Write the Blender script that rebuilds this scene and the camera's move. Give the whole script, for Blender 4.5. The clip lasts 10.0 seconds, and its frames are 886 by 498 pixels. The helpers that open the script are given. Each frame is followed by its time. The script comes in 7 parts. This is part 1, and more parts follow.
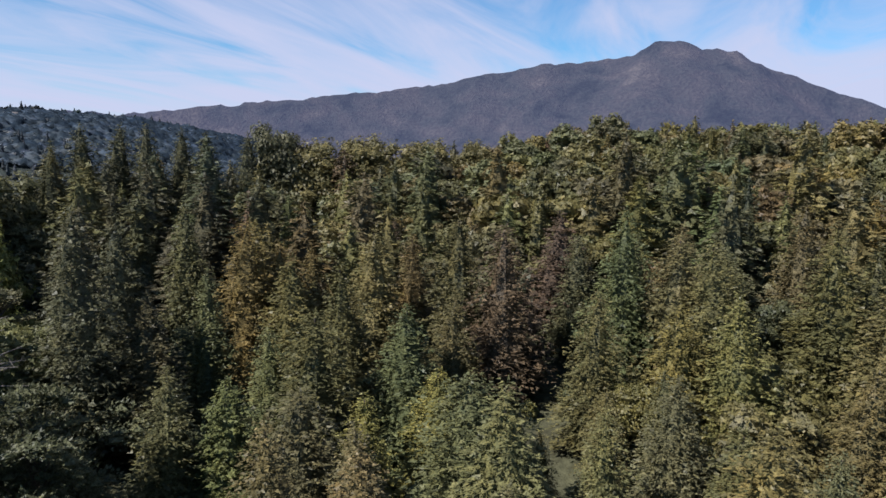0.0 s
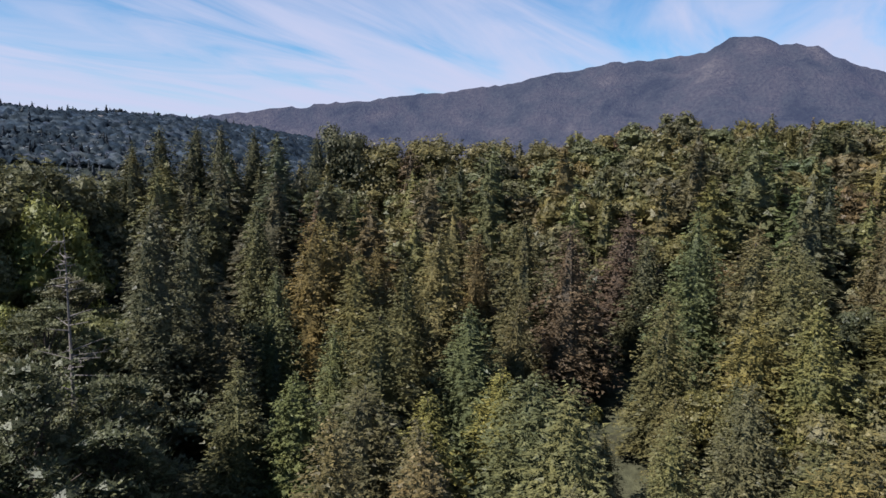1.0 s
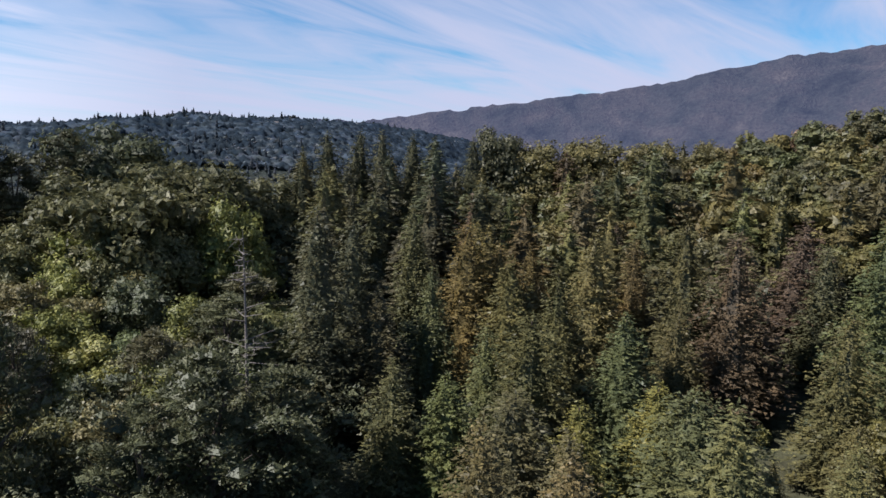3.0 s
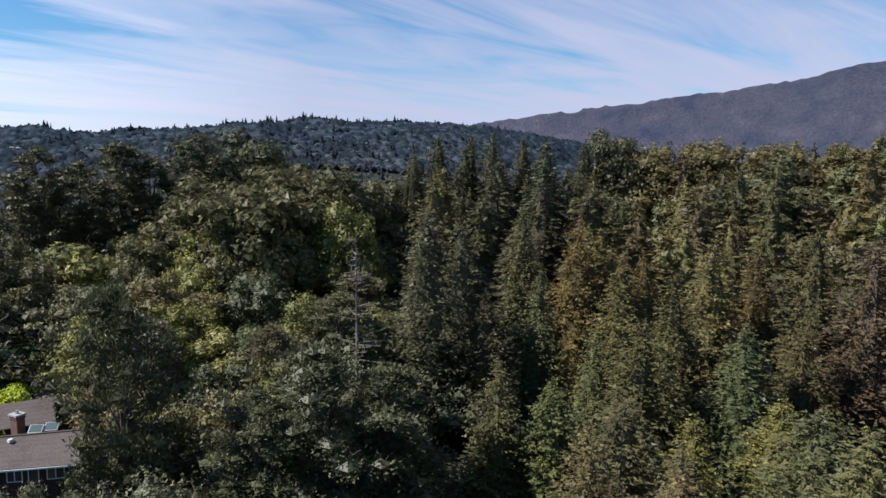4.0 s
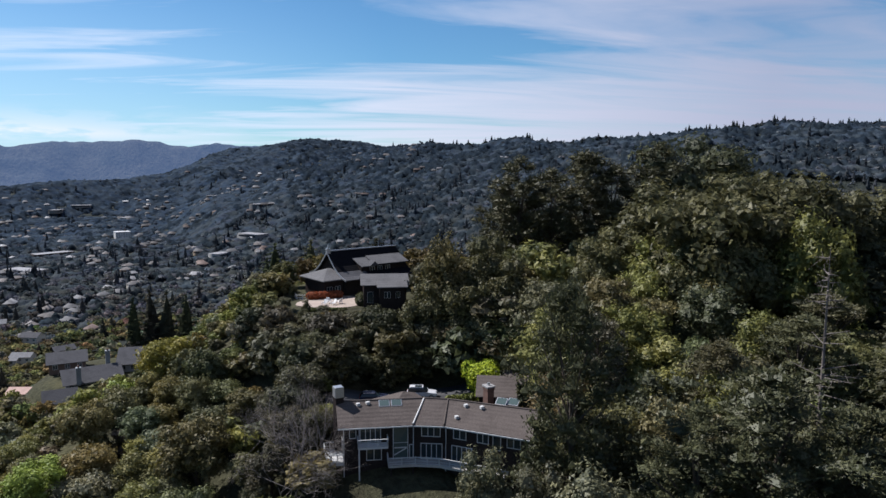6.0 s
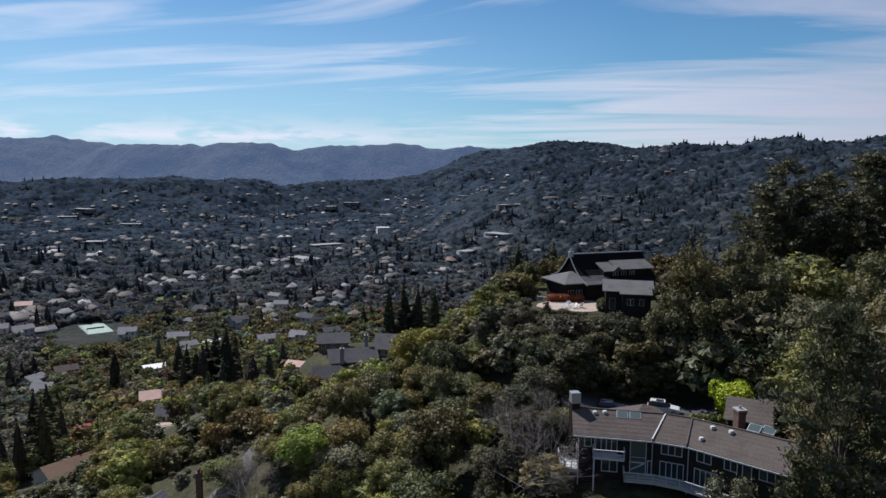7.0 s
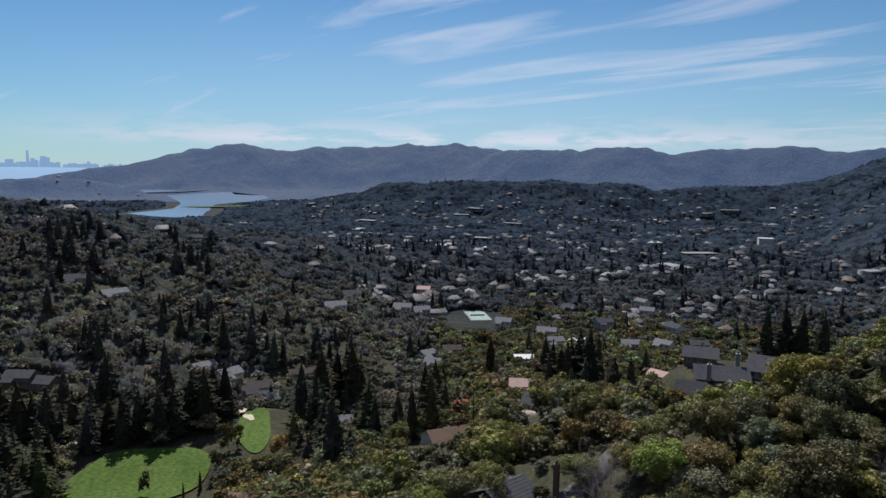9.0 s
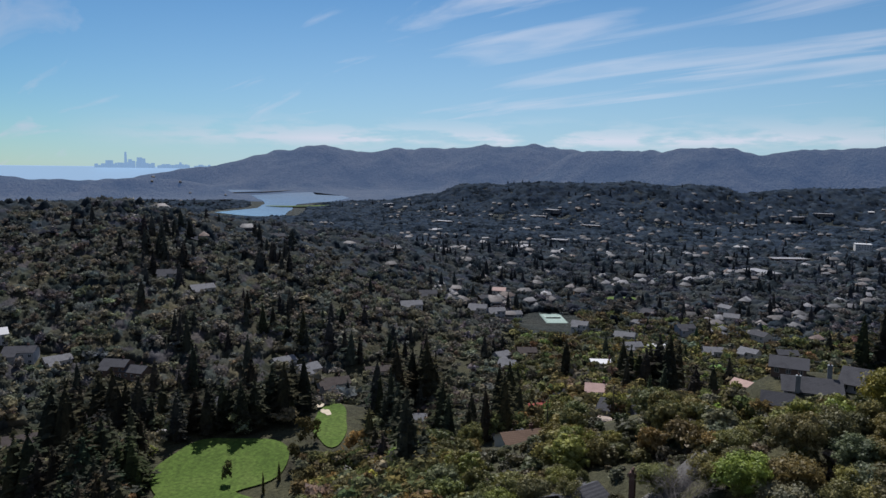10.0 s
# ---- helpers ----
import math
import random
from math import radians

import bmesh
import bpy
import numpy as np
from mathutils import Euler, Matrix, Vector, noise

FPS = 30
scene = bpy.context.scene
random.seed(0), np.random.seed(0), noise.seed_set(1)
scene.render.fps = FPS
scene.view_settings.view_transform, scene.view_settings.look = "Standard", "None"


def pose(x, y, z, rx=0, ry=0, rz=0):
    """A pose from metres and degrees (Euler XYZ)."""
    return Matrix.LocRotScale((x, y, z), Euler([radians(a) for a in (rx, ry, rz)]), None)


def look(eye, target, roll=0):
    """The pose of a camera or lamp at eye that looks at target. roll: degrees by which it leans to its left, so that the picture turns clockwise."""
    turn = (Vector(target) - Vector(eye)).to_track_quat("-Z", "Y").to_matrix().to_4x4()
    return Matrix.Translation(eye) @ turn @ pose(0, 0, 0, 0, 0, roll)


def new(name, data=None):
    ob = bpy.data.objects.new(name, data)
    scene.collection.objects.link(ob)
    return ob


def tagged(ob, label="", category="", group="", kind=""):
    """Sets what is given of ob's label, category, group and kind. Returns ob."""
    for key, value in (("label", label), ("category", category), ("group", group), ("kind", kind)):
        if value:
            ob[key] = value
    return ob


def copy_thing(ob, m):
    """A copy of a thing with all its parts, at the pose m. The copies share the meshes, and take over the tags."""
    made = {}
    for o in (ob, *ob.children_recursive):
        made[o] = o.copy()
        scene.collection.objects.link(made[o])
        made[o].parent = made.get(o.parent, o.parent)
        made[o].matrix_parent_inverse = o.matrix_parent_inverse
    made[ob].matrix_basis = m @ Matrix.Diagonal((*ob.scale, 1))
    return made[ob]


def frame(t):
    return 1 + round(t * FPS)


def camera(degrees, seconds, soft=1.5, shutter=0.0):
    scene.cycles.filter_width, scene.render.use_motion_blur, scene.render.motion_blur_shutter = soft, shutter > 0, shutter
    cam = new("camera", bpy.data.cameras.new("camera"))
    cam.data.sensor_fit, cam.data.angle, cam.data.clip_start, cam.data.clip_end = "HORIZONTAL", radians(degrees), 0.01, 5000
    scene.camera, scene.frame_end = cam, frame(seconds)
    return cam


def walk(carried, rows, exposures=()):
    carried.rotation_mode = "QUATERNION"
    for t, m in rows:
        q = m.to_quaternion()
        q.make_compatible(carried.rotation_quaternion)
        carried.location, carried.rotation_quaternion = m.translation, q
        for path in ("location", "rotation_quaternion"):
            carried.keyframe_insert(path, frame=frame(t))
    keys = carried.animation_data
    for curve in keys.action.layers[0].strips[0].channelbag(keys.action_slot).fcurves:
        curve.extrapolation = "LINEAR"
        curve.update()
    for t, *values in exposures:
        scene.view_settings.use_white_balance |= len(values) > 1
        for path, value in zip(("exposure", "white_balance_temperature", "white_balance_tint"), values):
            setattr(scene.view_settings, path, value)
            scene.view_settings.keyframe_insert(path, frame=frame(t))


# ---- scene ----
cam = camera(64.67, 10.0)
EYE = 132.0  # height of the drone above the sea
# seconds, x, y, z from the first place, yaw to the left, pitch, lean to the left
ROWS = [
    (0.0, -0.00, 0.00, -0.00, -0.79, -7.23, 0.77),
    (0.5, -0.02, 0.04, -0.01, 1.73, -7.27, 0.72),
    (1.0, -0.02, 0.13, -0.04, 4.54, -7.28, 0.67),
    (1.5, -0.01, 0.23, -0.02, 8.04, -7.28, 0.61),
    (2.0, -0.03, 0.27, 0.10, 11.12, -7.29, 0.54),
    (2.5, -0.09, 0.35, 0.19, 14.12, -7.29, 0.49),
    (4.0, -0.28, 0.60, 0.20, 26.02, -7.11, 0.36),
    (4.5, -0.32, 0.79, 0.18, 33.04, -7.01, 0.32),
    (5.0, -0.49, 0.82, 0.16, 40.67, -6.90, 0.27),
    (5.5, -0.63, 0.84, 0.15, 51.35, -6.79, 0.25),
    (7.0, -1.14, 0.96, 0.33, 81.96, -6.71, 0.46),
    (7.5, -1.28, 0.93, 0.33, 91.24, -6.67, 0.50),
    (8.0, -1.39, 0.90, 0.32, 99.91, -6.65, 0.54),
    (8.5, -1.49, 0.91, 0.30, 107.47, -6.64, 0.60),
    (9.0, -1.52, 0.92, 0.28, 111.73, -6.63, 0.64),
    (9.5, -1.53, 0.96, 0.33, 115.11, -6.62, 0.68),
    (10.0, -1.52, 1.00, 0.31, 117.99, -6.62, 0.71),
]
walk(cam, [(t, pose(x, y, EYE + z, 90 + pitch, 0, yaw) @ pose(0, 0, 0, 0, 0, lean)) for t, x, y, z, yaw, pitch, lean in ROWS], exposures=[(0.0, 1.15, 6150, 14), (2.5, 1.12, 6150, 14), (4.5, 1.0, 6150, 14), (5.5, 0.85, 6150, 14), (7.0, 0.5, 6150, 14), (8.0, 0.35, 6150, 14), (10.0, 0.25, 6150, 14)])

# ---- sky and sun ----
SUN_AZ, SUN_EL = 124.0, 47.0  # degrees to the left of the first view, and up


def polar(az, r, z=0.0):
    """A place by its bearing (degrees to the left of +y), distance, and height below or above the eye."""
    a = radians(az)
    k, j = min(1, max(0, (az - 20) / 80)), min(1, max(0, az / 60))
    return Vector((-1.4 * k - r * math.sin(a), 0.95 * j + r * math.cos(a), EYE + z))


world = bpy.data.worlds.new("sky")
scene.world = world
world.use_nodes = True
wt = world.node_tree
wt.nodes.clear()


def node(tree, kind, **values):
    n = tree.nodes.new(kind)
    for key, value in values.items():
        if key.startswith("i_"):
            n.inputs[key[2:].replace("_", " ")].default_value = value
        elif key.startswith("n_"):
            n.inputs[int(key[2:])].default_value = value
        elif key == "op":
            n.operation = value
        elif key == "blend":
            n.blend_type = value
        elif key == "dtype":
            n.data_type = value
    return n


def wire(tree, a, ao, b, bi):
    tree.links.new(a.outputs[ao], b.inputs[bi])


def ramp(tree, stops, source, out=0):
    n = tree.nodes.new("ShaderNodeValToRGB")
    els = n.color_ramp.elements
    while len(els) < len(stops):
        els.new(0.5)
    for e, (p, c) in zip(els, stops):
        e.position, e.color = p, (c if len(c) == 4 else (*c, 1))
    wire(tree, source, out, n, 0)
    return n


def grey(v):
    return (v, v, v, 1)


sky = wt.nodes.new("ShaderNodeTexSky")
sky.sky_type, sky.sun_disc = "NISHITA", False
sky.sun_elevation, sky.sun_rotation = radians(SUN_EL), radians(-SUN_AZ)
sky.altitude, sky.air_density, sky.dust_density, sky.ozone_density = 150, 1.0, 0.0, 4.0
coord = wt.nodes.new("ShaderNodeTexCoord")
sep = wt.nodes.new("ShaderNodeSeparateXYZ")
wire(wt, coord, "Generated", sep, 0)
# the direction laid on a flat cloud layer
lift = node(wt, "ShaderNodeMath", op="ADD", n_1=0.10)
wire(wt, sep, 2, lift, 0)
flat = node(wt, "ShaderNodeVectorMath", op="DIVIDE")
wire(wt, coord, "Generated", flat, 0)
wire(wt, lift, 0, flat, 1)
turnmap = node(wt, "ShaderNodeMapping")
turnmap.inputs["Scale"].default_value = (0.24, 1.0, 0.0)
spin = node(wt, "ShaderNodeMapping")
spin.inputs["Rotation"].default_value = (0, 0, radians(-68))
wire(wt, flat, 0, spin, 0)
wire(wt, spin, 0, turnmap, 0)
streak = node(wt, "ShaderNodeTexNoise", i_Scale=1.5, i_Detail=8.0, i_Roughness=0.55, i_Distortion=1.3)
wire(wt, turnmap, 0, streak, 0)
broad = node(wt, "ShaderNodeTexNoise", i_Scale=0.55, i_Detail=3.0, i_Roughness=0.5, i_Distortion=0.8)
wire(wt, turnmap, 0, broad, 0)
# thin cloud thickens towards the mountain and clears over the bay
bank = node(wt, "ShaderNodeVectorMath", op="DOT_PRODUCT")
bank.inputs[1].default_value = (0.50, 0.85, 0.0)
wire(wt, coord, "Generated", bank, 0)
bankmap = node(wt, "ShaderNodeMapRange", n_1=-0.9, n_2=0.9, n_3=-0.13, n_4=0.06)
wire(wt, bank, "Value", bankmap, 0)
both = node(wt, "ShaderNodeMath", op="MULTIPLY_ADD", n_1=0.30)
wire(wt, broad, 0, both, 0)
half = node(wt, "ShaderNodeMath", op="MULTIPLY", n_1=0.70)
wire(wt, streak, 0, half, 0)
wire(wt, half, 0, both, 2)
cover = node(wt, "ShaderNodeMath", op="ADD")
wire(wt, both, 0, cover, 0)
wire(wt, bankmap, 0, cover, 1)
# and lies as a white bank along the skyline below the mountain
lowbank = ramp(wt, [(0.0, grey(0.26)), (0.06, grey(0.20)), (0.14, grey(0.0))], sep, 2)
banksea = node(wt, "ShaderNodeMapRange", n_1=-0.45, n_2=0.15, n_3=0.0, n_4=1.0)
wire(wt, bank, "Value", banksea, 0)
lowcover = node(wt, "ShaderNodeMath", op="MULTIPLY_ADD")
wire(wt, lowbank, 0, lowcover, 0)
wire(wt, banksea, 0, lowcover, 1)
wire(wt, cover, 0, lowcover, 2)
cover = lowcover
veil = ramp(wt, [(0.42, grey(0.0)), (0.50, grey(0.42)), (0.60, grey(0.78)), (0.72, grey(0.95))], cover)
# low cumulus along the skyline over the far hills
lowmap = node(wt, "ShaderNodeMapping")
lowmap.inputs["Scale"].default_value = (9.0, 9.0, 46.0)
wire(wt, coord, "Generated", lowmap, 0)
puff = node(wt, "ShaderNodeTexNoise", i_Scale=1.0, i_Detail=5.0, i_Roughness=0.55)
wire(wt, lowmap, 0, puff, 0)
puffs = ramp(wt, [(0.41, grey(0)), (0.53, grey(1.0))], puff)
band = ramp(wt, [(0.02, grey(0)), (0.038, grey(1)), (0.05, grey(0.6)), (0.075, grey(0))], sep, 2)
low = node(wt, "ShaderNodeMath", op="MULTIPLY")
wire(wt, puffs, 0, low, 0)
wire(wt, band, 0, low, 1)
south = node(wt, "ShaderNodeVectorMath", op="DOT_PRODUCT")
south.inputs[1].default_value = (-0.94, -0.34, 0.0)
wire(wt, coord, "Generated", south, 0)
southmap = node(wt, "ShaderNodeMapRange", n_1=0.8, n_2=0.95, n_3=0.0, n_4=1.0)
wire(wt, south, "Value", southmap, 0)
low2 = node(wt, "ShaderNodeMath", op="MULTIPLY")
wire(wt, low, 0, low2, 0)
wire(wt, southmap, 0, low2, 1)
most = node(wt, "ShaderNodeMath", op="MAXIMUM")
wire(wt, veil, 0, most, 0)
wire(wt, low2, 0, most, 1)
cool = node(wt, "ShaderNodeMix", dtype="RGBA", blend="MULTIPLY", n_0=1.0)
wire(wt, sky, 0, cool, 6)
cool.inputs[7].default_value = (0.54, 0.78, 0.86, 1)
mixc = node(wt, "ShaderNodeMix", dtype="RGBA")
wire(wt, most, 0, mixc, "Factor")
wire(wt, cool, 2, mixc, 6)
glare = node(wt, "ShaderNodeMix", dtype="RGBA")
glare.inputs[6].default_value, glare.inputs[7].default_value = (4.1, 4.3, 5.4, 1), (8.4, 8.8, 9.6, 1)
sunward = node(wt, "ShaderNodeMapRange", n_1=0.3, n_2=1.0, n_3=0.0, n_4=1.0)
wire(wt, south, "Value", sunward, 0)
wire(wt, sunward, 0, glare, 0)
wire(wt, glare, 2, mixc, 7)
# pale air above the bay
hz = ramp(wt, [(0.0, grey(0.75)), (0.06, grey(0.5)), (0.25, grey(0.0))], sep, 2)
hzs = node(wt, "ShaderNodeMath", op="MULTIPLY")
over_bay = node(wt, "ShaderNodeMapRange", n_1=0.72, n_2=1.0, n_3=0.0, n_4=1.0)
wire(wt, south, "Value", over_bay, 0)
wire(wt, hz, 0, hzs, 0)
wire(wt, over_bay, 0, hzs, 1)
clear_low = node(wt, "ShaderNodeMath", op="SUBTRACT", n_0=1.0)
wire(wt, low2, 0, clear_low, 1)
hzc = node(wt, "ShaderNodeMath", op="MULTIPLY")
wire(wt, hzs, 0, hzc, 0)
wire(wt, clear_low, 0, hzc, 1)
airy = node(wt, "ShaderNodeMix", dtype="RGBA")
airy.inputs[7].default_value = (5.3, 7.2, 8.9, 1)
wire(wt, hzc, 0, airy, 0)
wire(wt, mixc, 2, airy, 6)
shade = node(wt, "ShaderNodeBackground", i_Strength=0.068)
wire(wt, airy, 2, shade, 0)
wout = wt.nodes.new("ShaderNodeOutputWorld")
wire(wt, shade, 0, wout, 0)

sun = new("sun", bpy.data.lights.new("sun", "SUN"))
sun.data.energy, sun.data.angle, sun.data.color = 5.0, radians(0.6), (1.0, 0.96, 0.90)
sun.matrix_world = look(polar(SUN_AZ, 300, 300 * math.tan(radians(SUN_EL))), (0, 0, EYE))

# ---- materials ----
MATS = {}


def material(name, colour, rough=0.8, metal=0.0, scale=1.0, vary=0.25, bump=0.0, stain=0.0, stain_colour=(0.05, 0.045, 0.035), spec=0.3, objvary=0.0):
    """A painted, mineral or wooden surface: two sizes of mottling, a bump and an optional stain."""
    if name in MATS:
        return MATS[name]
    m = bpy.data.materials.new(name)
    m.use_nodes = True
    t = m.node_tree
    b = t.nodes["Principled BSDF"]
    b.inputs["Roughness"].default_value, b.inputs["Metallic"].default_value = rough, metal
    b.inputs["Specular IOR Level"].default_value = spec
    geo = t.nodes.new("ShaderNodeNewGeometry")
    fine = node(t, "ShaderNodeTexNoise", i_Scale=6.0 * scale, i_Detail=4.0)
    wide = node(t, "ShaderNodeTexNoise", i_Scale=0.35 * scale, i_Detail=3.0)
    wire(t, geo, "Position", fine, 0)
    wire(t, geo, "Position", wide, 0)
    lo = tuple(c * (1 - vary) for c in colour)
    hi = tuple(min(1, c * (1 + vary)) for c in colour)
    r1 = ramp(t, [(0.3, lo), (0.7, hi)], fine)
    last = r1
    mix = node(t, "ShaderNodeMix", dtype="RGBA", blend="MULTIPLY", n_0=1.0)
    r2 = ramp(t, [(0.3, grey(1 - vary)), (0.7, grey(1.0))], wide)
    wire(t, last, 0, mix, 6)
    wire(t, r2, 0, mix, 7)
    outn, outs = mix, 2
    if stain > 0:
        sm = ramp(t, [(0.52, grey(0)), (0.68, grey(stain))], wide)
        mx = node(t, "ShaderNodeMix", dtype="RGBA")
        wire(t, sm, 0, mx, 0)
        wire(t, outn, outs, mx, 6)
        mx.inputs[7].default_value = (*stain_colour, 1)
        outn, outs = mx, 2
    if objvary > 0:
        info = t.nodes.new("ShaderNodeObjectInfo")
        rr = ramp(t, [(0, grey(1 - objvary)), (1, grey(1.0))], info, "Random")
        mx = node(t, "ShaderNodeMix", dtype="RGBA", blend="MULTIPLY", n_0=1.0)
        wire(t, outn, outs, mx, 6)
        wire(t, rr, 0, mx, 7)
        outn, outs = mx, 2
    wire(t, outn, outs, b, "Base Color")
    if bump > 0:
        bp = node(t, "ShaderNodeBump", i_Strength=0.6, i_Distance=bump)
        wire(t, fine, 0, bp, "Height")
        wire(t, bp, 0, b, "Normal")
    MATS[name] = m
    return m


def foliage(name, from_object, gloss=0.12, rough=0.55, lace=0.0, fine=4.0):
    """Leaves: colour from the object's colour or the mesh's tint, varied leaf by leaf, with light let through."""
    m = bpy.data.materials.new(name)
    m.use_nodes = True
    t = m.node_tree
    t.nodes.clear()
    if from_object:
        src = t.nodes.new("ShaderNodeObjectInfo")
        col = (src, "Color")
    else:
        src = t.nodes.new("ShaderNodeAttribute")
        src.attribute_name = "tint"
        col = (src, "Color")
    geo = t.nodes.new("ShaderNodeNewGeometry")
    r = ramp(t, [(0.0, (0.72, 0.74, 0.74)), (0.5, (0.96, 0.96, 0.96)), (1.0, (1.26, 1.2, 1.08))], geo, "Random Per Island")
    m1 = node(t, "ShaderNodeMix", dtype="RGBA", blend="MULTIPLY", n_0=1.0)
    wire(t, col[0], col[1], m1, 6)
    wire(t, r, 0, m1, 7)
    patch = node(t, "ShaderNodeTexNoise", i_Scale=0.28, i_Detail=3.0)
    wire(t, geo, "Position", patch, 0)
    r2 = ramp(t, [(0.3, (0.76, 0.80, 0.80)), (0.7, (1.14, 1.08, 0.94))], patch)
    m2 = node(t, "ShaderNodeMix", dtype="RGBA", blend="MULTIPLY", n_0=1.0)
    wire(t, m1, 2, m2, 6)
    wire(t, r2, 0, m2, 7)
    needle = node(t, "ShaderNodeTexNoise", i_Scale=fine, i_Detail=3.0, i_Roughness=0.7)
    wire(t, geo, "Position", needle, 0)
    r3 = ramp(t, [(0.32, grey(0.5)), (0.52, grey(0.95)), (0.7, grey(1.35))], needle)
    m3 = node(t, "ShaderNodeMix", dtype="RGBA", blend="MULTIPLY", n_0=1.0)
    wire(t, m2, 2, m3, 6)
    wire(t, r3, 0, m3, 7)
    m2 = m3
    dif = t.nodes.new("ShaderNodeBsdfDiffuse")
    tra = t.nodes.new("ShaderNodeBsdfTranslucent")
    glo = node(t, "ShaderNodeBsdfGlossy", i_Roughness=rough)
    glo.inputs["Color"].default_value = (0.5, 0.5, 0.5, 1)
    wire(t, m2, 2, dif, 0)
    wire(t, m2, 2, tra, 0)
    mx = node(t, "ShaderNodeMixShader", n_0=0.2)
    wire(t, dif, 0, mx, 1)
    wire(t, tra, 0, mx, 2)
    mg = node(t, "ShaderNodeMixShader", n_0=gloss * 0.3)
    wire(t, mx, 0, mg, 1)
    wire(t, glo, 0, mg, 2)
    o = t.nodes.new("ShaderNodeOutputMaterial")
    if lace > 0:  # gaps between the leaflets of a spray
        gap = node(t, "ShaderNodeTexNoise", i_Scale=lace, i_Detail=2.0, i_Roughness=0.6)
        wire(t, geo, "Position", gap, 0)
        cut = node(t, "ShaderNodeMath", op="GREATER_THAN", n_1=0.44)
        wire(t, gap, 0, cut, 0)
        clear = t.nodes.new("ShaderNodeBsdfTransparent")
        mt = node(t, "ShaderNodeMixShader")
        wire(t, cut, 0, mt, 0)
        wire(t, clear, 0, mt, 1)
        wire(t, mg, 0, mt, 2)
        wire(t, mt, 0, o, 0)
    else:
        wire(t, mg, 0, o, 0)
    return m


LEAF = foliage("leaves", True, lace=5.0)
LEAF_TINT = foliage("leaves_tinted", False, lace=4.0, fine=3.2)


def crown_cover(name, fine, bump):
    """Closed leafy crowns seen from afar: tinted lobe by lobe, mottled and roughened at leaf-cluster size."""
    m = bpy.data.materials.new(name)
    m.use_nodes = True
    t = m.node_tree
    t.nodes.clear()
    at = t.nodes.new("ShaderNodeAttribute")
    at.attribute_name = "tint"
    geo = t.nodes.new("ShaderNodeNewGeometry")
    r = ramp(t, [(0.0, (0.68, 0.70, 0.72)), (1.0, (1.34, 1.28, 1.16))], geo, "Random Per Island")
    n1 = node(t, "ShaderNodeTexNoise", i_Scale=fine, i_Detail=4.0, i_Roughness=0.65)
    wire(t, geo, "Position", n1, 0)
    r1 = ramp(t, [(0.3, (0.66, 0.68, 0.70)), (0.52, (1.0, 1.0, 1.0)), (0.72, (1.3, 1.26, 1.18))], n1)
    n2 = node(t, "ShaderNodeTexNoise", i_Scale=0.05, i_Detail=2.0)
    wire(t, geo, "Position", n2, 0)
    r2 = ramp(t, [(0.3, (0.8, 0.88, 0.95)), (0.7, (1.2, 1.12, 0.98))], n2)
    last, out = at, "Color"
    for q in (r, r1, r2):
        mx = node(t, "ShaderNodeMix", dtype="RGBA", blend="MULTIPLY", n_0=1.0)
        wire(t, last, out, mx, 6)
        wire(t, q, 0, mx, 7)
        last, out = mx, 2
    bp = node(t, "ShaderNodeBump", i_Strength=1.0, i_Distance=bump)
    wire(t, n1, 0, bp, "Height")
    dif = t.nodes.new("ShaderNodeBsdfDiffuse")
    tra = t.nodes.new("ShaderNodeBsdfTranslucent")
    for q in (dif, tra):
        wire(t, last, out, q, 0)
        wire(t, bp, 0, q, "Normal")
    mx = node(t, "ShaderNodeMixShader", n_0=0.22)
    wire(t, dif, 0, mx, 1)
    wire(t, tra, 0, mx, 2)
    o = t.nodes.new("ShaderNodeOutputMaterial")
    wire(t, mx, 0, o, 0)
    return m


CROWN_MID = crown_cover("leafy_crowns", 0.9, 0.5)
CROWN_FAR = crown_cover("distant_crowns", 0.3, 0.8)
BARK = material("bark", (0.085, 0.065, 0.05), 0.9, vary=0.45, scale=2, bump=0.05)
DEADWOOD = material("dead_wood", (0.15, 0.13, 0.115), 0.9, vary=0.3, scale=2)

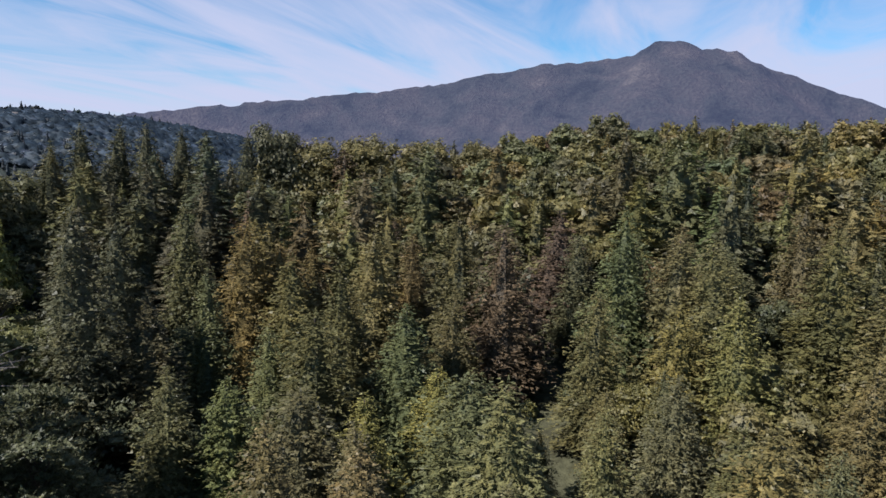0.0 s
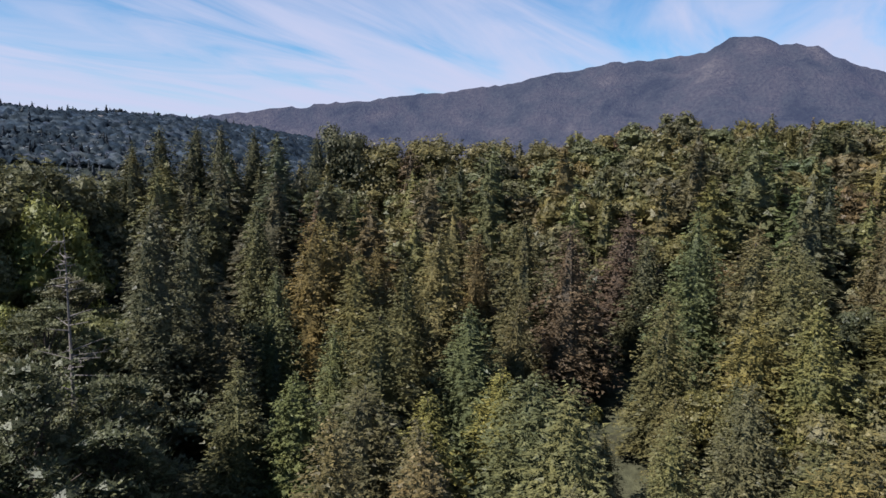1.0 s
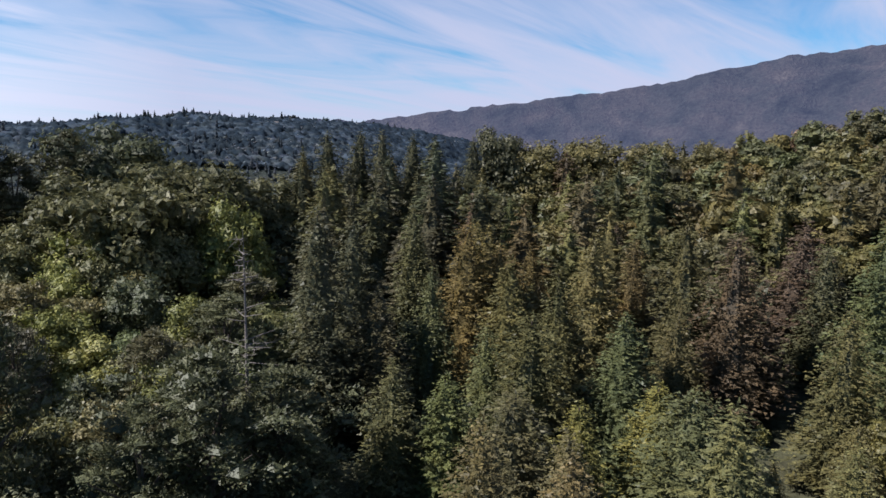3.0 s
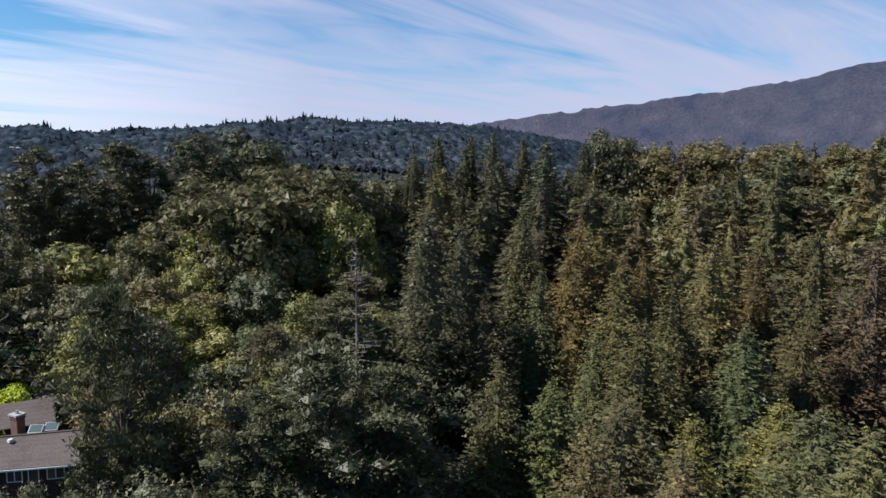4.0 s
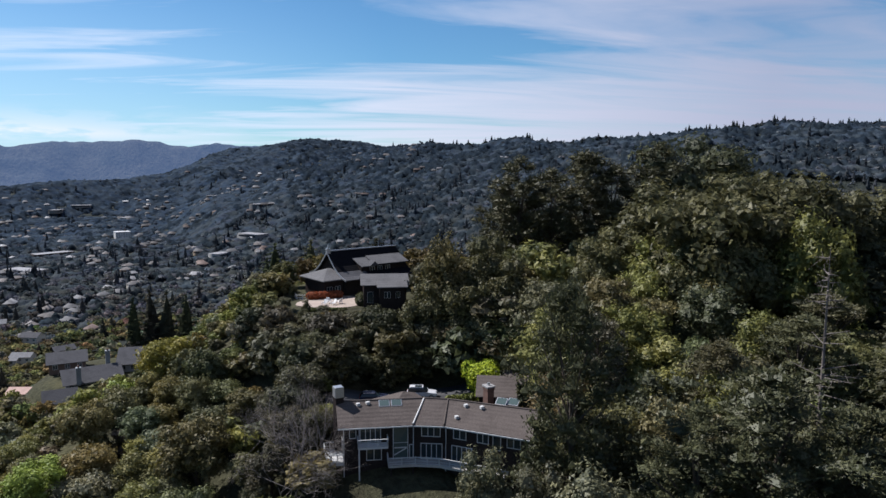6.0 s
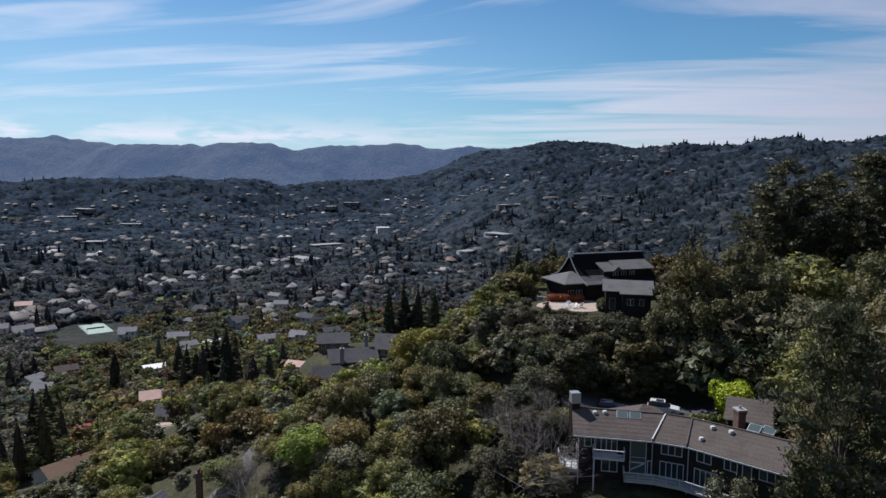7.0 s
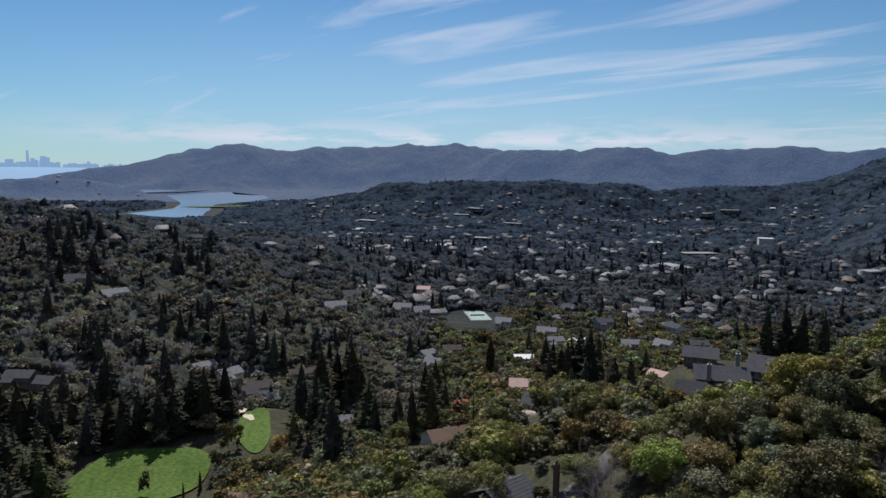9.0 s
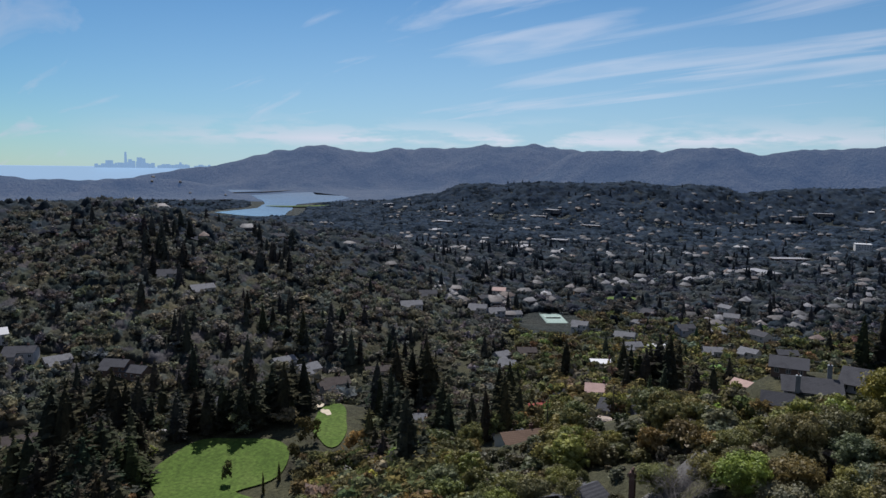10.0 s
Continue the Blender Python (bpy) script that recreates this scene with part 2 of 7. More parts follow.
# ---- lie of the land ----
RIDGES = [
    # crest points (bearing, distance, height against the eye), slope, roundness
    ([(-60, 300, 4), (-38, 285, 2), (-25, 265, 0), (-13, 242, -1), (-7, 218, -9), (0, 208, -17), (20, 198, -20), (35, 176, -23), (48, 152, -23), (60, 146, -25), (70, 150, -27)], 0.29, 14),
    ([(70, 150, -27), (78.5, 138, -34), (86, 128, -41), (92, 117, -45), (95.5, 112, -49), (99, 108, -55), (103, 110, -61), (102.5, 150, -70), (102.5, 215, -82), (103, 330, -102), (104, 430, -114)], 0.42, 8),
    ([(170, 600, -40), (150, 650, -36), (144.4, 660, -33), (140.2, 680, -48), (135.7, 710, -56), (131, 760, -65), (126.5, 800, -78), (121, 880, -108), (114, 980, -128)], 0.30, 40),
    ([(65, 1500, 36), (56, 1400, 44), (48, 1350, 50), (40, 1300, 64), (30, 1350, 68), (24, 1600, 76), (17, 2100, 60)], 0.30, 60),
    ([(84, 2350, -50), (80, 2300, 5), (77, 2280, 52), (73, 2250, 78), (67, 2150, 58), (60, 2000, 36)], 0.32, 80),
    ([(121, 2250, -105), (116, 2150, -58), (112, 2100, -44), (100, 2000, -38), (88, 2050, -20), (80, 2100, -6)], 0.38, 60),
    ([(158, 3150, -46), (150, 3150, -52), (146, 3150, -66), (141.7, 3150, -58), (139.5, 3150, -60), (137.2, 3100, -76), (135.4, 3050, -96)], 0.5, 40),
]
FAR = [
    ([(-50, 4000, 40), (-38, 4000, 150), (-32.5, 4000, 276), (-29.5, 4000, 338), (-26.2, 4000, 446), (-22.7, 4000, 578), (-20.4, 4000, 582), (-19, 4000, 632), (-17.2, 4000, 628), (-15.2, 4000, 560), (-11, 4050, 535), (-8.5, 4000, 522), (-5, 4000, 470), (-3.5, 4000, 480), (0, 4000, 410), (6, 4000, 352), (11, 4000, 316), (15, 4000, 282), (22, 4000, 222), (32, 4000, 190)], 0.8, 25),
    ([(141, 4500, -60), (134, 4450, 20), (131, 4400, 90), (129, 4300, 118), (124, 4300, 88), (119, 4350, 118), (110.5, 4200, 130), (107, 4200, 96), (103, 4200, 100)], 0.6, 60),
    ([(107, 3700, 88), (101, 3500, 78), (97.5, 3400, 100), (95.7, 3400, 118), (94, 3400, 96), (90, 3500, 112), (86, 3500, 132), (82, 3500, 90), (76, 3600, 80)], 0.7, 40),
]
SEA, FLOOR = -132.0, -125.0


def crest(px, py, pts, slope, w):
    best = np.full(px.shape, -1e9)
    q = [polar(*p) - Vector((0, 0, EYE)) for p in pts]
    for a, b in zip(q, q[1:]):
        ab = np.array((b.x - a.x, b.y - a.y))
        s = np.clip(((px - a.x) * ab[0] + (py - a.y) * ab[1]) / (ab @ ab), 0, 1)
        d = np.hypot(px - a.x - s * ab[0], py - a.y - s * ab[1])
        best = np.maximum(best, a.z + s * (b.z - a.z) - slope * (np.sqrt(d * d + w * w) - w))
    return best


WAVES = [(random.uniform(0, 6.28), random.uniform(0, 6.28), 2 ** random.uniform(0, 1)) for _ in range(10)]


def ripple(px, py, size):
    out = np.zeros_like(px)
    for i, (a, ph, k) in enumerate(WAVES):
        f = 6.28 / size * k
        out += np.sin((px * math.cos(a) + py * math.sin(a)) * f + ph + 1.7 * np.sin((px * math.sin(a) - py * math.cos(a)) * f * 0.6 + ph * 2))
    return out / 4.5


def smoothstep(e0, e1, v):
    t = np.clip((v - e0) / (e1 - e0), 0, 1)
    return t * t * (3 - 2 * t)


def folds(px, py):
    """Spurs and gullies of the far mountains."""
    big, small = ripple(px, py, 1100), ripple(py, -px, 380)
    return 34 * (0.5 - np.abs(big)) + 16 * (0.5 - np.abs(small)) + 5 * ripple(py, px, 130)


SHORE = [(136.2, 2060), (134.4, 1940), (133.0, 1885), (131.0, 1890), (130.3, 2150), (129.9, 2460), (128.2, 2600), (127.0, 2680), (125.6, 2980), (126.2, 3220), (128.3, 3330), (128.6, 3640), (130.6, 3500), (133.4, 3230), (132.7, 2900), (132.3, 2500), (132.9, 2260), (134.6, 2150)]
COVE = [(137.6, 3760), (135.6, 3640), (134.2, 3640), (132.4, 3760), (133.0, 3900), (135.0, 3960), (137.4, 3900)]


def water_depth(px, py):
    """One inside the bay's shore, falling to none some way out on the flats."""
    out = np.zeros_like(px)
    for ring, fade in ((SHORE, 150), (COVE, 90)):
        q = [polar(a, r) for a, r in ring]
        inside = np.zeros(px.shape, bool)
        dist = np.full(px.shape, 1e9)
        for a, b in zip(q, q[1:] + q[:1]):
            cross = ((a.y > py) != (b.y > py)) & (px < (b.x - a.x) * (py - a.y) / (b.y - a.y + 1e-9) + a.x)
            inside ^= cross
            s = np.clip(((px - a.x) * (b.x - a.x) + (py - a.y) * (b.y - a.y)) / ((b - a).length_squared), 0, 1)
            dist = np.minimum(dist, np.hypot(px - a.x - s * (b.x - a.x), py - a.y - s * (b.y - a.y)))
        out = np.maximum(out, np.where(inside, 1.0, 1 - smoothstep(14, fade, dist)))
    return out


PADS = []  # levelled places: x, y, height against the eye, radius, blend


def land(px, py, far=True):
    """Height of the ground against the eye."""
    px, py = np.asarray(px, float), np.asarray(py, float)
    r = np.hypot(px, py)
    floor = FLOOR - 4 * smoothstep(900, 1700, r) + 2.0 * ripple(px, py, 420)
    layers = [floor]
    near = 1 - smoothstep(250, 500, r)
    rough = 1.2 * ripple(px, py, 60) * near + (1 - near) * (2.5 + 4.5 * smoothstep(900, 1500, r)) * (ripple(px, py, 330) + 0.4 * ripple(py, px, 120))
    az = np.degrees(np.arctan2(-px, py))
    for i, (pts, slope, w) in enumerate(RIDGES):
        # the forest ridge ends at the lodge: beyond it only the spur runs on
        layers.append(crest(px, py, pts, slope, w) + rough - (45 * smoothstep(73, 96, az) * (1 - smoothstep(152, 179, az)) * smoothstep(15, 75, r) if i == 0 else 0))
    for pts, slope, w in FAR:
        layers.append(crest(px, py, pts, slope, w) + 0.8 * folds(px, py) * smoothstep(-120, 60, crest(px, py, pts, slope, w)))
        layers.append(crest(px, py, [(a, b, 0.62 * c - 70) for a, b, c in pts], 0.34, 100) + folds(px, py))
    top = np.max(layers, axis=0)
    k = 3.0 + 12 * smoothstep(200, 1200, r)
    z = top + k * np.log(np.sum([np.exp((l - top) / k) for l in layers], axis=0))
    if r.size > 1 and r.max() > 1500:
        z = z + (SEA - 0.8 - z) * water_depth(px, py)
    # the spur falls away steeply behind its crest
    window_az = smoothstep(80, 84, az) * (1 - smoothstep(94, 100, az))
    z = z - window_az * (12 * np.exp(-((r - 182) / 36) ** 2) + 24 * smoothstep(262, 330, r) * smoothstep(-122, -95, z))
    for x, y, h, rad, blend in PADS:
        d = np.hypot(px - x, py - y)
        z = z + (h - z) * (1 - smoothstep(rad, rad + blend, d))
    return z


NEAR = {}


def ground(x, y):
    """Height of the ground, looked up on a 2 m grid near the eye."""
    if abs(x) < 640 and abs(y) < 640:
        if not NEAR:
            g = np.arange(-650, 651, 2.0)
            NEAR["z"] = land(*np.meshgrid(g, g, indexing="ij"))
        z = NEAR["z"]
        i, j = (x + 650) / 2, (y + 650) / 2
        a, b = int(i), int(j)
        u, v = i - a, j - b
        return float(z[a, b] * (1 - u) * (1 - v) + z[a + 1, b] * u * (1 - v) + z[a, b + 1] * (1 - u) * v + z[a + 1, b + 1] * u * v) + EYE
    return float(land(np.array([x]), np.array([y]))[0]) + EYE


def mesh_from(name, v, f, mat, tint=None, smooth=False):
    """A mesh from arrays of corners and of triangles or quads."""
    me = bpy.data.meshes.new(name)
    n = f.shape[1]
    me.vertices.add(len(v))
    me.vertices.foreach_set("co", np.ascontiguousarray(v, np.float32).ravel())
    me.loops.add(f.size)
    me.loops.foreach_set("vertex_index", np.ascontiguousarray(f, np.int32).ravel())
    me.polygons.add(len(f))
    me.polygons.foreach_set("loop_start", np.arange(0, f.size, n, dtype=np.int32))
    if smooth:
        me.polygons.foreach_set("use_smooth", np.ones(len(f), bool))
    if tint is not None:
        at = me.attributes.new("tint", "FLOAT_COLOR", "POINT")
        at.data.foreach_set("color", np.ascontiguousarray(np.c_[tint, np.ones(len(tint))], np.float32).ravel())
    me.update(calc_edges=True)
    me.materials.append(mat)
    return me


def polar_sheet(name, mat, r0, r1, nr, a0, a1, na, smooth=True):
    rr = np.geomspace(r0, r1, nr) if r0 > 1 else np.r_[np.geomspace(r0, 48, 24), np.linspace(52, r1, nr)]
    nr = len(rr)
    aa = np.radians(np.linspace(a0, a1, na))
    R, A = np.meshgrid(rr, aa, indexing="ij")
    x, y = -R * np.sin(A), R * np.cos(A)
    z = land(x, y) + EYE
    v = np.stack([x, y, z], -1).reshape(-1, 3)
    i = np.arange(nr * na).reshape(nr, na)
    f = np.stack([i[:-1, :-1], i[:-1, 1:], i[1:, 1:], i[1:, :-1]], -1).reshape(-1, 4)
    return new(name, mesh_from(name, v, f, mat, smooth=smooth))


def earth(name, stops, scale, bump, haze_glow=None):
    """Ground cover: litter, scrub and grass mottled at three sizes; distant hills may carry the air's haze as emission.
    """
    m = bpy.data.materials.new(name)
    m.use_nodes = True
    t = m.node_tree
    b = t.nodes["Principled BSDF"]
    b.inputs["Roughness"].default_value, b.inputs["Specular IOR Level"].default_value = 0.95, 0.1
    geo = t.nodes.new("ShaderNodeNewGeometry")
    big = node(t, "ShaderNodeTexNoise", i_Scale=scale, i_Detail=8.0, i_Roughness=0.62, i_Distortion=0.4)
    small = node(t, "ShaderNodeTexNoise", i_Scale=scale * 14, i_Detail=5.0, i_Roughness=0.65)
    wire(t, geo, "Position", big, 0)
    wire(t, geo, "Position", small, 0)
    c = ramp(t, stops, big)
    sm = ramp(t, [(0.3, grey(0.5)), (0.7, grey(1.25))], small)
    mx = node(t, "ShaderNodeMix", dtype="RGBA", blend="MULTIPLY", n_0=1.0)
    wire(t, c, 0, mx, 6)
    wire(t, sm, 0, mx, 7)
    wire(t, mx, 2, b, "Base Color")
    bp = node(t, "ShaderNodeBump", i_Strength=1.0, i_Distance=bump)
    inv = node(t, "ShaderNodeMath", op="MULTIPLY_ADD", n_1=1.0, n_2=0.0)
    wire(t, small, 0, inv, 0)
    wire(t, inv, 0, bp, "Height")
    wire(t, bp, 0, b, "Normal")
    # Haze over the far slopes is painted as an even blue emission.
    if haze_glow:
        b.inputs["Emission Color"].default_value = (*haze_glow, 1)
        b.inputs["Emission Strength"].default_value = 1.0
    return m


HOUSE = polar(63.5, 92, -37)
DRIVE = polar(64.0, 107, -35.9)
LODGE = polar(69.0, 146, -26.3)
GOLF = polar(135.0, 232, -95.0)
COURT = polar(108.8, 590, -125.5)
GREEN2 = polar(127.2, 260, -95.5)
for c, rad, blend in ((LODGE, 15, 14), (DRIVE, 7, 8), (GOLF, 40, 26), (GREEN2, 18, 20), (COURT, 32, 16), (polar(137.0, 198, -97.0), 24, 26), (polar(88.2, 236, -64.0), 17, 16)):
    PADS.append((c.x, c.y, c.z - EYE, rad, blend))

SOIL = earth("forest_floor", [(0.25, (0.028, 0.024, 0.016)), (0.5, (0.05, 0.05, 0.028)), (0.75, (0.085, 0.08, 0.04))], 0.06, 0.6)
# Darkened: the shade under the trees is put into this ground colour.
SCRUB = earth("wooded_slopes", [(0.25, (0.020, 0.026, 0.024)), (0.5, (0.028, 0.034, 0.030)), (0.75, (0.052, 0.053, 0.044))], 0.012, 5.0)
CHAPARRAL = earth("chaparral", [(0.36, (0.013, 0.016, 0.014)), (0.44, (0.027, 0.029, 0.026)), (0.60, (0.042, 0.038, 0.034)), (0.72, (0.070, 0.062, 0.053))], 0.0045, 22.0, haze_glow=(0.018, 0.022, 0.048))

tagged(polar_sheet("ground", SOIL, 0.05, 520, 170, -180, 180, 480), "wooded hillside ground of leaf litter and grass", "ground", kind="structure")
tagged(polar_sheet("ground_valley", SCRUB, 520, 2700, 110, -180, 180, 560), "valley floor and wooded slopes", "ground", kind="structure")
COAST = earth("coastal_hills", [(0.36, (0.014, 0.020, 0.018)), (0.46, (0.032, 0.036, 0.030)), (0.62, (0.046, 0.046, 0.036)), (0.74, (0.07, 0.066, 0.05))], 0.0045, 16.0, haze_glow=(0.034, 0.060, 0.120))
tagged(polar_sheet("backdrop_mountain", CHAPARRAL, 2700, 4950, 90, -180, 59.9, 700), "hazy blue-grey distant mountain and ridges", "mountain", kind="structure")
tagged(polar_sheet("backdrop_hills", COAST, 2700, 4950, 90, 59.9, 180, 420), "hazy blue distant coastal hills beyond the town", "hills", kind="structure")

# ---- trees: crowns of small sprays ----
OCTA = (np.array([(1, 0, 0), (0, 1, 0), (-1, 0, 0), (0, -1, 0), (0, 0, 1), (0, 0, -1)], float), np.array([(0, 1, 4), (1, 2, 4), (2, 3, 4), (3, 0, 4), (1, 0, 5), (2, 1, 5), (3, 2, 5), (0, 3, 5)]))


def bodies(c, r, flat, rs, ball):
    """Rough closed hearts of the leaf clumps, as loose triangles."""
    v = ball[0][None] * (1 + rs.normal(0, 0.2, (len(c), len(ball[0]), 1))) * (np.broadcast_to(r, len(c))[:, None, None] * np.array((1, 1, flat))) + c[:, None]
    return v[:, ball[1]].reshape(-1, 3)


def heart(rad, rs, n=7):
    """The closed dark middle of a conifer, as loose triangles."""
    g = np.arange(n) * 6.2832 / n
    ring = [np.stack([np.cos(g) * rad * k * rs.uniform(0.8, 1.2, n), np.sin(g) * rad * k * rs.uniform(0.8, 1.2, n), np.full(n, z)], 1) for k, z in ((0.50, 0.04), (0.44, 0.3), (0.32, 0.6), (0.14, 0.86))]
    v = np.r_[ring[0], ring[1], ring[2], ring[3], [[0, 0, 0.97]]]
    f = []
    for i in range(n):
        j = (i + 1) % n
        for o in (0, n, 2 * n):
            f += [(o + i, o + j, o + n + j), (o + i, o + n + j, o + n + i)]
        f.append((3 * n + i, 3 * n + j, 4 * n))
    return v[np.array(f)].reshape(-1, 3)


def sprays(c, out, length, width, rs):
    """One pointed leaf spray (a triangle) at each centre, along its direction."""
    n = len(c)
    out = out / (np.linalg.norm(out, axis=1, keepdims=True) + 1e-9)
    up = rs.normal(0, 0.45, (n, 3)) + (0, 0, 1.0)
    side = np.cross(out, up)
    side /= np.linalg.norm(side, axis=1, keepdims=True) + 1e-9
    length, width = np.broadcast_to(length, n)[:, None], np.broadcast_to(width, n)[:, None]
    v = np.stack([c - side * width / 2 - out * length * 0.35, c + side * width / 2 - out * length * 0.35, c + out * length * 0.65], 1)
    return v.reshape(-1, 3)


def conifer_crown(h, rad, n, rs, base=0.12, taper=0.8, droop=0.25, tiers=34, size=0.085, per=16):
    """A redwood or fir: drooping boughs in uneven tiers round a straight axis."""
    nb = max(4, n // per)
    t = np.sort((np.arange(nb) + rs.uniform(0, 1, nb)) / nb) ** 1.15
    t = np.round(t * tiers) / tiers * 0.6 + t * 0.4
    phi = np.arange(nb) * 2.399 + rs.normal(0, 0.4, nb)
    L = rad * np.clip(1.02 - t, 0.02, 1) ** taper * rs.uniform(0.6, 1.15, nb) * (1 + 0.22 * np.sin(3 * phi + 9 * t))
    L *= np.where(t < 0.12, 0.75, 1)
    k = np.maximum(1, (min(per, n / nb) * L / L.mean()).astype(int))
    b = np.repeat(np.arange(nb), k)
    s = rs.uniform(0.02, 1, len(b)) ** 0.6
    Lb, ph = L[b], phi[b]
    lat = rs.normal(0, 0.16, len(b)) * Lb * (0.4 + s * 0.6)
    x = np.cos(ph) * Lb * s - np.sin(ph) * lat
    y = np.sin(ph) * Lb * s + np.cos(ph) * lat
    z = h * (base + (1 - base) * t[b]) - droop * Lb * s ** 1.5 + rs.normal(0, 0.012 * h, len(b))
    ang = ph + rs.normal(0, 0.7, len(b))
    out = np.stack([np.cos(ang), np.sin(ang), rs.normal(-0.18, 0.25, len(b))], 1)
    sz = size * rad * rs.uniform(0.7, 1.5, len(b)) * (0.55 + 0.6 * (1 - t[b]))
    v = sprays(np.stack([x, y, z], 1), out, sz * 2.9, sz * 1.9, rs)
    m = min(10, max(2, n // 24))  # leader
    c = np.stack([rs.normal(0, 0.03 * rad, m), rs.normal(0, 0.03 * rad, m), h * rs.uniform(0.95, 1.02, m)], 1)
    return np.r_[v, heart(rad, rs), sprays(c, rs.normal(0, 0.3, (m, 3)) + (0, 0, 1.0), size * rad * 2.4, size * rad * 1.0, rs)]


def lobed_crown(h, rad, n, rs, lobes=16, base=0.25, flat=0.75, size=0.085, ragged=0.3, top=0.6, lump=1.0):
    """A broadleaved tree or pine: leaf sprays on many uneven lobes, with gaps between."""
    a = rs.uniform(0, 6.28, lobes)
    q = rs.uniform(0, 1, lobes) ** 0.6
    zz = base + (1 - base) * (0.12 + 0.72 * rs.uniform(0, 1, lobes) ** top)
    w = np.sqrt(np.clip(1 - ((zz - (base + 0.32 * (1 - base))) / (0.72 * (1 - base))) ** 2, 0.05, 1))
    c = np.stack([np.cos(a) * q * rad * 0.78 * w, np.sin(a) * q * rad * 0.78 * w, zz * h], 1)
    lr = lump * rad * rs.uniform(0.28, 0.5, lobes)
    i = rs.integers(0, lobes, n)
    d = rs.normal(0, 1, (n, 3))
    d[:, 2] = d[:, 2] * 0.9 + 0.25
    d /= np.linalg.norm(d, axis=1, keepdims=True)
    rr = lr[i] * (1 - 0.45 * rs.uniform(0, 1, n) ** 2 + ragged * rs.normal(0, 0.3, n))
    p = c[i] + d * rr[:, None] * (1, 1, flat)
    side = np.cross(d, rs.normal(0, 1, (n, 3)))
    out = side + d * rs.normal(0.25, 0.35, n)[:, None]
    sz = size * rad * rs.uniform(0.6, 1.5, n)
    v = sprays2(p, out, d, sz * 2.2, sz * 1.8, rs)
    return (np.r_[v, bodies(c, lr * 0.66, flat, rs, OCTA)] if n > 12 else v), c, lr


def sprays2(c, out, face, length, width, rs):
    n = len(c)
    out = out / (np.linalg.norm(out, axis=1, keepdims=True) + 1e-9)
    face = face + rs.normal(0, 0.45, (n, 3)) + (0, 0, 0.25)
    side = np.cross(out, face)
    side /= np.linalg.norm(side, axis=1, keepdims=True) + 1e-9
    length, width = length[:, None], width[:, None]
    v = np.stack([c - side * width / 2 - out * length * 0.4, c + side * width / 2 - out * length * 0.4, c + out * length * 0.6], 1)
    return v.reshape(-1, 3)


def tube(a, b, ra, rb, n=6):
    a, b = np.array(a, float), np.array(b, float)
    d = b - a
    d /= np.linalg.norm(d) + 1e-9
    s = np.cross(d, (0.31, 0.9, 0.2))
    s /= np.linalg.norm(s)
    t = np.cross(d, s)
    g = np.arange(n) * 2 * math.pi / n
    ring = np.cos(g)[:, None] * s + np.sin(g)[:, None] * t
    v = np.r_[a + ring * ra, b + ring * rb]
    f = []
    for i in range(n):
        j = (i + 1) % n
        f += [(i, j, n + j), (i, n + j, n + i)]
    return v, np.array(f)


def tubes(name, segs, mat, n=6):
    vs, fs, o = [], [], 0
    for a, b, ra, rb in segs:
        v, f = tube(a, b, ra, rb, n)
        vs.append(v), fs.append(f + o)
        o += len(v)
    return mesh_from(name, np.concatenate(vs), np.concatenate(fs), mat, smooth=True)


def trunk_segments(h, r, top, rs, limbs):
    segs, p, k = [], np.zeros(3), 5
    p[2] = -1.5
    for i in range(k):
        q = np.array((rs.normal(0, r * 0.25), rs.normal(0, r * 0.25), top * h * (i + 1) / k))
        segs.append((p, q, r * (1 - 0.85 * i / k), r * (1 - 0.85 * (i + 1) / k)))
        p = q
    for c in limbs:
        z0 = min(c[2] * 0.62, top * h * 0.8)
        segs.append((np.array((0, 0, z0)), np.array(c), r * 0.42, r * 0.08))
    return segs


class Kind:
    """A kind of tree: a few crowns and trunks to be repeated, and the same crowns made coarser for the far ones."""

    def __init__(self, name, label, variants, count, coarse, shape, trunk_r, top):
        self.name, self.label, self.full, self.coarse = name, label, [], []
        for i in range(variants):
            rs = np.random.default_rng(i * 7 + len(name) * 131)
            v, limbs = shape(count, rs, i)
            f = np.arange(len(v)).reshape(-1, 3)
            crown = mesh_from(name + "_crown", v, f, LEAF)
            trunk = tubes(name + "_trunk", trunk_segments(1.0, trunk_r, top, rs, limbs), BARK)
            self.full.append((crown, trunk))
            self.coarse.append([shape(m, np.random.default_rng(i * 7 + 5 + len(name) * 131), i, (count / m) ** 0.5)[0] for m in coarse])


def redwood_shape(n, rs, i, grow=1.0):
    v = conifer_crown(1.0, 0.19 + 0.025 * (i % 3), n, rs, base=0.06 + 0.04 * (i % 2), taper=(0.46, 0.60, 0.40, 0.52)[i % 4], tiers=20 + 5 * i, size=0.040 * grow)
    return v, []


def fir_shape(n, rs, i, grow=1.0):
    v = conifer_crown(1.0, 0.22 + 0.02 * (i % 2), n, rs, base=0.12, taper=0.6, droop=0.12, tiers=14 + 3 * i, size=0.039 * grow)
    return v, []


def oak_shape(n, rs, i, grow=1.0):
    v, c, lr = lobed_crown(1.0, 0.50 + 0.06 * (i % 3), n, rs, lobes=34 + 4 * i, base=0.16, size=0.035 * grow, lump=0.70, ragged=0.45)
    return v, c[:6]


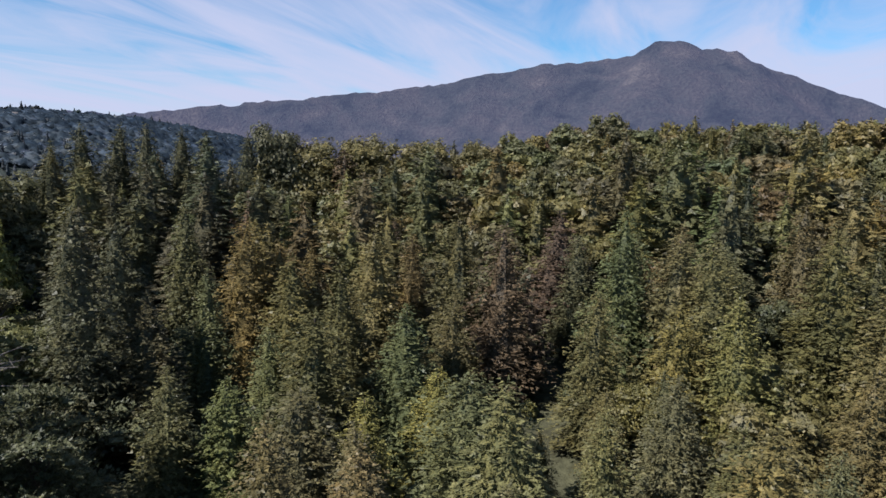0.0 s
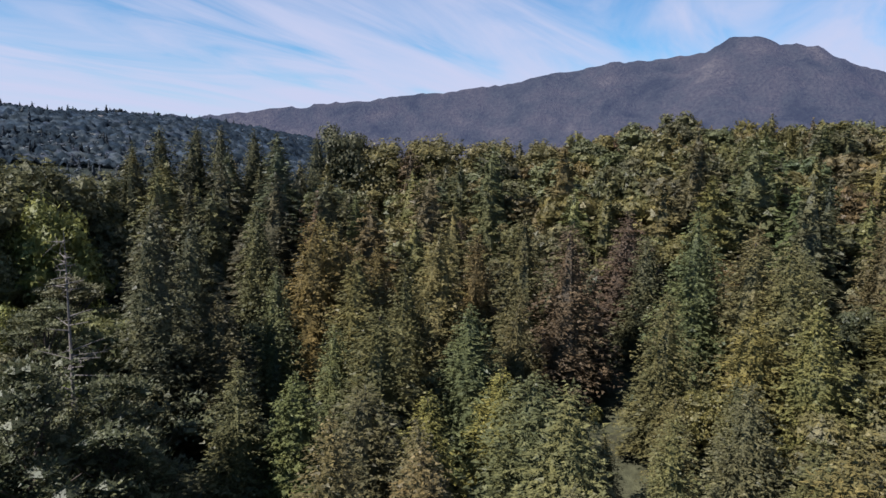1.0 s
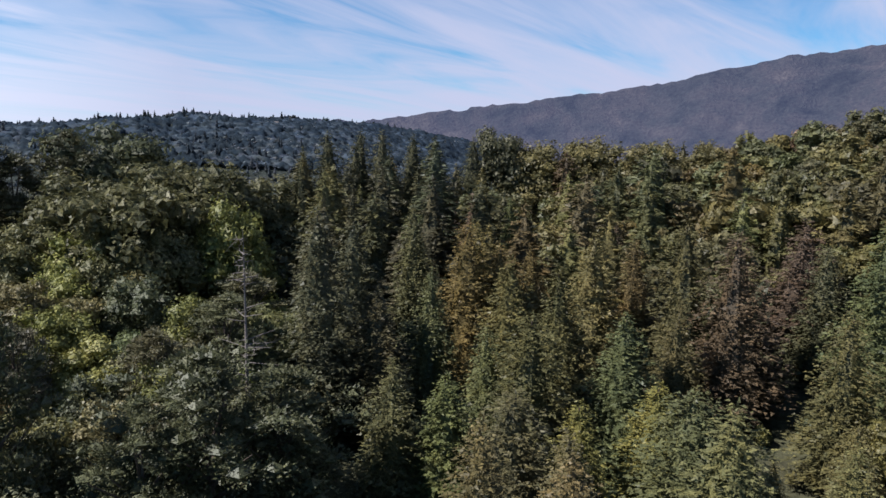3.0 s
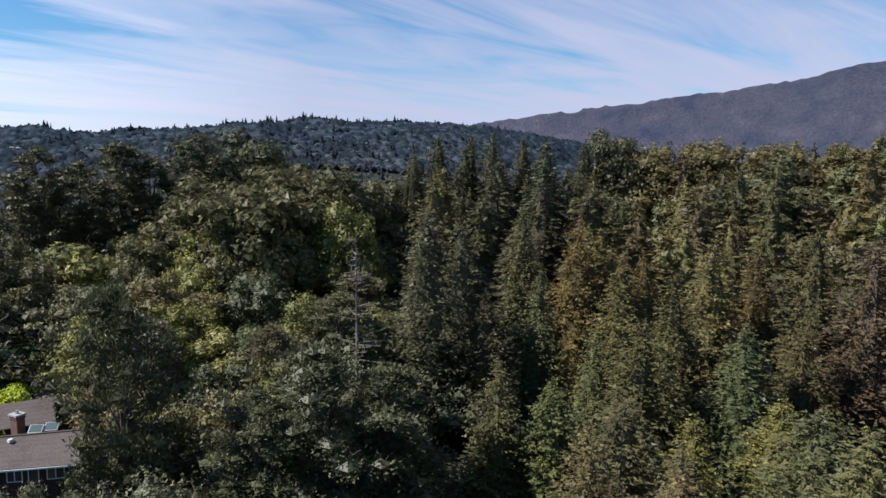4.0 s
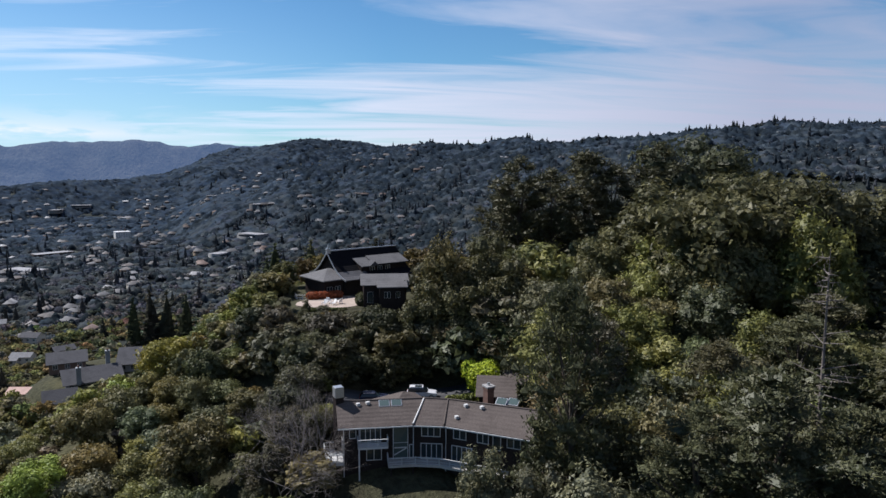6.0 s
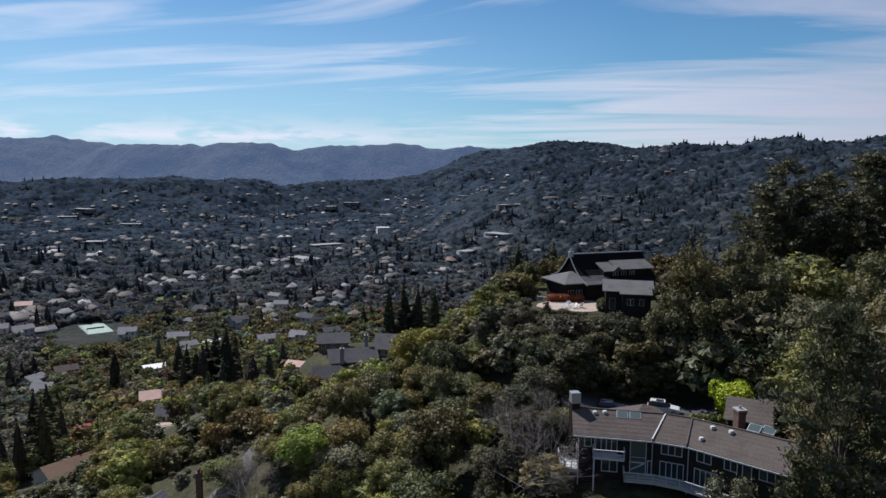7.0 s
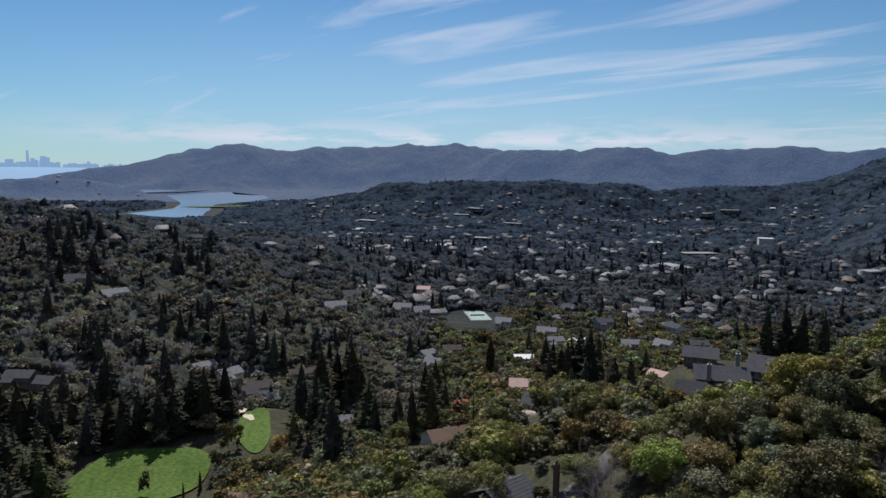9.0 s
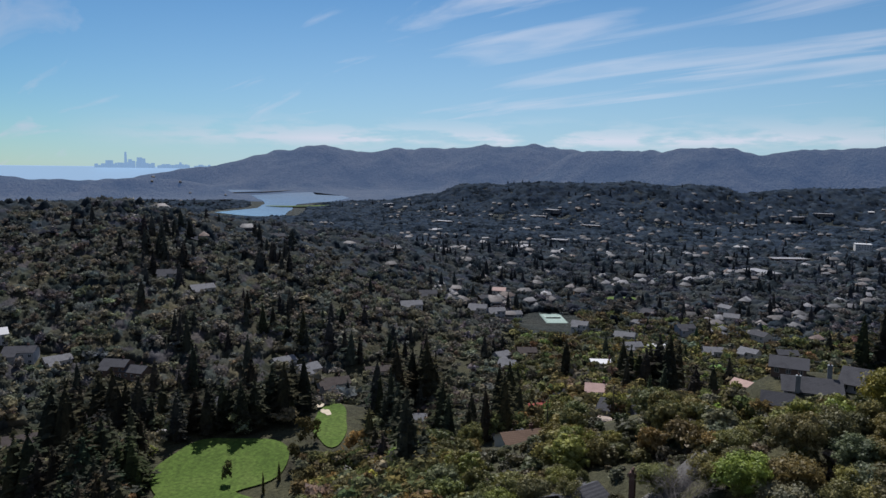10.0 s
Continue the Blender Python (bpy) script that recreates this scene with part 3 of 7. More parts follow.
def bay_shape(n, rs, i, grow=1.0):
    v, c, lr = lobed_crown(1.0, 0.36 + 0.05 * (i % 2), n, rs, lobes=46 + 3 * i, base=0.04, size=0.033 * grow, lump=0.74, ragged=0.45, flat=1.0, top=1.05)
    return v, c[:6]


def limbed_crown(h, rad, n, rs, limbs=44, base=0.16, size=0.03):
    """A pine: flattened needle clumps strung along the outer part of long uneven limbs."""
    t = np.sort(rs.uniform(0, 1, limbs))
    phi = np.arange(limbs) * 2.399 + rs.normal(0, 0.5, limbs)
    L = rad * np.sqrt(np.clip(1 - ((t - 0.28) / 0.76) ** 2, 0.03, 1)) * rs.uniform(0.6, 1.2, limbs)
    z0 = h * (base + (1 - base) * t * 0.97)
    tips = np.stack([np.cos(phi) * L, np.sin(phi) * L, z0 + 0.12 * L], 1)
    per = 5
    b = np.repeat(np.arange(limbs), per)
    s = rs.uniform(0.3, 1.05, len(b))
    c = np.stack([np.cos(phi[b] + rs.normal(0, 0.16, len(b))) * L[b] * s, np.sin(phi[b] + rs.normal(0, 0.16, len(b))) * L[b] * s, z0[b] + 0.15 * L[b] * s ** 2], 1)
    c = np.r_[c, np.stack([rs.normal(0, 0.02, 5), rs.normal(0, 0.02, 5), h * rs.uniform(0.93, 1.0, 5)], 1)]
    i = rs.integers(0, len(c), n)
    d = rs.normal(0, 1, (n, 3))
    d /= np.linalg.norm(d, axis=1, keepdims=True)
    p = c[i] + d * (rs.uniform(0.35, 1, n) ** 0.5 * 0.21 * rad)[:, None] * (1, 1, 0.7)
    out = d + (0, 0, 0.5) + 0.6 * c[i] * (1, 1, 0) / rad + rs.normal(0, 0.4, (n, 3))
    sz = size * rad * rs.uniform(0.6, 1.5, n)
    v = sprays(p, out, sz * 3.6, sz * 2.4, rs)
    return (np.r_[v, bodies(c, 0.11 * rad, 0.6, rs, OCTA)] if n > 1000 else v), tips


def pine_shape(n, rs, i, grow=1.0):
    v, tips = limbed_crown(1.0, 0.30 + 0.05 * (i % 2), n, rs, limbs=50 + 8 * i, size=0.0125 * grow)
    return v, tips[::2]


def umbrella_shape(n, rs, i, grow=1.0):
    v, c, lr = lobed_crown(1.0, 0.40, n, rs, lobes=26, base=0.34, size=0.034 * grow, flat=0.72, ragged=0.4, top=0.9)
    return v, c[:10]


REDWOOD = Kind("redwood_tree", "tall conical redwood with layered drooping boughs", 4, 9000, (1900, 560), redwood_shape, 0.016, 0.97)
FIR = Kind("fir_tree", "dark fir with tiered spreading boughs", 3, 9000, (1900, 560), fir_shape, 0.016, 0.97)
OAK = Kind("oak_tree", "rounded evergreen oak on the slope", 4, 7000, (1500, 560), oak_shape, 0.035, 0.6)
LAUREL = Kind("bay_laurel_tree", "full leafy bay laurel on the hillside", 3, 8000, (1700, 560), bay_shape, 0.025, 0.7)
PINE = Kind("pine_tree", "large dark pine with open clumped boughs", 3, 20000, (1500, 560), pine_shape, 0.018, 0.92)
UMBRELLA = Kind("monterey_cypress", "broad dark cypress on the ridge", 1, 7000, (1700, 560), umbrella_shape, 0.022, 0.8)

GREEN, DEEP, OLIVE = (0.096, 0.094, 0.044), (0.080, 0.080, 0.045), (0.121, 0.106, 0.045)
GOLD, RUST, BRIGHT = (0.145, 0.110, 0.043), (0.108, 0.080, 0.054), (0.150, 0.156, 0.046)
YELLOW, SAGE, PALE = (0.160, 0.148, 0.046), (0.116, 0.114, 0.074), (0.152, 0.152, 0.092)

TAKEN = []  # x, y, radius
PROTO = {}
RS = np.random.default_rng(11)


def jitter(col, amount=0.12):
    k = 1 + RS.normal(0, amount)
    return tuple(max(0.004, c * k * (1 + RS.normal(0, amount * 0.5))) for c in col)


def plant(kind, x, y, h, colour, label="", z=None, wide=1.0, group=""):
    """One tree of its own: an empty at the base with its trunk and its crown."""
    i = int(RS.integers(0, len(kind.full)))
    key = (kind.name, i)
    if key not in PROTO:
        root = new(kind.name)
        tagged(root, kind.label, "tree", group=group or "trees of the hillside")
        for nm, me in (("trunk", kind.full[i][1]), ("crown", kind.full[i][0])):
            o = new(nm, me)
            o.parent = root
        PROTO[key], root = root, root
        tree = root
    else:
        tree = copy_thing(PROTO[key], Matrix())
    if z is None:
        z = ground(x, y)
    tree.matrix_basis = Matrix.LocRotScale((x, y, z), Euler((RS.normal(0, 0.02), RS.normal(0, 0.02), RS.uniform(0, 6.28))), (h * wide, h * wide, h))
    for ch in tree.children:
        if ch.name.startswith("crown"):
            ch.color = (*colour, 1)
    tagged(tree, label or kind.label, "tree", group=group or "trees of the hillside")
    TAKEN.append((x, y, h * 0.16))
    return tree


def hero(kind, az, r, el, colour, label="", wide=1.0, deepen=0.0):
    """A tree whose top is seen at a bearing and elevation, standing on the ground at that distance."""
    p = polar(az, r)
    z = ground(p.x, p.y) - deepen
    h = EYE + r * math.tan(radians(el)) - z
    return plant(kind, p.x, p.y, max(h, 3.0), colour, label, z, wide)


def stand(name, label, category, kinds, rows, mat=None, lod=0):
    """Many trees too far or too many to tell apart, as one mesh. rows: kind index, x, y, z, height, colour, width."""
    vs, cs = [], []
    rows = np.array(rows)
    for ki, kind in enumerate(kinds):
        sel = rows[rows[:, 0] == ki]
        if not len(sel):
            continue
        pick = RS.integers(0, len(kind.coarse), len(sel))
        for vi in range(len(kind.coarse)):
            s = sel[pick == vi]
            if not len(s):
                continue
            base = kind.coarse[vi][lod]
            a = RS.uniform(0, 6.28, len(s))
            ca, sa = np.cos(a)[:, None], np.sin(a)[:, None]
            h, w = s[:, 4:5], s[:, 4:5] * s[:, 8:9]
            x = (base[None, :, 0] * ca - base[None, :, 1] * sa) * w + s[:, 1:2]
            y = (base[None, :, 0] * sa + base[None, :, 1] * ca) * w + s[:, 2:3]
            z = base[None, :, 2] * h + s[:, 3:4]
            vs.append(np.stack([x, y, z], -1).reshape(-1, 3))
            cs.append(np.repeat(s[:, 5:8], len(base), axis=0))
    v, c = np.concatenate(vs), np.concatenate(cs)
    f = np.arange(len(v)).reshape(-1, 3)
    ob = new(name, mesh_from(name, v, f, mat or LEAF_TINT, tint=c))
    return tagged(ob, label, category, kind="stuff")


# trees that stand out
hero(REDWOOD, -0.3, 84, -17.0, YELLOW, "young yellow-green redwood at the forest's edge", 1.5)
hero(REDWOOD, 5.4, 78, -19.0, YELLOW, "young yellow-green redwood at the forest's edge", 1.35)
hero(REDWOOD, 3.9, 104, -14.3, GOLD, "golden-olive redwood with full boughs", 1.0)
hero(REDWOOD, 8.0, 108, -12.7, GOLD, "golden-olive redwood with full boughs", 1.1)
hero(REDWOOD, 9.8, 122, -7.2, GOLD, "golden-olive redwood with full boughs", 1.15)
hero(REDWOOD, 15.2, 116, -4.9, GOLD, "tall golden-olive redwood tree", 1.35)
hero(REDWOOD, 12.6, 118, -6.6, GOLD, "tall golden-olive redwood tree", 1.2)
hero(FIR, 21.5, 82, -16.0, GREEN, "grey-green fir with a slender top", 1.3)
hero(FIR, 27.5, 98, -3.8, DEEP, "very tall dark fir tree", 0.95)
hero(FIR, 19.4, 128, -3.5, GREEN, "very tall dark fir tree", 1.0)
hero(FIR, 24.5, 112, -4.4, DEEP, "very tall dark fir tree", 1.0)
hero(FIR, -14.9, 120, -9.3, DEEP, "broad dark blue-green fir", 1.3)
hero(FIR, -21.3, 168, -1.3, (0.16, 0.115, 0.085), "dead brown conifer with bare twigs", 0.95)
hero(REDWOOD, 3.1, 150, -4.9, RUST, "rust-brown dying redwood tree", 1.1)
hero(UMBRELLA, 12.5, 205, 3.0, DEEP, "flat-topped cypress rising over the ridge", 0.8)
hero(REDWOOD, -9.4, 80, -21.3, OLIVE, "", 1.2)
hero(REDWOOD, -14.4, 84, -17.9, OLIVE, "", 1.2)
hero(REDWOOD, -19.2, 86, -16.2, GREEN, "", 1.2)
hero(LAUREL, -26.2, 84, -16.6, OLIVE, "rounded olive-green leafy tree", 1.3)
hero(LAUREL, -27.0, 140, -6.1, OLIVE, "rounded olive-green leafy tree", 1.2)
hero(PINE, 51.4, 76, -9.3, (0.074, 0.080, 0.042), "tall dark pine beside the brown house", 0.60)
hero(PINE, 36.0, 72, -14.8, (0.074, 0.080, 0.042), "wide dark pine with drooping boughs", 1.12)
hero(PINE, 41.5, 70, -18.0, (0.074, 0.080, 0.042), "wide dark pine with drooping boughs", 1.12)
hero(PINE, 31.0, 76, -16.5, (0.074, 0.080, 0.042), "wide dark pine with drooping boughs", 1.12)
hero(LAUREL, 46.6, 104, -10.0, BRIGHT, "yellow-green leafy hillside tree", 1.15)
hero(LAUREL, 37.4, 106, -9.7, BRIGHT, "yellow-green leafy hillside tree", 1.0)
hero(UMBRELLA, 42.3, 160, 3.0, (0.070, 0.078, 0.042), "broad round-topped dark cypress", 1.05)
hero(PINE, 55.8, 144, 0.7, DEEP, "tall dark pine over the lodge", 1.0)
hero(PINE, 50.8, 150, 1.2, DEEP, "tall dark pine over the lodge", 1.0)
hero(OAK, 41.0, 128, -1.0, GREEN, "tall round-crowned green oak", 1.05)
hero(LAUREL, 61.7, 120, -5.0, OLIVE, "broad leafy tree beside the cottage", 0.72)
hero(LAUREL, 58.5, 122, -4.6, GREEN, "broad leafy tree beside the cottage", 0.8)
for az, r, el in ((62.0, 117, -8.6), (60.2, 115, -8.8), (63.6, 119, -8.6), (58.2, 117, -8.2), (56.6, 118, -6.6)):
    hero(LAUREL, az, r, el, GREEN, "dense leafy tree below the cottage", 0.9)
hero(LAUREL, 33.4, 128, -2.2, BRIGHT, "slender light green laurel", 0.8)
hero(OAK, 82.3, 100, -19.2, OLIVE, "dense low-crowned olive oak", 1.0)
hero(OAK, 90.0, 118, -17.2, tuple(1.5 * c for c in OLIVE), "open golden oak on the spur", 1.0)
hero(OAK, 84.3, 132, -13.0, (0.22, 0.20, 0.04), "broad yellow-flowering hillside bush", 1.0)
hero(LAUREL, 58.6, 74, -21.5, PALE, "pale silvery leafy tree below the deck", 0.75)
hero(LAUREL, 48.3, 68, -22.5, PALE, "pale silvery leafy tree below the deck", 1.0)
hero(LAUREL, 54.4, 70, -22.8, SAGE, "pale silvery leafy tree below the deck", 0.8)


for az, r, el in ((26.2, 188, 2.2), (24.2, 194, 2.3), (22.0, 190, 2.4), (19.6, 196, 2.1), (17.8, 192, 1.8), (28.4, 184, 1.0), (14.8, 200, 1.9)):
    hero(FIR, az, r, el, DEEP, "dark fir on the forest ridge", 1.1)
for az, r, el in ((9.6, 205, 1.9), (7.4, 206, 2.2), (5.0, 207, 2.3), (2.2, 208, 2.1), (-0.5, 209, 2.0), (-3.8, 212, 1.9)):
    hero(LAUREL, az, r, el, OLIVE, "full olive-green tree on the forest ridge", 1.2)
for az, r, el, w in ((48.4, 150, 0.2, 0.9), (53.2, 143, -0.2, 1.0), (57.4, 148, -1.6, 0.9), (45.2, 154, 1.8, 1.0)):
    hero(PINE, az, r, el, DEEP, "tall dark pine over the lodge", w)
for az, r, el in ((44.2, 136, -0.4), (38.4, 142, 0.8), (35.6, 150, 0.2), (31.2, 160, -0.6)):
    hero(LAUREL, az, r, el, GREEN, "full-crowned green tree on the ridge", 1.2)


# Sunlight on these crowns is put in as 1.4 times the leaf colour.
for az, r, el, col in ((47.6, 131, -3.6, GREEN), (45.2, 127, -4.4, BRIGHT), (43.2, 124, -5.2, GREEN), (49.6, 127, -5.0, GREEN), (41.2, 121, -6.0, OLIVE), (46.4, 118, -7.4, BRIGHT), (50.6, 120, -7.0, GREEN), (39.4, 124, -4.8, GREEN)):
    hero(LAUREL, az, r, el, tuple(1.4 * c for c in col), "leafy tree on the upper slope, green brightened to look sunlit", 1.0)


for az, r, el, col, kind in ((74.4, 142, -10.0, GREEN, LAUREL), (75.6, 146, -10.3, OLIVE, OAK), (77.0, 144, -10.8, GREEN, LAUREL), (78.6, 146, -11.4, OLIVE, OAK), (80.4, 142, -12.0, OLIVE, OAK), (73.4, 129, -11.9, GREEN, LAUREL), (72.0, 126, -12.4, SAGE, OAK), (70.6, 125, -12.4, GREEN, LAUREL), (69.2, 123, -12.1, GREEN, LAUREL), (67.8, 122, -12.0, DEEP, LAUREL), (75.0, 132, -12.2, SAGE, OAK), (76.6, 130, -12.8, GREEN, OAK)):
    hero(kind, az, r, el, col, "leafy tree crowded below the lodge terrace", 0.95)


def free(x, y, r):
    return all((x - a) ** 2 + (y - b) ** 2 > (r + c) ** 2 for a, b, c in TAKEN)


# kept clear: house, drive, lodge with its terrace, golf, court
for c, rad in ((HOUSE, 13), (DRIVE, 8), (polar(68, 105), 6), (polar(60, 105), 8), (LODGE, 17), (polar(71, 137), 10), (polar(66.4, 132), 8), (polar(60, 86), 9), (polar(68, 86), 8)):
    TAKEN.append((c.x, c.y, rad))

# clear lines to the houses and the road of the spur: bearing, distance, elevation of what must stay in view, half width
VIEWS = [(111.2, 190, 24.0, 2.6), (103.4, 214, 20.2, 2.4), (88.2, 222, 15.0, 4.4), (102.8, 108, 25.8, 2.4), (97.2, 114, 24.4, 1.4), (112.6, 206, 22.5, 2.0)]
near_rows, near_small, singles = [], [], 0


def spur_cap(az, r, z):
    """How tall a tree of the spur may grow under the slope of its canopy."""
    if not 80 < az < 128 or r > (185 if az < 95 else 126):
        return 99.0
    return EYE - r * math.tan(radians(float(np.interp(az, (80, 84, 88.6, 92.2, 95.8, 98, 101, 128), (11.0, 13.3, 15.6, 17.6, 19.6, 21.2, 22.6, 23.4))))) - z


cells = []
for gx in np.arange(-260, 220, 6.0):
    for gy in np.arange(-240, 290, 6.0):
        cells.append((gx + RS.uniform(-2.4, 2.4), gy + RS.uniform(-2.4, 2.4)))
cells.sort(key=lambda c: math.hypot(*c))
for x, y in cells:
    r, az = math.hypot(x, y), math.degrees(math.atan2(-x, y))
    if r < 56 or not -46 < az < 122:
        continue
    conifers = az < 30
    limit = 240 + 2.2 * max(0, -az) - 0.5 * max(0, az) if az < 58 else 200
    if r > limit or (r > 170 and az > 58 and az < 76):
        continue
    if conifers and RS.uniform() < (0.25 if r < 140 else 0.1):
        continue
    z = ground(x, y)
    if conifers:
        pick = RS.uniform()
        if pick < 0.62:
            kind, h = REDWOOD, RS.uniform(20, 29)
        elif pick < 0.80:
            kind, h = FIR, RS.uniform(19, 27)
        else:
            kind, h = LAUREL, RS.uniform(11, 17)
        if r > 125 and (az < 8 or az < 18 and r > 165) and RS.uniform() < (0.55 if r < 175 else 0.8):
            kind, h = (LAUREL, RS.uniform(11, 19)) if RS.uniform() < 0.6 else (OAK, RS.uniform(9, 15))
        g = ripple(np.array([x]), np.array([y]), 90)[0] + RS.normal(0, 0.5)
        colour = GOLD if g > 1.0 else OLIVE if g > 0.0 else GREEN if g > -0.9 else DEEP
        if RS.uniform() < 0.025:
            colour = RUST
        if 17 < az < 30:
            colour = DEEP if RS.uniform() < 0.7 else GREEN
            if r < 95:
                continue
    elif az < 58:
        pick = RS.uniform()
        kind, h = (LAUREL, RS.uniform(11, 17)) if pick < 0.55 else (OAK, RS.uniform(10, 15)) if pick < 0.8 else (PINE, RS.uniform(15, 20))
        if r < 80:
            h *= 0.6
        colour = (GREEN, DEEP, OLIVE, SAGE, BRIGHT)[RS.choice(5, p=[0.38, 0.22, 0.2, 0.12, 0.08])]
        if kind is PINE:
            colour = DEEP
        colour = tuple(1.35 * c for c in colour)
    else:
        kind, h = (OAK, RS.uniform(4.8, 8.2)) if RS.uniform() < 0.75 else (LAUREL, RS.uniform(6, 9.5))
        colour = (GREEN, OLIVE, SAGE, GOLD, BRIGHT)[RS.choice(5, p=[0.28, 0.40, 0.08, 0.08, 0.16])]
        # The dark gap below the lodge is put into deeper leaf colour.
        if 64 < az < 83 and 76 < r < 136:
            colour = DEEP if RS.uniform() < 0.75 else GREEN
        # Lit look of the spur's oaks is put in by brighter leaf colour.
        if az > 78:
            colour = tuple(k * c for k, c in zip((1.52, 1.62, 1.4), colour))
    if r > 182 and conifers and kind in (REDWOOD, FIR):
        h *= 0.72 if az > -8 else 0.60
    hidden = False
    for va, vr, ve, vh in VIEWS:
        if abs(az - va) < vh and r < vr + 9:
            h = min(h, EYE - r * math.tan(radians(ve)) - z)
            hidden = hidden or h < 1.6 or r > vr - 8
    if hidden:
        continue
    h = min(h, spur_cap(az, r, z) * RS.uniform(0.75, 1.0))
    if h < 1.5:
        continue
    # nothing may stand between the eye and the houses
    if 53 < az < 74 and r < 84:
        h = min(h, 0.5 * (EYE - z - 0.46 * r))
        if h < 2:
            continue
    if 62 < az < 75 and 108 < r < 142:
        h = min(h, EYE - r * math.tan(radians(11.2)) - z)
        if h < 2:
            continue
    sp = h * (0.15 if kind in (REDWOOD, FIR) else 0.30)
    if not free(x, y, sp * 0.8):
        continue
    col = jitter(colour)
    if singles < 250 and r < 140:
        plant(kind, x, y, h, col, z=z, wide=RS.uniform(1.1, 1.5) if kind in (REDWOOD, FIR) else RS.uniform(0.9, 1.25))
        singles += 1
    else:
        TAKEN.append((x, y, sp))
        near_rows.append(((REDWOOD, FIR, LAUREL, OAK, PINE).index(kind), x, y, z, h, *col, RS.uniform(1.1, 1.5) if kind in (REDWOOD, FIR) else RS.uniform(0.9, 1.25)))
# smaller trees that close the canopy of the spur
for i in range(620):
    az, r = RS.uniform(72, 124), math.sqrt(RS.uniform(66 ** 2, 215 ** 2))
    x, y, _ = polar(az, r)
    z = ground(x, y)
    h = RS.uniform(3, 6)
    bad = False
    for va, vr, ve, vh in VIEWS:
        if abs(az - va) < vh and r < vr + 9:
            h = min(h, EYE - r * math.tan(radians(ve)) - z)
            bad = bad or r > vr - 8
    h = min(h, spur_cap(az, r, z))
    if az < 75 and r > 120 or bad or h < 1.6:
        continue
    # Brightened leaf colour, as on the larger oaks of the spur.
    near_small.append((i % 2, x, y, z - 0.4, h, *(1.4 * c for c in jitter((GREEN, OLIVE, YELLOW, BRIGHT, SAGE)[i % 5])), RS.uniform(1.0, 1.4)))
# thick woodland between the lodge and the brown house
for i in range(150):
    az, r = RS.uniform(54.5, 76), RS.uniform(109, 134)
    x, y, _ = polar(az, r)
    if any((x - c.x) ** 2 + (y - c.y) ** 2 < d * d for c, d in ((DRIVE, 7), (polar(60, 107), 5), (polar(68, 106), 5), (polar(71.5, 137), 9), (polar(66.8, 133), 8))):
        continue
    z = ground(x, y)
    h = min(RS.uniform(5, 9.5), EYE - r * math.tan(radians(11.4)) - z) if az > 63 else RS.uniform(6, 11)
    if h > 1.8:
        near_rows.append((2 + i % 2, x, y, z - 0.5, h, *jitter((GREEN, DEEP, SAGE, OLIVE)[i % 4]), RS.uniform(1.0, 1.35)))
stand("hillside_forest", "dense mixed redwood and oak forest covering the hillside", "forest", (REDWOOD, FIR, LAUREL, OAK, PINE), near_rows, lod=0)


stand("spur_oaks", "small oaks and laurels closing the canopy of the spur", "trees", (OAK, LAUREL), near_small, lod=1)
# low growth under and between the trees
shrubs = []
for i in range(620):
    az, r = RS.uniform(-36, 128) if i < 380 else RS.uniform(84, 114), math.sqrt(RS.uniform(52 ** 2, 175 ** 2))
    p = polar(az, r)
    if any((p.x - c.x) ** 2 + (p.y - c.y) ** 2 < d * d for c, d in ((HOUSE, 11), (DRIVE, 6), (polar(68, 105), 5), (polar(60, 107), 4), (polar(71, 137), 8), (LODGE, 10), (polar(58, 88), 6), (polar(68, 88), 6))):
        continue
    if 53 < az < 73 and 78 < r < 88:
        continue
    low = min(RS.uniform(1.6, 4.2), spur_cap(az, r, ground(p.x, p.y)))
    if low < 0.8:
        continue
    shrubs.append((i % 2, p.x, p.y, ground(p.x, p.y) - 0.4, low, *jitter((GREEN, OLIVE, SAGE, DEEP)[i % 4], 0.2), RS.uniform(1.0, 1.6)))
stand("undergrowth", "low shrubs and brush under the trees", "shrubs", (OAK, LAUREL), shrubs, lod=1)

# ---- trees of the valley: closed crowns ----

def broad_model(rs, lobes, loose, size, rad=0.52):
    """A broadleaved crown: leaf sprays round uneven lobes, each lobe closed by a rough body."""
    v, c, lr = lobed_crown(1.0, rad, loose, rs, lobes=lobes, base=0.10, size=size, ragged=0.35, flat=0.85)
    return v, np.arange(len(v)).reshape(-1, 3)


def tall_model(rs, loose, size, rad=0.17, per=7):
    """A conifer: drooping boughs of sprays round a slim closed heart."""
    v = conifer_crown(1.0, rad, loose, rs, base=0.03, taper=0.5, tiers=22, size=size, per=per)
    return v, np.arange(len(v)).reshape(-1, 3)


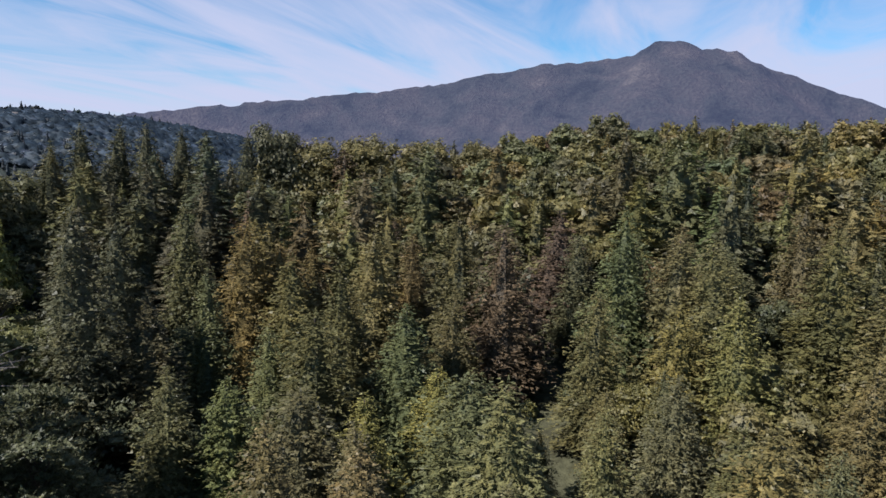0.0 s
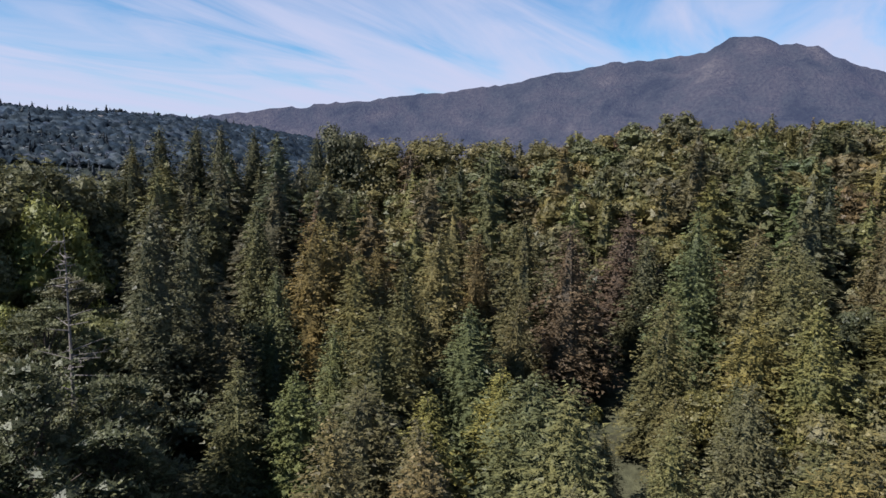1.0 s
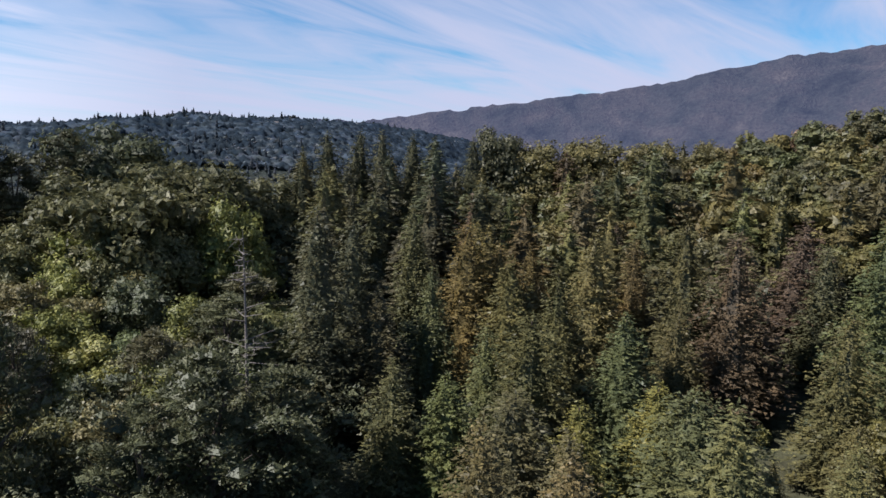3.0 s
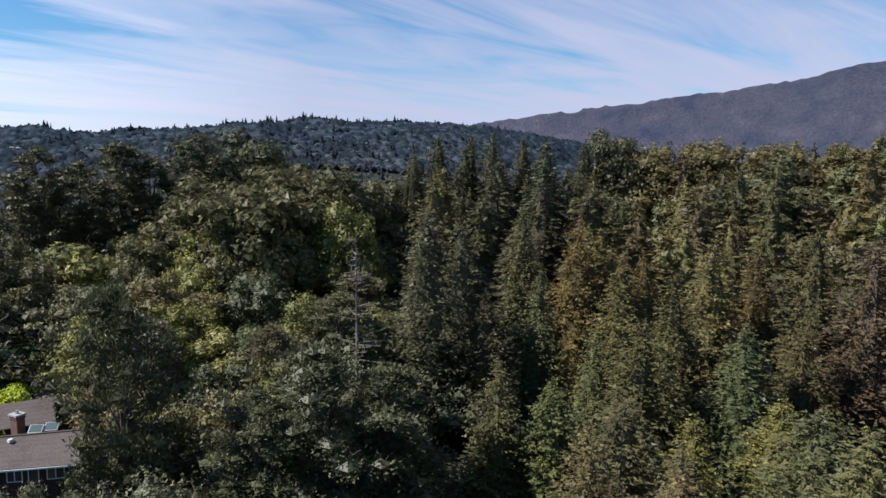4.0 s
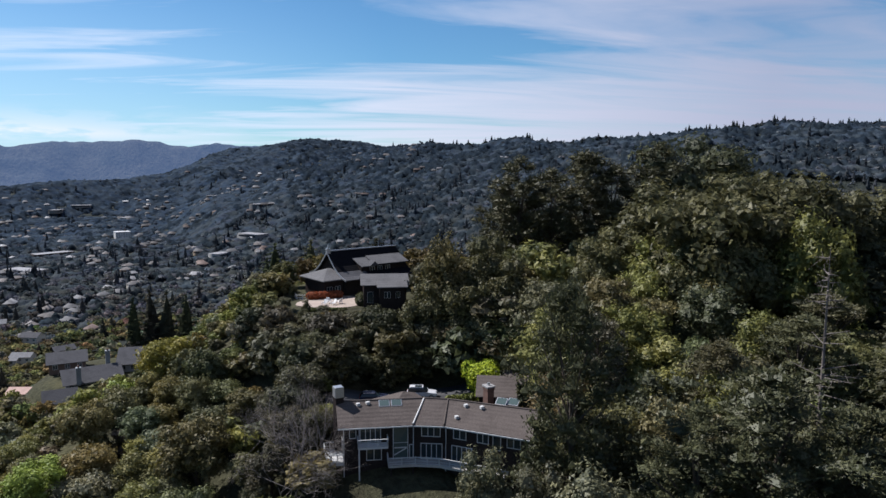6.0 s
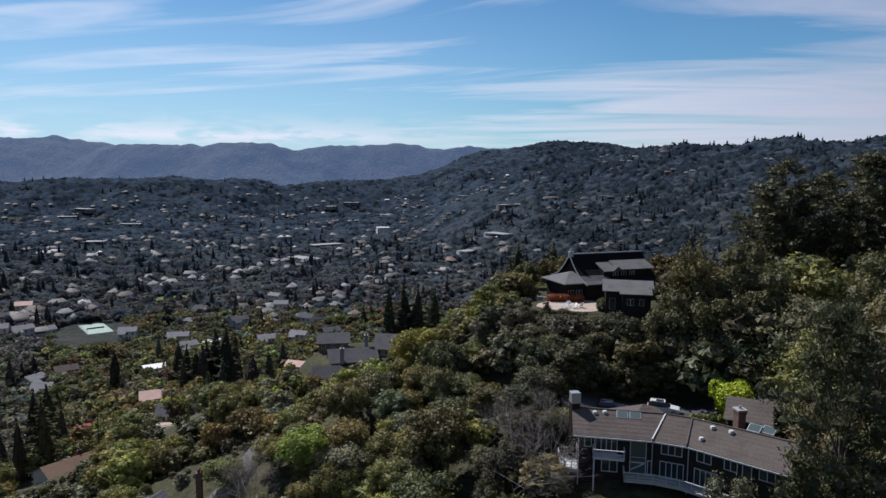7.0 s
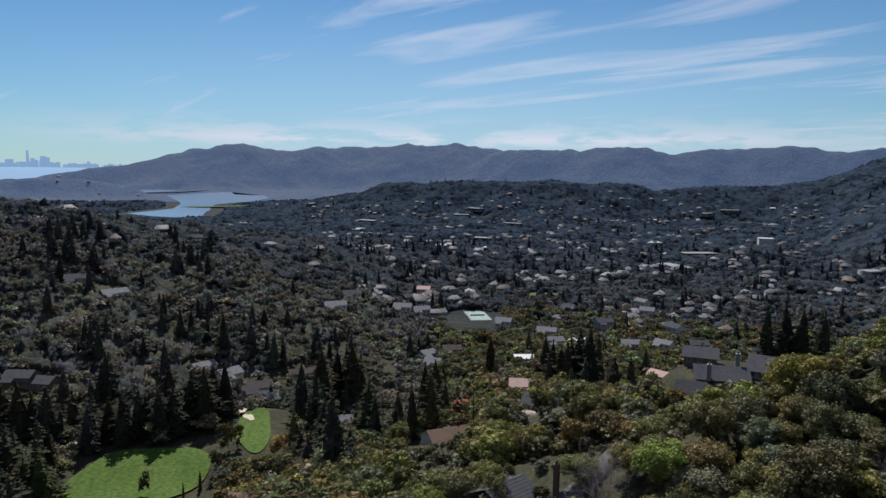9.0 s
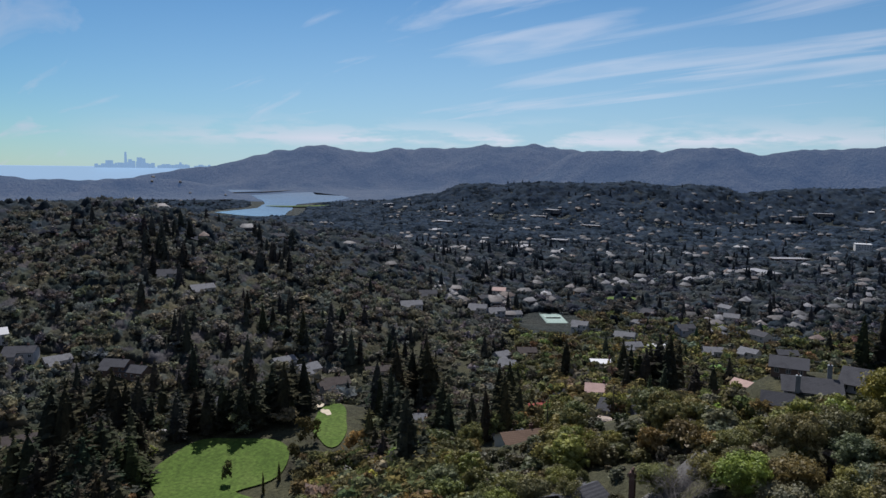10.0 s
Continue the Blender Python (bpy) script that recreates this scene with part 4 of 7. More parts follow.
def grove(name, label, category, models, rows, mat):
    """Many closed crowns as one mesh. rows: model index, x, y, z, height, colour, width."""
    vs, fs, cs, o = [], [], [], 0
    rows = np.array(rows)
    for ki, variants in enumerate(models):
        sel = rows[rows[:, 0] == ki]
        pick = RS.integers(0, len(variants), len(sel))
        for vi, (base, face) in enumerate(variants):
            s = sel[pick == vi]
            if not len(s):
                continue
            a = RS.uniform(0, 6.28, len(s))
            ca, sa = np.cos(a)[:, None], np.sin(a)[:, None]
            h, w = s[:, 4:5], s[:, 4:5] * s[:, 8:9]
            x = (base[None, :, 0] * ca - base[None, :, 1] * sa) * w + s[:, 1:2]
            y = (base[None, :, 0] * sa + base[None, :, 1] * ca) * w + s[:, 2:3]
            z = base[None, :, 2] * h + s[:, 3:4]
            vs.append(np.stack([x, y, z], -1).reshape(-1, 3))
            cs.append(np.repeat(s[:, 5:8], len(base), axis=0))
            fs.append((face[None] + (np.arange(len(s)) * len(base))[:, None, None]).reshape(-1, 3) + o)
            o += len(s) * len(base)
    ob = new(name, mesh_from(name, np.concatenate(vs), np.concatenate(fs), mat, tint=np.concatenate(cs)))
    return tagged(ob, label, category, kind="stuff")


rsm = np.random.default_rng(3)
MID_MODELS = [[tall_model(rsm, 380, 0.115, 0.15 + 0.015 * k) for k in range(4)], [broad_model(rsm, 9 + k % 3, 210, 0.10, 0.48 + 0.03 * (k % 3)) for k in range(5)]]
FAR_MODELS = [[tall_model(rsm, 110, 0.20, 0.16, 5) for k in range(4)], [broad_model(rsm, 4, 56, 0.18) for k in range(6)]]
DIM_MODELS = [[tall_model(rsm, 26, 0.36, 0.17, 3) for k in range(3)], [broad_model(rsm, 2, 14, 0.3) for k in range(4)]]

# plots of the houses of the slopes: bearing, distance, width, depth, turn
RS2 = np.random.default_rng(5)
PLOTS = [(RS2.uniform(90, 150), RS2.uniform(290, 680), RS2.uniform(10, 15), RS2.uniform(8, 10), RS2.uniform(-40, 40)) for _ in range(52)]
PLOTS = [q for q in PLOTS if not (q[0] > 117 and q[1] > 400)]
NAMED = [(104.6, 400, 16), (109.8, 330, 12), (95.0, 330, 12), (94.0, 420, 12), (133.9, 640, 13), (131.6, 660, 18), (137.2, 480, 16), (139.6, 490, 14), (149.6, 400, 14), (147.4, 395, 13), (151.5, 420, 17), (124.7, 300, 14), (135.6, 335, 17), (133.0, 335, 15), (137.0, 350, 18), (130.5, 345, 15), (127.0, 370, 16), (120.6, 520, 16), (119.2, 560, 14), (113.6, 560, 15), (112.2, 575, 15), (106.6, 540, 12), (98.5, 560, 13), (100.6, 500, 12), (96.4, 505, 12), (93.1, 560, 13), (110.9, 460, 12), (102.5, 480, 13), (149.8, 330, 14), (146.5, 320, 12), (86.9, 1250, 24), (103.4, 700, 30), (88.2, 232, 34)]
spots = []
for i in range(30000):
    a = RS.uniform(-5, 160)
    r0, r1 = ((200, 620), (620, 1150), (1150, 2650))[RS.choice(3, p=[0.40, 0.36, 0.24])]
    r = math.sqrt(RS.uniform(r0 ** 2, r1 ** 2))
    if a < 58 and r < 900 or a < 20 and r < 1500:
        continue
    if r < 205 and a < 118:
        continue
    if a > 118 and i % 9 == 0:
        r = RS.uniform(120, 240)
    if 129.3 < a < 142.5 and r < 214:
        continue
    spots.append((-r * math.sin(radians(a)), r * math.cos(radians(a)), r, a))
spots = np.array(spots)
Z = land(spots[:, 0], spots[:, 1])
dens = ripple(spots[:, 0], spots[:, 1], 260)
town = smoothstep(-112, -120, Z)
CLEAR = [(polar(136.2, 226), 25), (polar(127.2, 246), 12), (polar(127.2, 256), 12), (polar(127.2, 268), 12), (COURT, 24)]
# nothing tall stands just before a house, nothing at all on its plot
CAP = np.full(len(spots), 99.0)
for az, r, w in NAMED + [q[:3] for q in PLOTS]:
    p = polar(az, r)
    gz = ground(p.x, p.y) - EYE
    d = np.hypot(spots[:, 0] - p.x, spots[:, 1] - p.y)
    CAP[d < w * 0.75] = 0
    before = (np.abs(spots[:, 3] - az) < math.degrees(0.55 * w / r)) & (spots[:, 2] < r) & (spots[:, 2] > r * 0.76)
    line = (gz + 2.5) * spots[:, 2] / r - Z
    CAP = np.where(before, np.minimum(CAP, line), CAP)
view = (np.abs(spots[:, 3] - 109.0) < 2.2) & (spots[:, 2] < 585) & (spots[:, 2] > 205)
CAP = np.where(view, np.minimum(CAP, -132.0 * spots[:, 2] / 575 - Z), CAP)
mids, farther, fars = [], [], []
# stretches of the valley by their share of conifers: bearings, distances, share
GROVES = [(119, 134, 330, 460, 0.18), (138, 151, 170, 285, 0.50), (139.5, 153, 295, 440, 0.04), (137.5, 141.5, 470, 590, 0.35), (130, 133, 520, 620, 0.4), (113, 124, 190, 262, 0.12), (84, 112, 205, 560, 0.03), (99, 103, 320, 380, 0.5), (121, 124.5, 245, 330, 0.5)]
d2 = ripple(spots[:, 1] + 500, spots[:, 0], 170)
MAUVE = (0.105, 0.088, 0.080)
for n, ((x, y, r, a), z, d, tw) in enumerate(zip(spots, Z, dens, town)):
    if z < SEA + 3 or any((x - c.x) ** 2 + (y - c.y) ** 2 < q * q for c, q in CLEAR):
        continue
    flat_town = tw > 0.5 and r > 480
    if flat_town and RS.uniform() < 0.2 - 0.3 * d:
        continue
    if r > 900 and RS.uniform() < 0.5:
        continue
    if 60 < a < 84 and r > 1900 and z > -40 and RS.uniform() < 0.7:
        continue
    grove_here = smoothstep(0.25, 0.8, d2[n]) if r < 1300 else 0.35 * smoothstep(0.3, 0.9, d2[n])
    share = (0.012 if r < 900 else 0.10) + 0.5 * grove_here
    if a > 117 and r > 430 and z > -98:
        share *= 0.15
    for a0, a1, q0, q1, extra in GROVES:
        if a0 < a < a1 and q0 < r < q1:
            share = extra
    tall = RS.uniform() < share
    k = 0 if tall else 1
    h = (RS.uniform(13, 23) if r < 420 else RS.uniform(10, 19)) if tall else RS.uniform(5.5, 10.5) if flat_town else RS.uniform(5, 9.5)
    if 124.8 < a < 130 and r < 246:
        h = min(h, -r * math.tan(radians(22.3)) - z)
    if 83 < a < 94 and r < 320 and k == 0:
        h, k = 6.0, 1
    if h > CAP[n]:
        h, k = CAP[n], 1
    if h < 1.6:
        continue
    if k == 0:
        colour = (0.040, 0.042, 0.029)
    else:
        # Brighter picks on the near oak slope stand in for sun on it.
        colour = (GREEN, OLIVE, SAGE, MAUVE, BRIGHT)[RS.choice(5, p=[0.30, 0.36, 0.14, 0.0, 0.20] if a < 112 and r < 600 else [0.46, 0.30, 0.16, 0.0, 0.08] if r < 330 else [0.42, 0.28, 0.20, 0.06, 0.04] if not flat_town else [0.34, 0.08, 0.26, 0.30, 0.02])]
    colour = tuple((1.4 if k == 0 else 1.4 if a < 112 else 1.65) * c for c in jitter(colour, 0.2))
    # Haze is blended into crown colours as blue-grey, growing with distance.
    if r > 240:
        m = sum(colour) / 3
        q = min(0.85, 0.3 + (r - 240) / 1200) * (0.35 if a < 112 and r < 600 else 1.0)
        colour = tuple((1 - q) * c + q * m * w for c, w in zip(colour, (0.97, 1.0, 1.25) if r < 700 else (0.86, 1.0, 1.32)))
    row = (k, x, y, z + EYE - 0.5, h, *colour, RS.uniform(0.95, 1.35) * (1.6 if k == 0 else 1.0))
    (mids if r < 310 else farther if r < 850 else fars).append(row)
# redwoods behind the golf course and trees on its near edge
for az, r, el in ((142.0, 262, -15.8), (143.8, 266, -15.2), (147.0, 262, -15.6), (137.0, 254, -16.9), (135.8, 258, -16.7), (134.4, 252, -16.9), (133.3, 256, -16.8), (131.0, 262, -15.6), (129.4, 272, -15.2), (149.5, 240, -18.5), (148, 228, -20), (145, 215, -22)):
    for da, dr, de in ((0, 0, 0), (0.9, 5, -0.5)):
        p = polar(az + da, r + dr)
        z = ground(p.x, p.y)
        mids.append((0, p.x, p.y, z, EYE + r * math.tan(radians(el + de)) - z, *jitter((0.046, 0.047, 0.034), 0.1), RS.uniform(1.6, 2.2)))
for az, r, el in ((86.4, 258, -9.9), (85.2, 262, -9.5), (84.0, 258, -9.7), (82.6, 262, -10.0), (114.2, 205, -17.6), (117.3, 220, -18.3), (115.6, 212, -19.4), (122.2, 250, -16.2), (123.1, 256, -16.8), (99.5, 330, -12.5), (100.3, 340, -12.8), (98.8, 345, -13.1), (101.0, 336, -13.6), (119.2, 360, -14.3), (121.7, 350, -14.4), (120.4, 365, -14.6), (118.5, 370, -14.9), (132.6, 420, -10.8), (131.8, 430, -11.0), (130.6, 424, -11.6), (129.4, 410, -11.4), (113.1, 300, -15.8), (112.2, 310, -15.7), (144.7, 300, -15.8), (146.0, 310, -15.6), (139.0, 300, -14.8), (140.3, 306, -14.6)):
    p = polar(az, r)
    z = ground(p.x, p.y)
    mids.append((0, p.x, p.y, z, min(34, max(12, EYE + r * math.tan(radians(el)) - z)), *jitter((0.050, 0.052, 0.038), 0.12), RS.uniform(1.3, 1.8)))
for az, r, el, k in ((135.6, 216, -22.6, 1), (137.9, 232, -22.5, 1), (131.5, 214, -23.0, 0), (130.3, 222, -21.6, 1), (129.4, 236, -19.6, 1), (128.6, 240, -19.9, 1), (132.8, 206, -23.6, 0)):
    p = polar(az, r)
    z = ground(p.x, p.y)
    mids.append((k, p.x, p.y, z, EYE + r * math.tan(radians(el)) - z, *jitter(GREEN, 0.1), 0.8))
# Crest trees take a bluish base colour for the haze before them.
for i in range(150):
    az = RS.uniform(17, 66) if i % 3 else RS.normal(34, 5)
    r = float(np.interp(az, (17, 24, 30, 40, 48, 56, 66), (2000, 1600, 1350, 1300, 1350, 1400, 1500))) + RS.normal(0, 14)
    p = polar(az, r)
    z = ground(p.x, p.y)
    k = 0 if RS.uniform() < 0.55 else 1
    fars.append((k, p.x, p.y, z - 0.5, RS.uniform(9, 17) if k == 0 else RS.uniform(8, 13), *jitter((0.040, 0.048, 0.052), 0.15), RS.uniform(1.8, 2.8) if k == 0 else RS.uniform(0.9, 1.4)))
# Shore trees likewise carry haze in a bluer base colour.
for i in range(420):
    az, r = RS.uniform(133.6, 152), RS.uniform(2050, 2600)
    p = polar(az, r)
    z = float(land(np.array([p.x, 2000.0]), np.array([p.y, 0.0]))[0]) + EYE
    if z < EYE + SEA + 2.5:
        continue
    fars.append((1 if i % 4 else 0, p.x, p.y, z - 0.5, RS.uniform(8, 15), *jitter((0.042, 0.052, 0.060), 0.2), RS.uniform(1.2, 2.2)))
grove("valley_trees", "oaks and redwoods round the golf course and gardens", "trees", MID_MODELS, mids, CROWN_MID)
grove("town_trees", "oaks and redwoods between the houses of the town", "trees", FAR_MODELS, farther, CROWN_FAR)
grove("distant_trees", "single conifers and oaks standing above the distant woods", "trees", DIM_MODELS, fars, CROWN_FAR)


def canopy(name, label, r0, r1, nr, a0, a1, na, cell, tallness, bright, haze_share, hills_only=False):
    """The closed canopy of far woods: one uneven dome to every tree, its own colour each under a painted haze, open
    between the houses of the town.
    """
    rr, aa = np.geomspace(r0, r1, nr), np.radians(np.linspace(a0, a1, na))
    Rg, Ag = np.meshgrid(rr, aa, indexing="ij")
    x, y = -Rg * np.sin(Ag), Rg * np.cos(Ag)
    z = land(x, y)
    table = np.random.default_rng(9).uniform(0, 1, (6, 331, 331))
    tw = smoothstep(-110, -119, z)
    thin = 0.04 + tw * np.clip(0.32 + 0.4 * ripple(x, y, 240), 0.06, 0.7)
    thin = np.where(z < SEA - 0.3, 1.0, thin)
    if hills_only:
        thin = np.where(tw > 0.5, 1.0, 0.05)
    for c, q in CLEAR + [(polar(106.9, 545), 22), (polar(110.2, 552), 22), (polar(108.5, 535), 26), (polar(129.2, 2330), 60), (polar(128.6, 2450), 50)]:
        thin = np.where(np.hypot(x - c.x, y - c.y) < q + 4, 1.0, thin)
    for az, r, w in NAMED + [q[:3] for q in PLOTS]:
        c = polar(az, r)
        thin = np.where(np.hypot(x - c.x, y - c.y) < 0.62 * w + 3, 1.0, thin)
    conifer = smoothstep(0.2, 0.8, ripple(y + 500, x, 210)) * 0.7 + 0.12 + 0.45 * (Ag < 1.3)
    best, tint = np.full(x.shape, -1.2), np.zeros(x.shape + (3,))
    ix, iy = np.floor(x / cell).astype(int), np.floor(y / cell).astype(int)
    kinds = np.array((GREEN, SAGE, OLIVE, MAUVE, (0.085, 0.098, 0.075)))
    for dx in (-1, 0, 1):
        for dy in (-1, 0, 1):
            u, v = ix + dx, iy + dy
            q = table[:, u % 331, v % 331]
            cx, cy = (u + 0.15 + 0.7 * q[0]) * cell, (v + 0.15 + 0.7 * q[1]) * cell
            dark = q[5] < conifer
            rad = cell * (0.5 + 0.45 * q[2]) * np.where(dark, 0.8, 1.0)
            d = np.hypot(x - cx, y - cy) / rad
            hgt = tallness * np.where(dark & (not hills_only), 5.0 + 6.0 * q[3], 2.6 + 3.0 * q[3])
            dome = np.where((d < 1) & (q[4] > thin), hgt * np.where(dark, 1 - 0.7 * d, 0.35 + 0.65 * np.sqrt(np.clip(1 - d * d, 0, 1))), -1.2)
            take = dome > best
            best = np.where(take, dome, best)
            c = kinds[(q[3] * 997 % 5).astype(int)] * (0.75 + 0.5 * (q[2] * 31 % 1))[..., None]
            c = np.where(dark[..., None], np.array((0.040, 0.052, 0.044)), c)
            tint = np.where(take[..., None], c, tint)
    # Haze is mixed into the leaf tints as blue-grey, stronger with distance.
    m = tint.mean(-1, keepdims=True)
    share = (haze_share + 0.3 * smoothstep(700, 1500, Rg))[..., None]
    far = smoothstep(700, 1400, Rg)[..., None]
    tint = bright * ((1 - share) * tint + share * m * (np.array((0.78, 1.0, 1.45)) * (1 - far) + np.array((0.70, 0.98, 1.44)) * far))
    best = np.where(best > -1.0, best + np.random.default_rng(31).normal(0, 0.65, best.shape), best)
    v = np.stack([x, y, z + EYE + best], -1).reshape(-1, 3)
    i = np.arange(nr * na).reshape(nr, na)
    f = np.stack([i[:-1, :-1], i[:-1, 1:], i[1:, 1:], i[1:, :-1]], -1).reshape(-1, 4)
    b = best.ravel()
    a_mid, r_mid = np.degrees(Ag).ravel(), Rg.ravel()
    keep = (b[f].max(1) > -1.0) & ~((a_mid[f[:, 0]] < 58) & (r_mid[f[:, 0]] < 1000))
    f = f[keep]
    used = np.unique(f)
    remap = np.zeros(len(v), int)
    remap[used] = np.arange(len(used))
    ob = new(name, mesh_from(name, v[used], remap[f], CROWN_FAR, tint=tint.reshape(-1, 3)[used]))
    return tagged(ob, label, "woods", kind="stuff")


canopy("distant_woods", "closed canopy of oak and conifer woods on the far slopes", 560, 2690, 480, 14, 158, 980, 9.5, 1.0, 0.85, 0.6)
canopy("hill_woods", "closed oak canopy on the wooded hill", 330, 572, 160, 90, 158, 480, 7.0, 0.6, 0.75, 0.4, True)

# ---- bare and dead trees ----


def branching(p, d, length, r, depth, rs, segs):
    q = p + d * length
    segs.append((p.copy(), q.copy(), r, r * 0.6))
    if depth:
        for _ in range(3 if depth > 1 else 4):
            e = d + rs.normal(0, 0.5, 3) + (0, 0, 0.12)
            branching(p + d * length * rs.uniform(0.55, 1.0), e / np.linalg.norm(e), length * rs.uniform(0.55, 0.8), r * 0.55, depth - 1, rs, segs)


GREYWOOD = material("lichen_grey_twigs", (0.20, 0.175, 0.16), 0.9, vary=0.25)
for k, (az, r, el) in enumerate(((74.4, 88, -17.2), (72.2, 89, -17.8), (73.3, 85, -18.8), (75.3, 84, -20.0), (97.8, 98, -21.5), (98.8, 96, -22.2))):
    rs = np.random.default_rng(40 + k)
    p = polar(az, r)
    z = ground(p.x, p.y) - 0.3
    h = EYE + r * math.tan(radians(el)) - z
    segs = []
    for j in range(3):
        d = np.array((rs.normal(0, 0.3), rs.normal(0, 0.3), 1.0))
        branching(np.zeros(3), d / np.linalg.norm(d), h * 0.42, 0.10, 5, rs, segs)
    root = new("bare_tree")
    root.matrix_world = Matrix.Translation((p.x, p.y, z))
    o = new("crown", tubes("bare_crown", segs, GREYWOOD, 3))
    o.parent = root
    tagged(root, "leafless grey tree with fine branching twigs", "tree", group="bare trees")
rs = np.random.default_rng(77)
p = polar(33.2, 92)
z0 = ground(p.x, p.y)
h = EYE + 92 * math.tan(radians(-5.3)) - z0
segs = [(np.array((0, 0, -1.0)), np.array((0.1, 0, h * 0.5)), 0.38, 0.24), (np.array((0.1, 0, h * 0.5)), np.array((0, 0.1, h)), 0.24, 0.03)]
for j in range(46):
    zz = h * rs.uniform(0.35, 0.97)
    a = rs.uniform(0, 6.28)
    L = (1.1 - zz / h) * 6.5 * rs.uniform(0.5, 1.1)
    q = np.array((0, 0, zz)) + L * np.array((math.cos(a), math.sin(a), rs.uniform(-0.1, 0.35)))
    segs.append((np.array((0, 0, zz)), q, 0.09, 0.02))
    for _ in range(3):
        s0 = np.array((0, 0, zz)) + (q - np.array((0, 0, zz))) * rs.uniform(0.4, 0.9)
        segs.append((s0, s0 + rs.normal(0, 0.6, 3), 0.03, 0.01))
snag = new("dead_tree")
snag.matrix_world = Matrix.Translation((p.x, p.y, z0))
o = new("trunk", tubes("snag", segs, DEADWOOD, 4))
o.parent = snag
tagged(snag, "tall dead conifer with bare grey branches", "tree")

# ---- built things ----


def part(name, bm, mat, parent, label=""):
    """Links a bmesh as one mesh object under a thing or a part."""
    me = bpy.data.meshes.new(name)
    bmesh.ops.recalc_face_normals(bm, faces=bm.faces)
    bm.to_mesh(me)
    bm.free()
    me.materials.append(mat)
    o = new(name, me)
    o.parent = parent
    if label:
        o["label"] = label
    return o


def thing(name, label, category, m, group=""):
    o = new(name)
    o.matrix_world = m
    return tagged(o, label, category, group)


def solid(bm, corners_a, corners_b):
    """A closed body between two loops of corners."""
    a = [bm.verts.new(c) for c in corners_a]
    b = [bm.verts.new(c) for c in corners_b]
    n = len(a)
    bm.faces.new(a[::-1])
    bm.faces.new(b)
    for i in range(n):
        j = (i + 1) % n
        bm.faces.new((a[i], a[j], b[j], b[i]))
    return bm


def block(x0, x1, y0, y1, z0, z1, bm=None, bevel=0.0):
    own = bmesh.new()
    solid(own, [(x0, y0, z0), (x1, y0, z0), (x1, y1, z0), (x0, y1, z0)], [(x0, y0, z1), (x1, y0, z1), (x1, y1, z1), (x0, y1, z1)])
    if bevel:
        bmesh.ops.bevel(own, geom=own.edges[:], offset=bevel, segments=2, affect="EDGES")
    if bm is None:
        return own
    tmp = bpy.data.meshes.new("tmp")
    own.to_mesh(tmp)
    own.free()
    bm.from_mesh(tmp)
    bpy.data.meshes.remove(tmp)
    return bm


def plate(a, b, c, d, thick):
    """A roof plane of some thickness, its upper face through four corners."""
    a, b, c, d = (Vector(p) for p in (a, b, c, d))
    down = Vector((0, 0, -thick))
    return solid(bmesh.new(), [p + down for p in (a, b, c, d)], [a, b, c, d])


def courses(name, colour, gap, depth, vary=0.3, rough=0.9, upright=False, stain=0.3):
    """Shingle or board courses: ridges along the height with broken, weathered colour."""
    m = material(name, colour, rough, vary=vary, scale=1.2, stain=stain, stain_colour=tuple(c * 0.55 for c in colour), spec=0.03)
    t = m.node_tree
    geo = t.nodes.new("ShaderNodeNewGeometry")
    wave = node(t, "ShaderNodeTexWave", i_Scale=1.0 / gap * 0.32, i_Distortion=1.5, i_Detail=2.0)
    wave.bands_direction = "X" if upright else "Z"
    wire(t, geo, "Position", wave, 0)
    bp = node(t, "ShaderNodeBump", i_Strength=0.7, i_Distance=depth)
    wire(t, wave, 0, bp, "Height")
    wire(t, bp, 0, t.nodes["Principled BSDF"], "Normal")
    return m


SIDING = courses("dark_shingle_siding", (0.035, 0.028, 0.026), 0.2, 0.02)
ROOF_TAUPE = courses("taupe_shingles", (0.104, 0.088, 0.080), 0.3, 0.03)
ROOF_BLACK = courses("black_shingles", (0.012, 0.012, 0.014), 0.3, 0.03)
ROOF_GREY = courses("grey_shingles", (0.135, 0.133, 0.135), 0.3, 0.03)
ROOF_SLATE = courses("slate_shingles", (0.092, 0.092, 0.098), 0.3, 0.03)
ROOF_BROWN = courses("brown_shingles", (0.19, 0.13, 0.095), 0.3, 0.03)
TRIM = material("white_trim", (0.48, 0.48, 0.47), 0.5, vary=0.1)
STEEL = material("grey_metal", (0.45, 0.46, 0.47), 0.35, metal=0.7, vary=0.1)
BRICK = material("dark_brick", (0.12, 0.07, 0.055), 0.9, vary=0.3, scale=3)
DECKING = material("grey_decking", (0.42, 0.40, 0.37), 0.8, vary=0.2)
PAVING = material("pale_terrace_paving", (0.32, 0.26, 0.215), 0.85, vary=0.15)
ASPHALT = material("asphalt", (0.06, 0.06, 0.062), 0.9, vary=0.25)
CONCRETE = material("pale_concrete", (0.24, 0.235, 0.23), 0.85, vary=0.2)
TYRE = material("tyre_rubber", (0.02, 0.02, 0.02), 0.8)
CHAIRWHITE = material("white_painted_wood", (0.75, 0.74, 0.72), 0.5, vary=0.08)
HEDGE_RUST = (0.30, 0.085, 0.035)


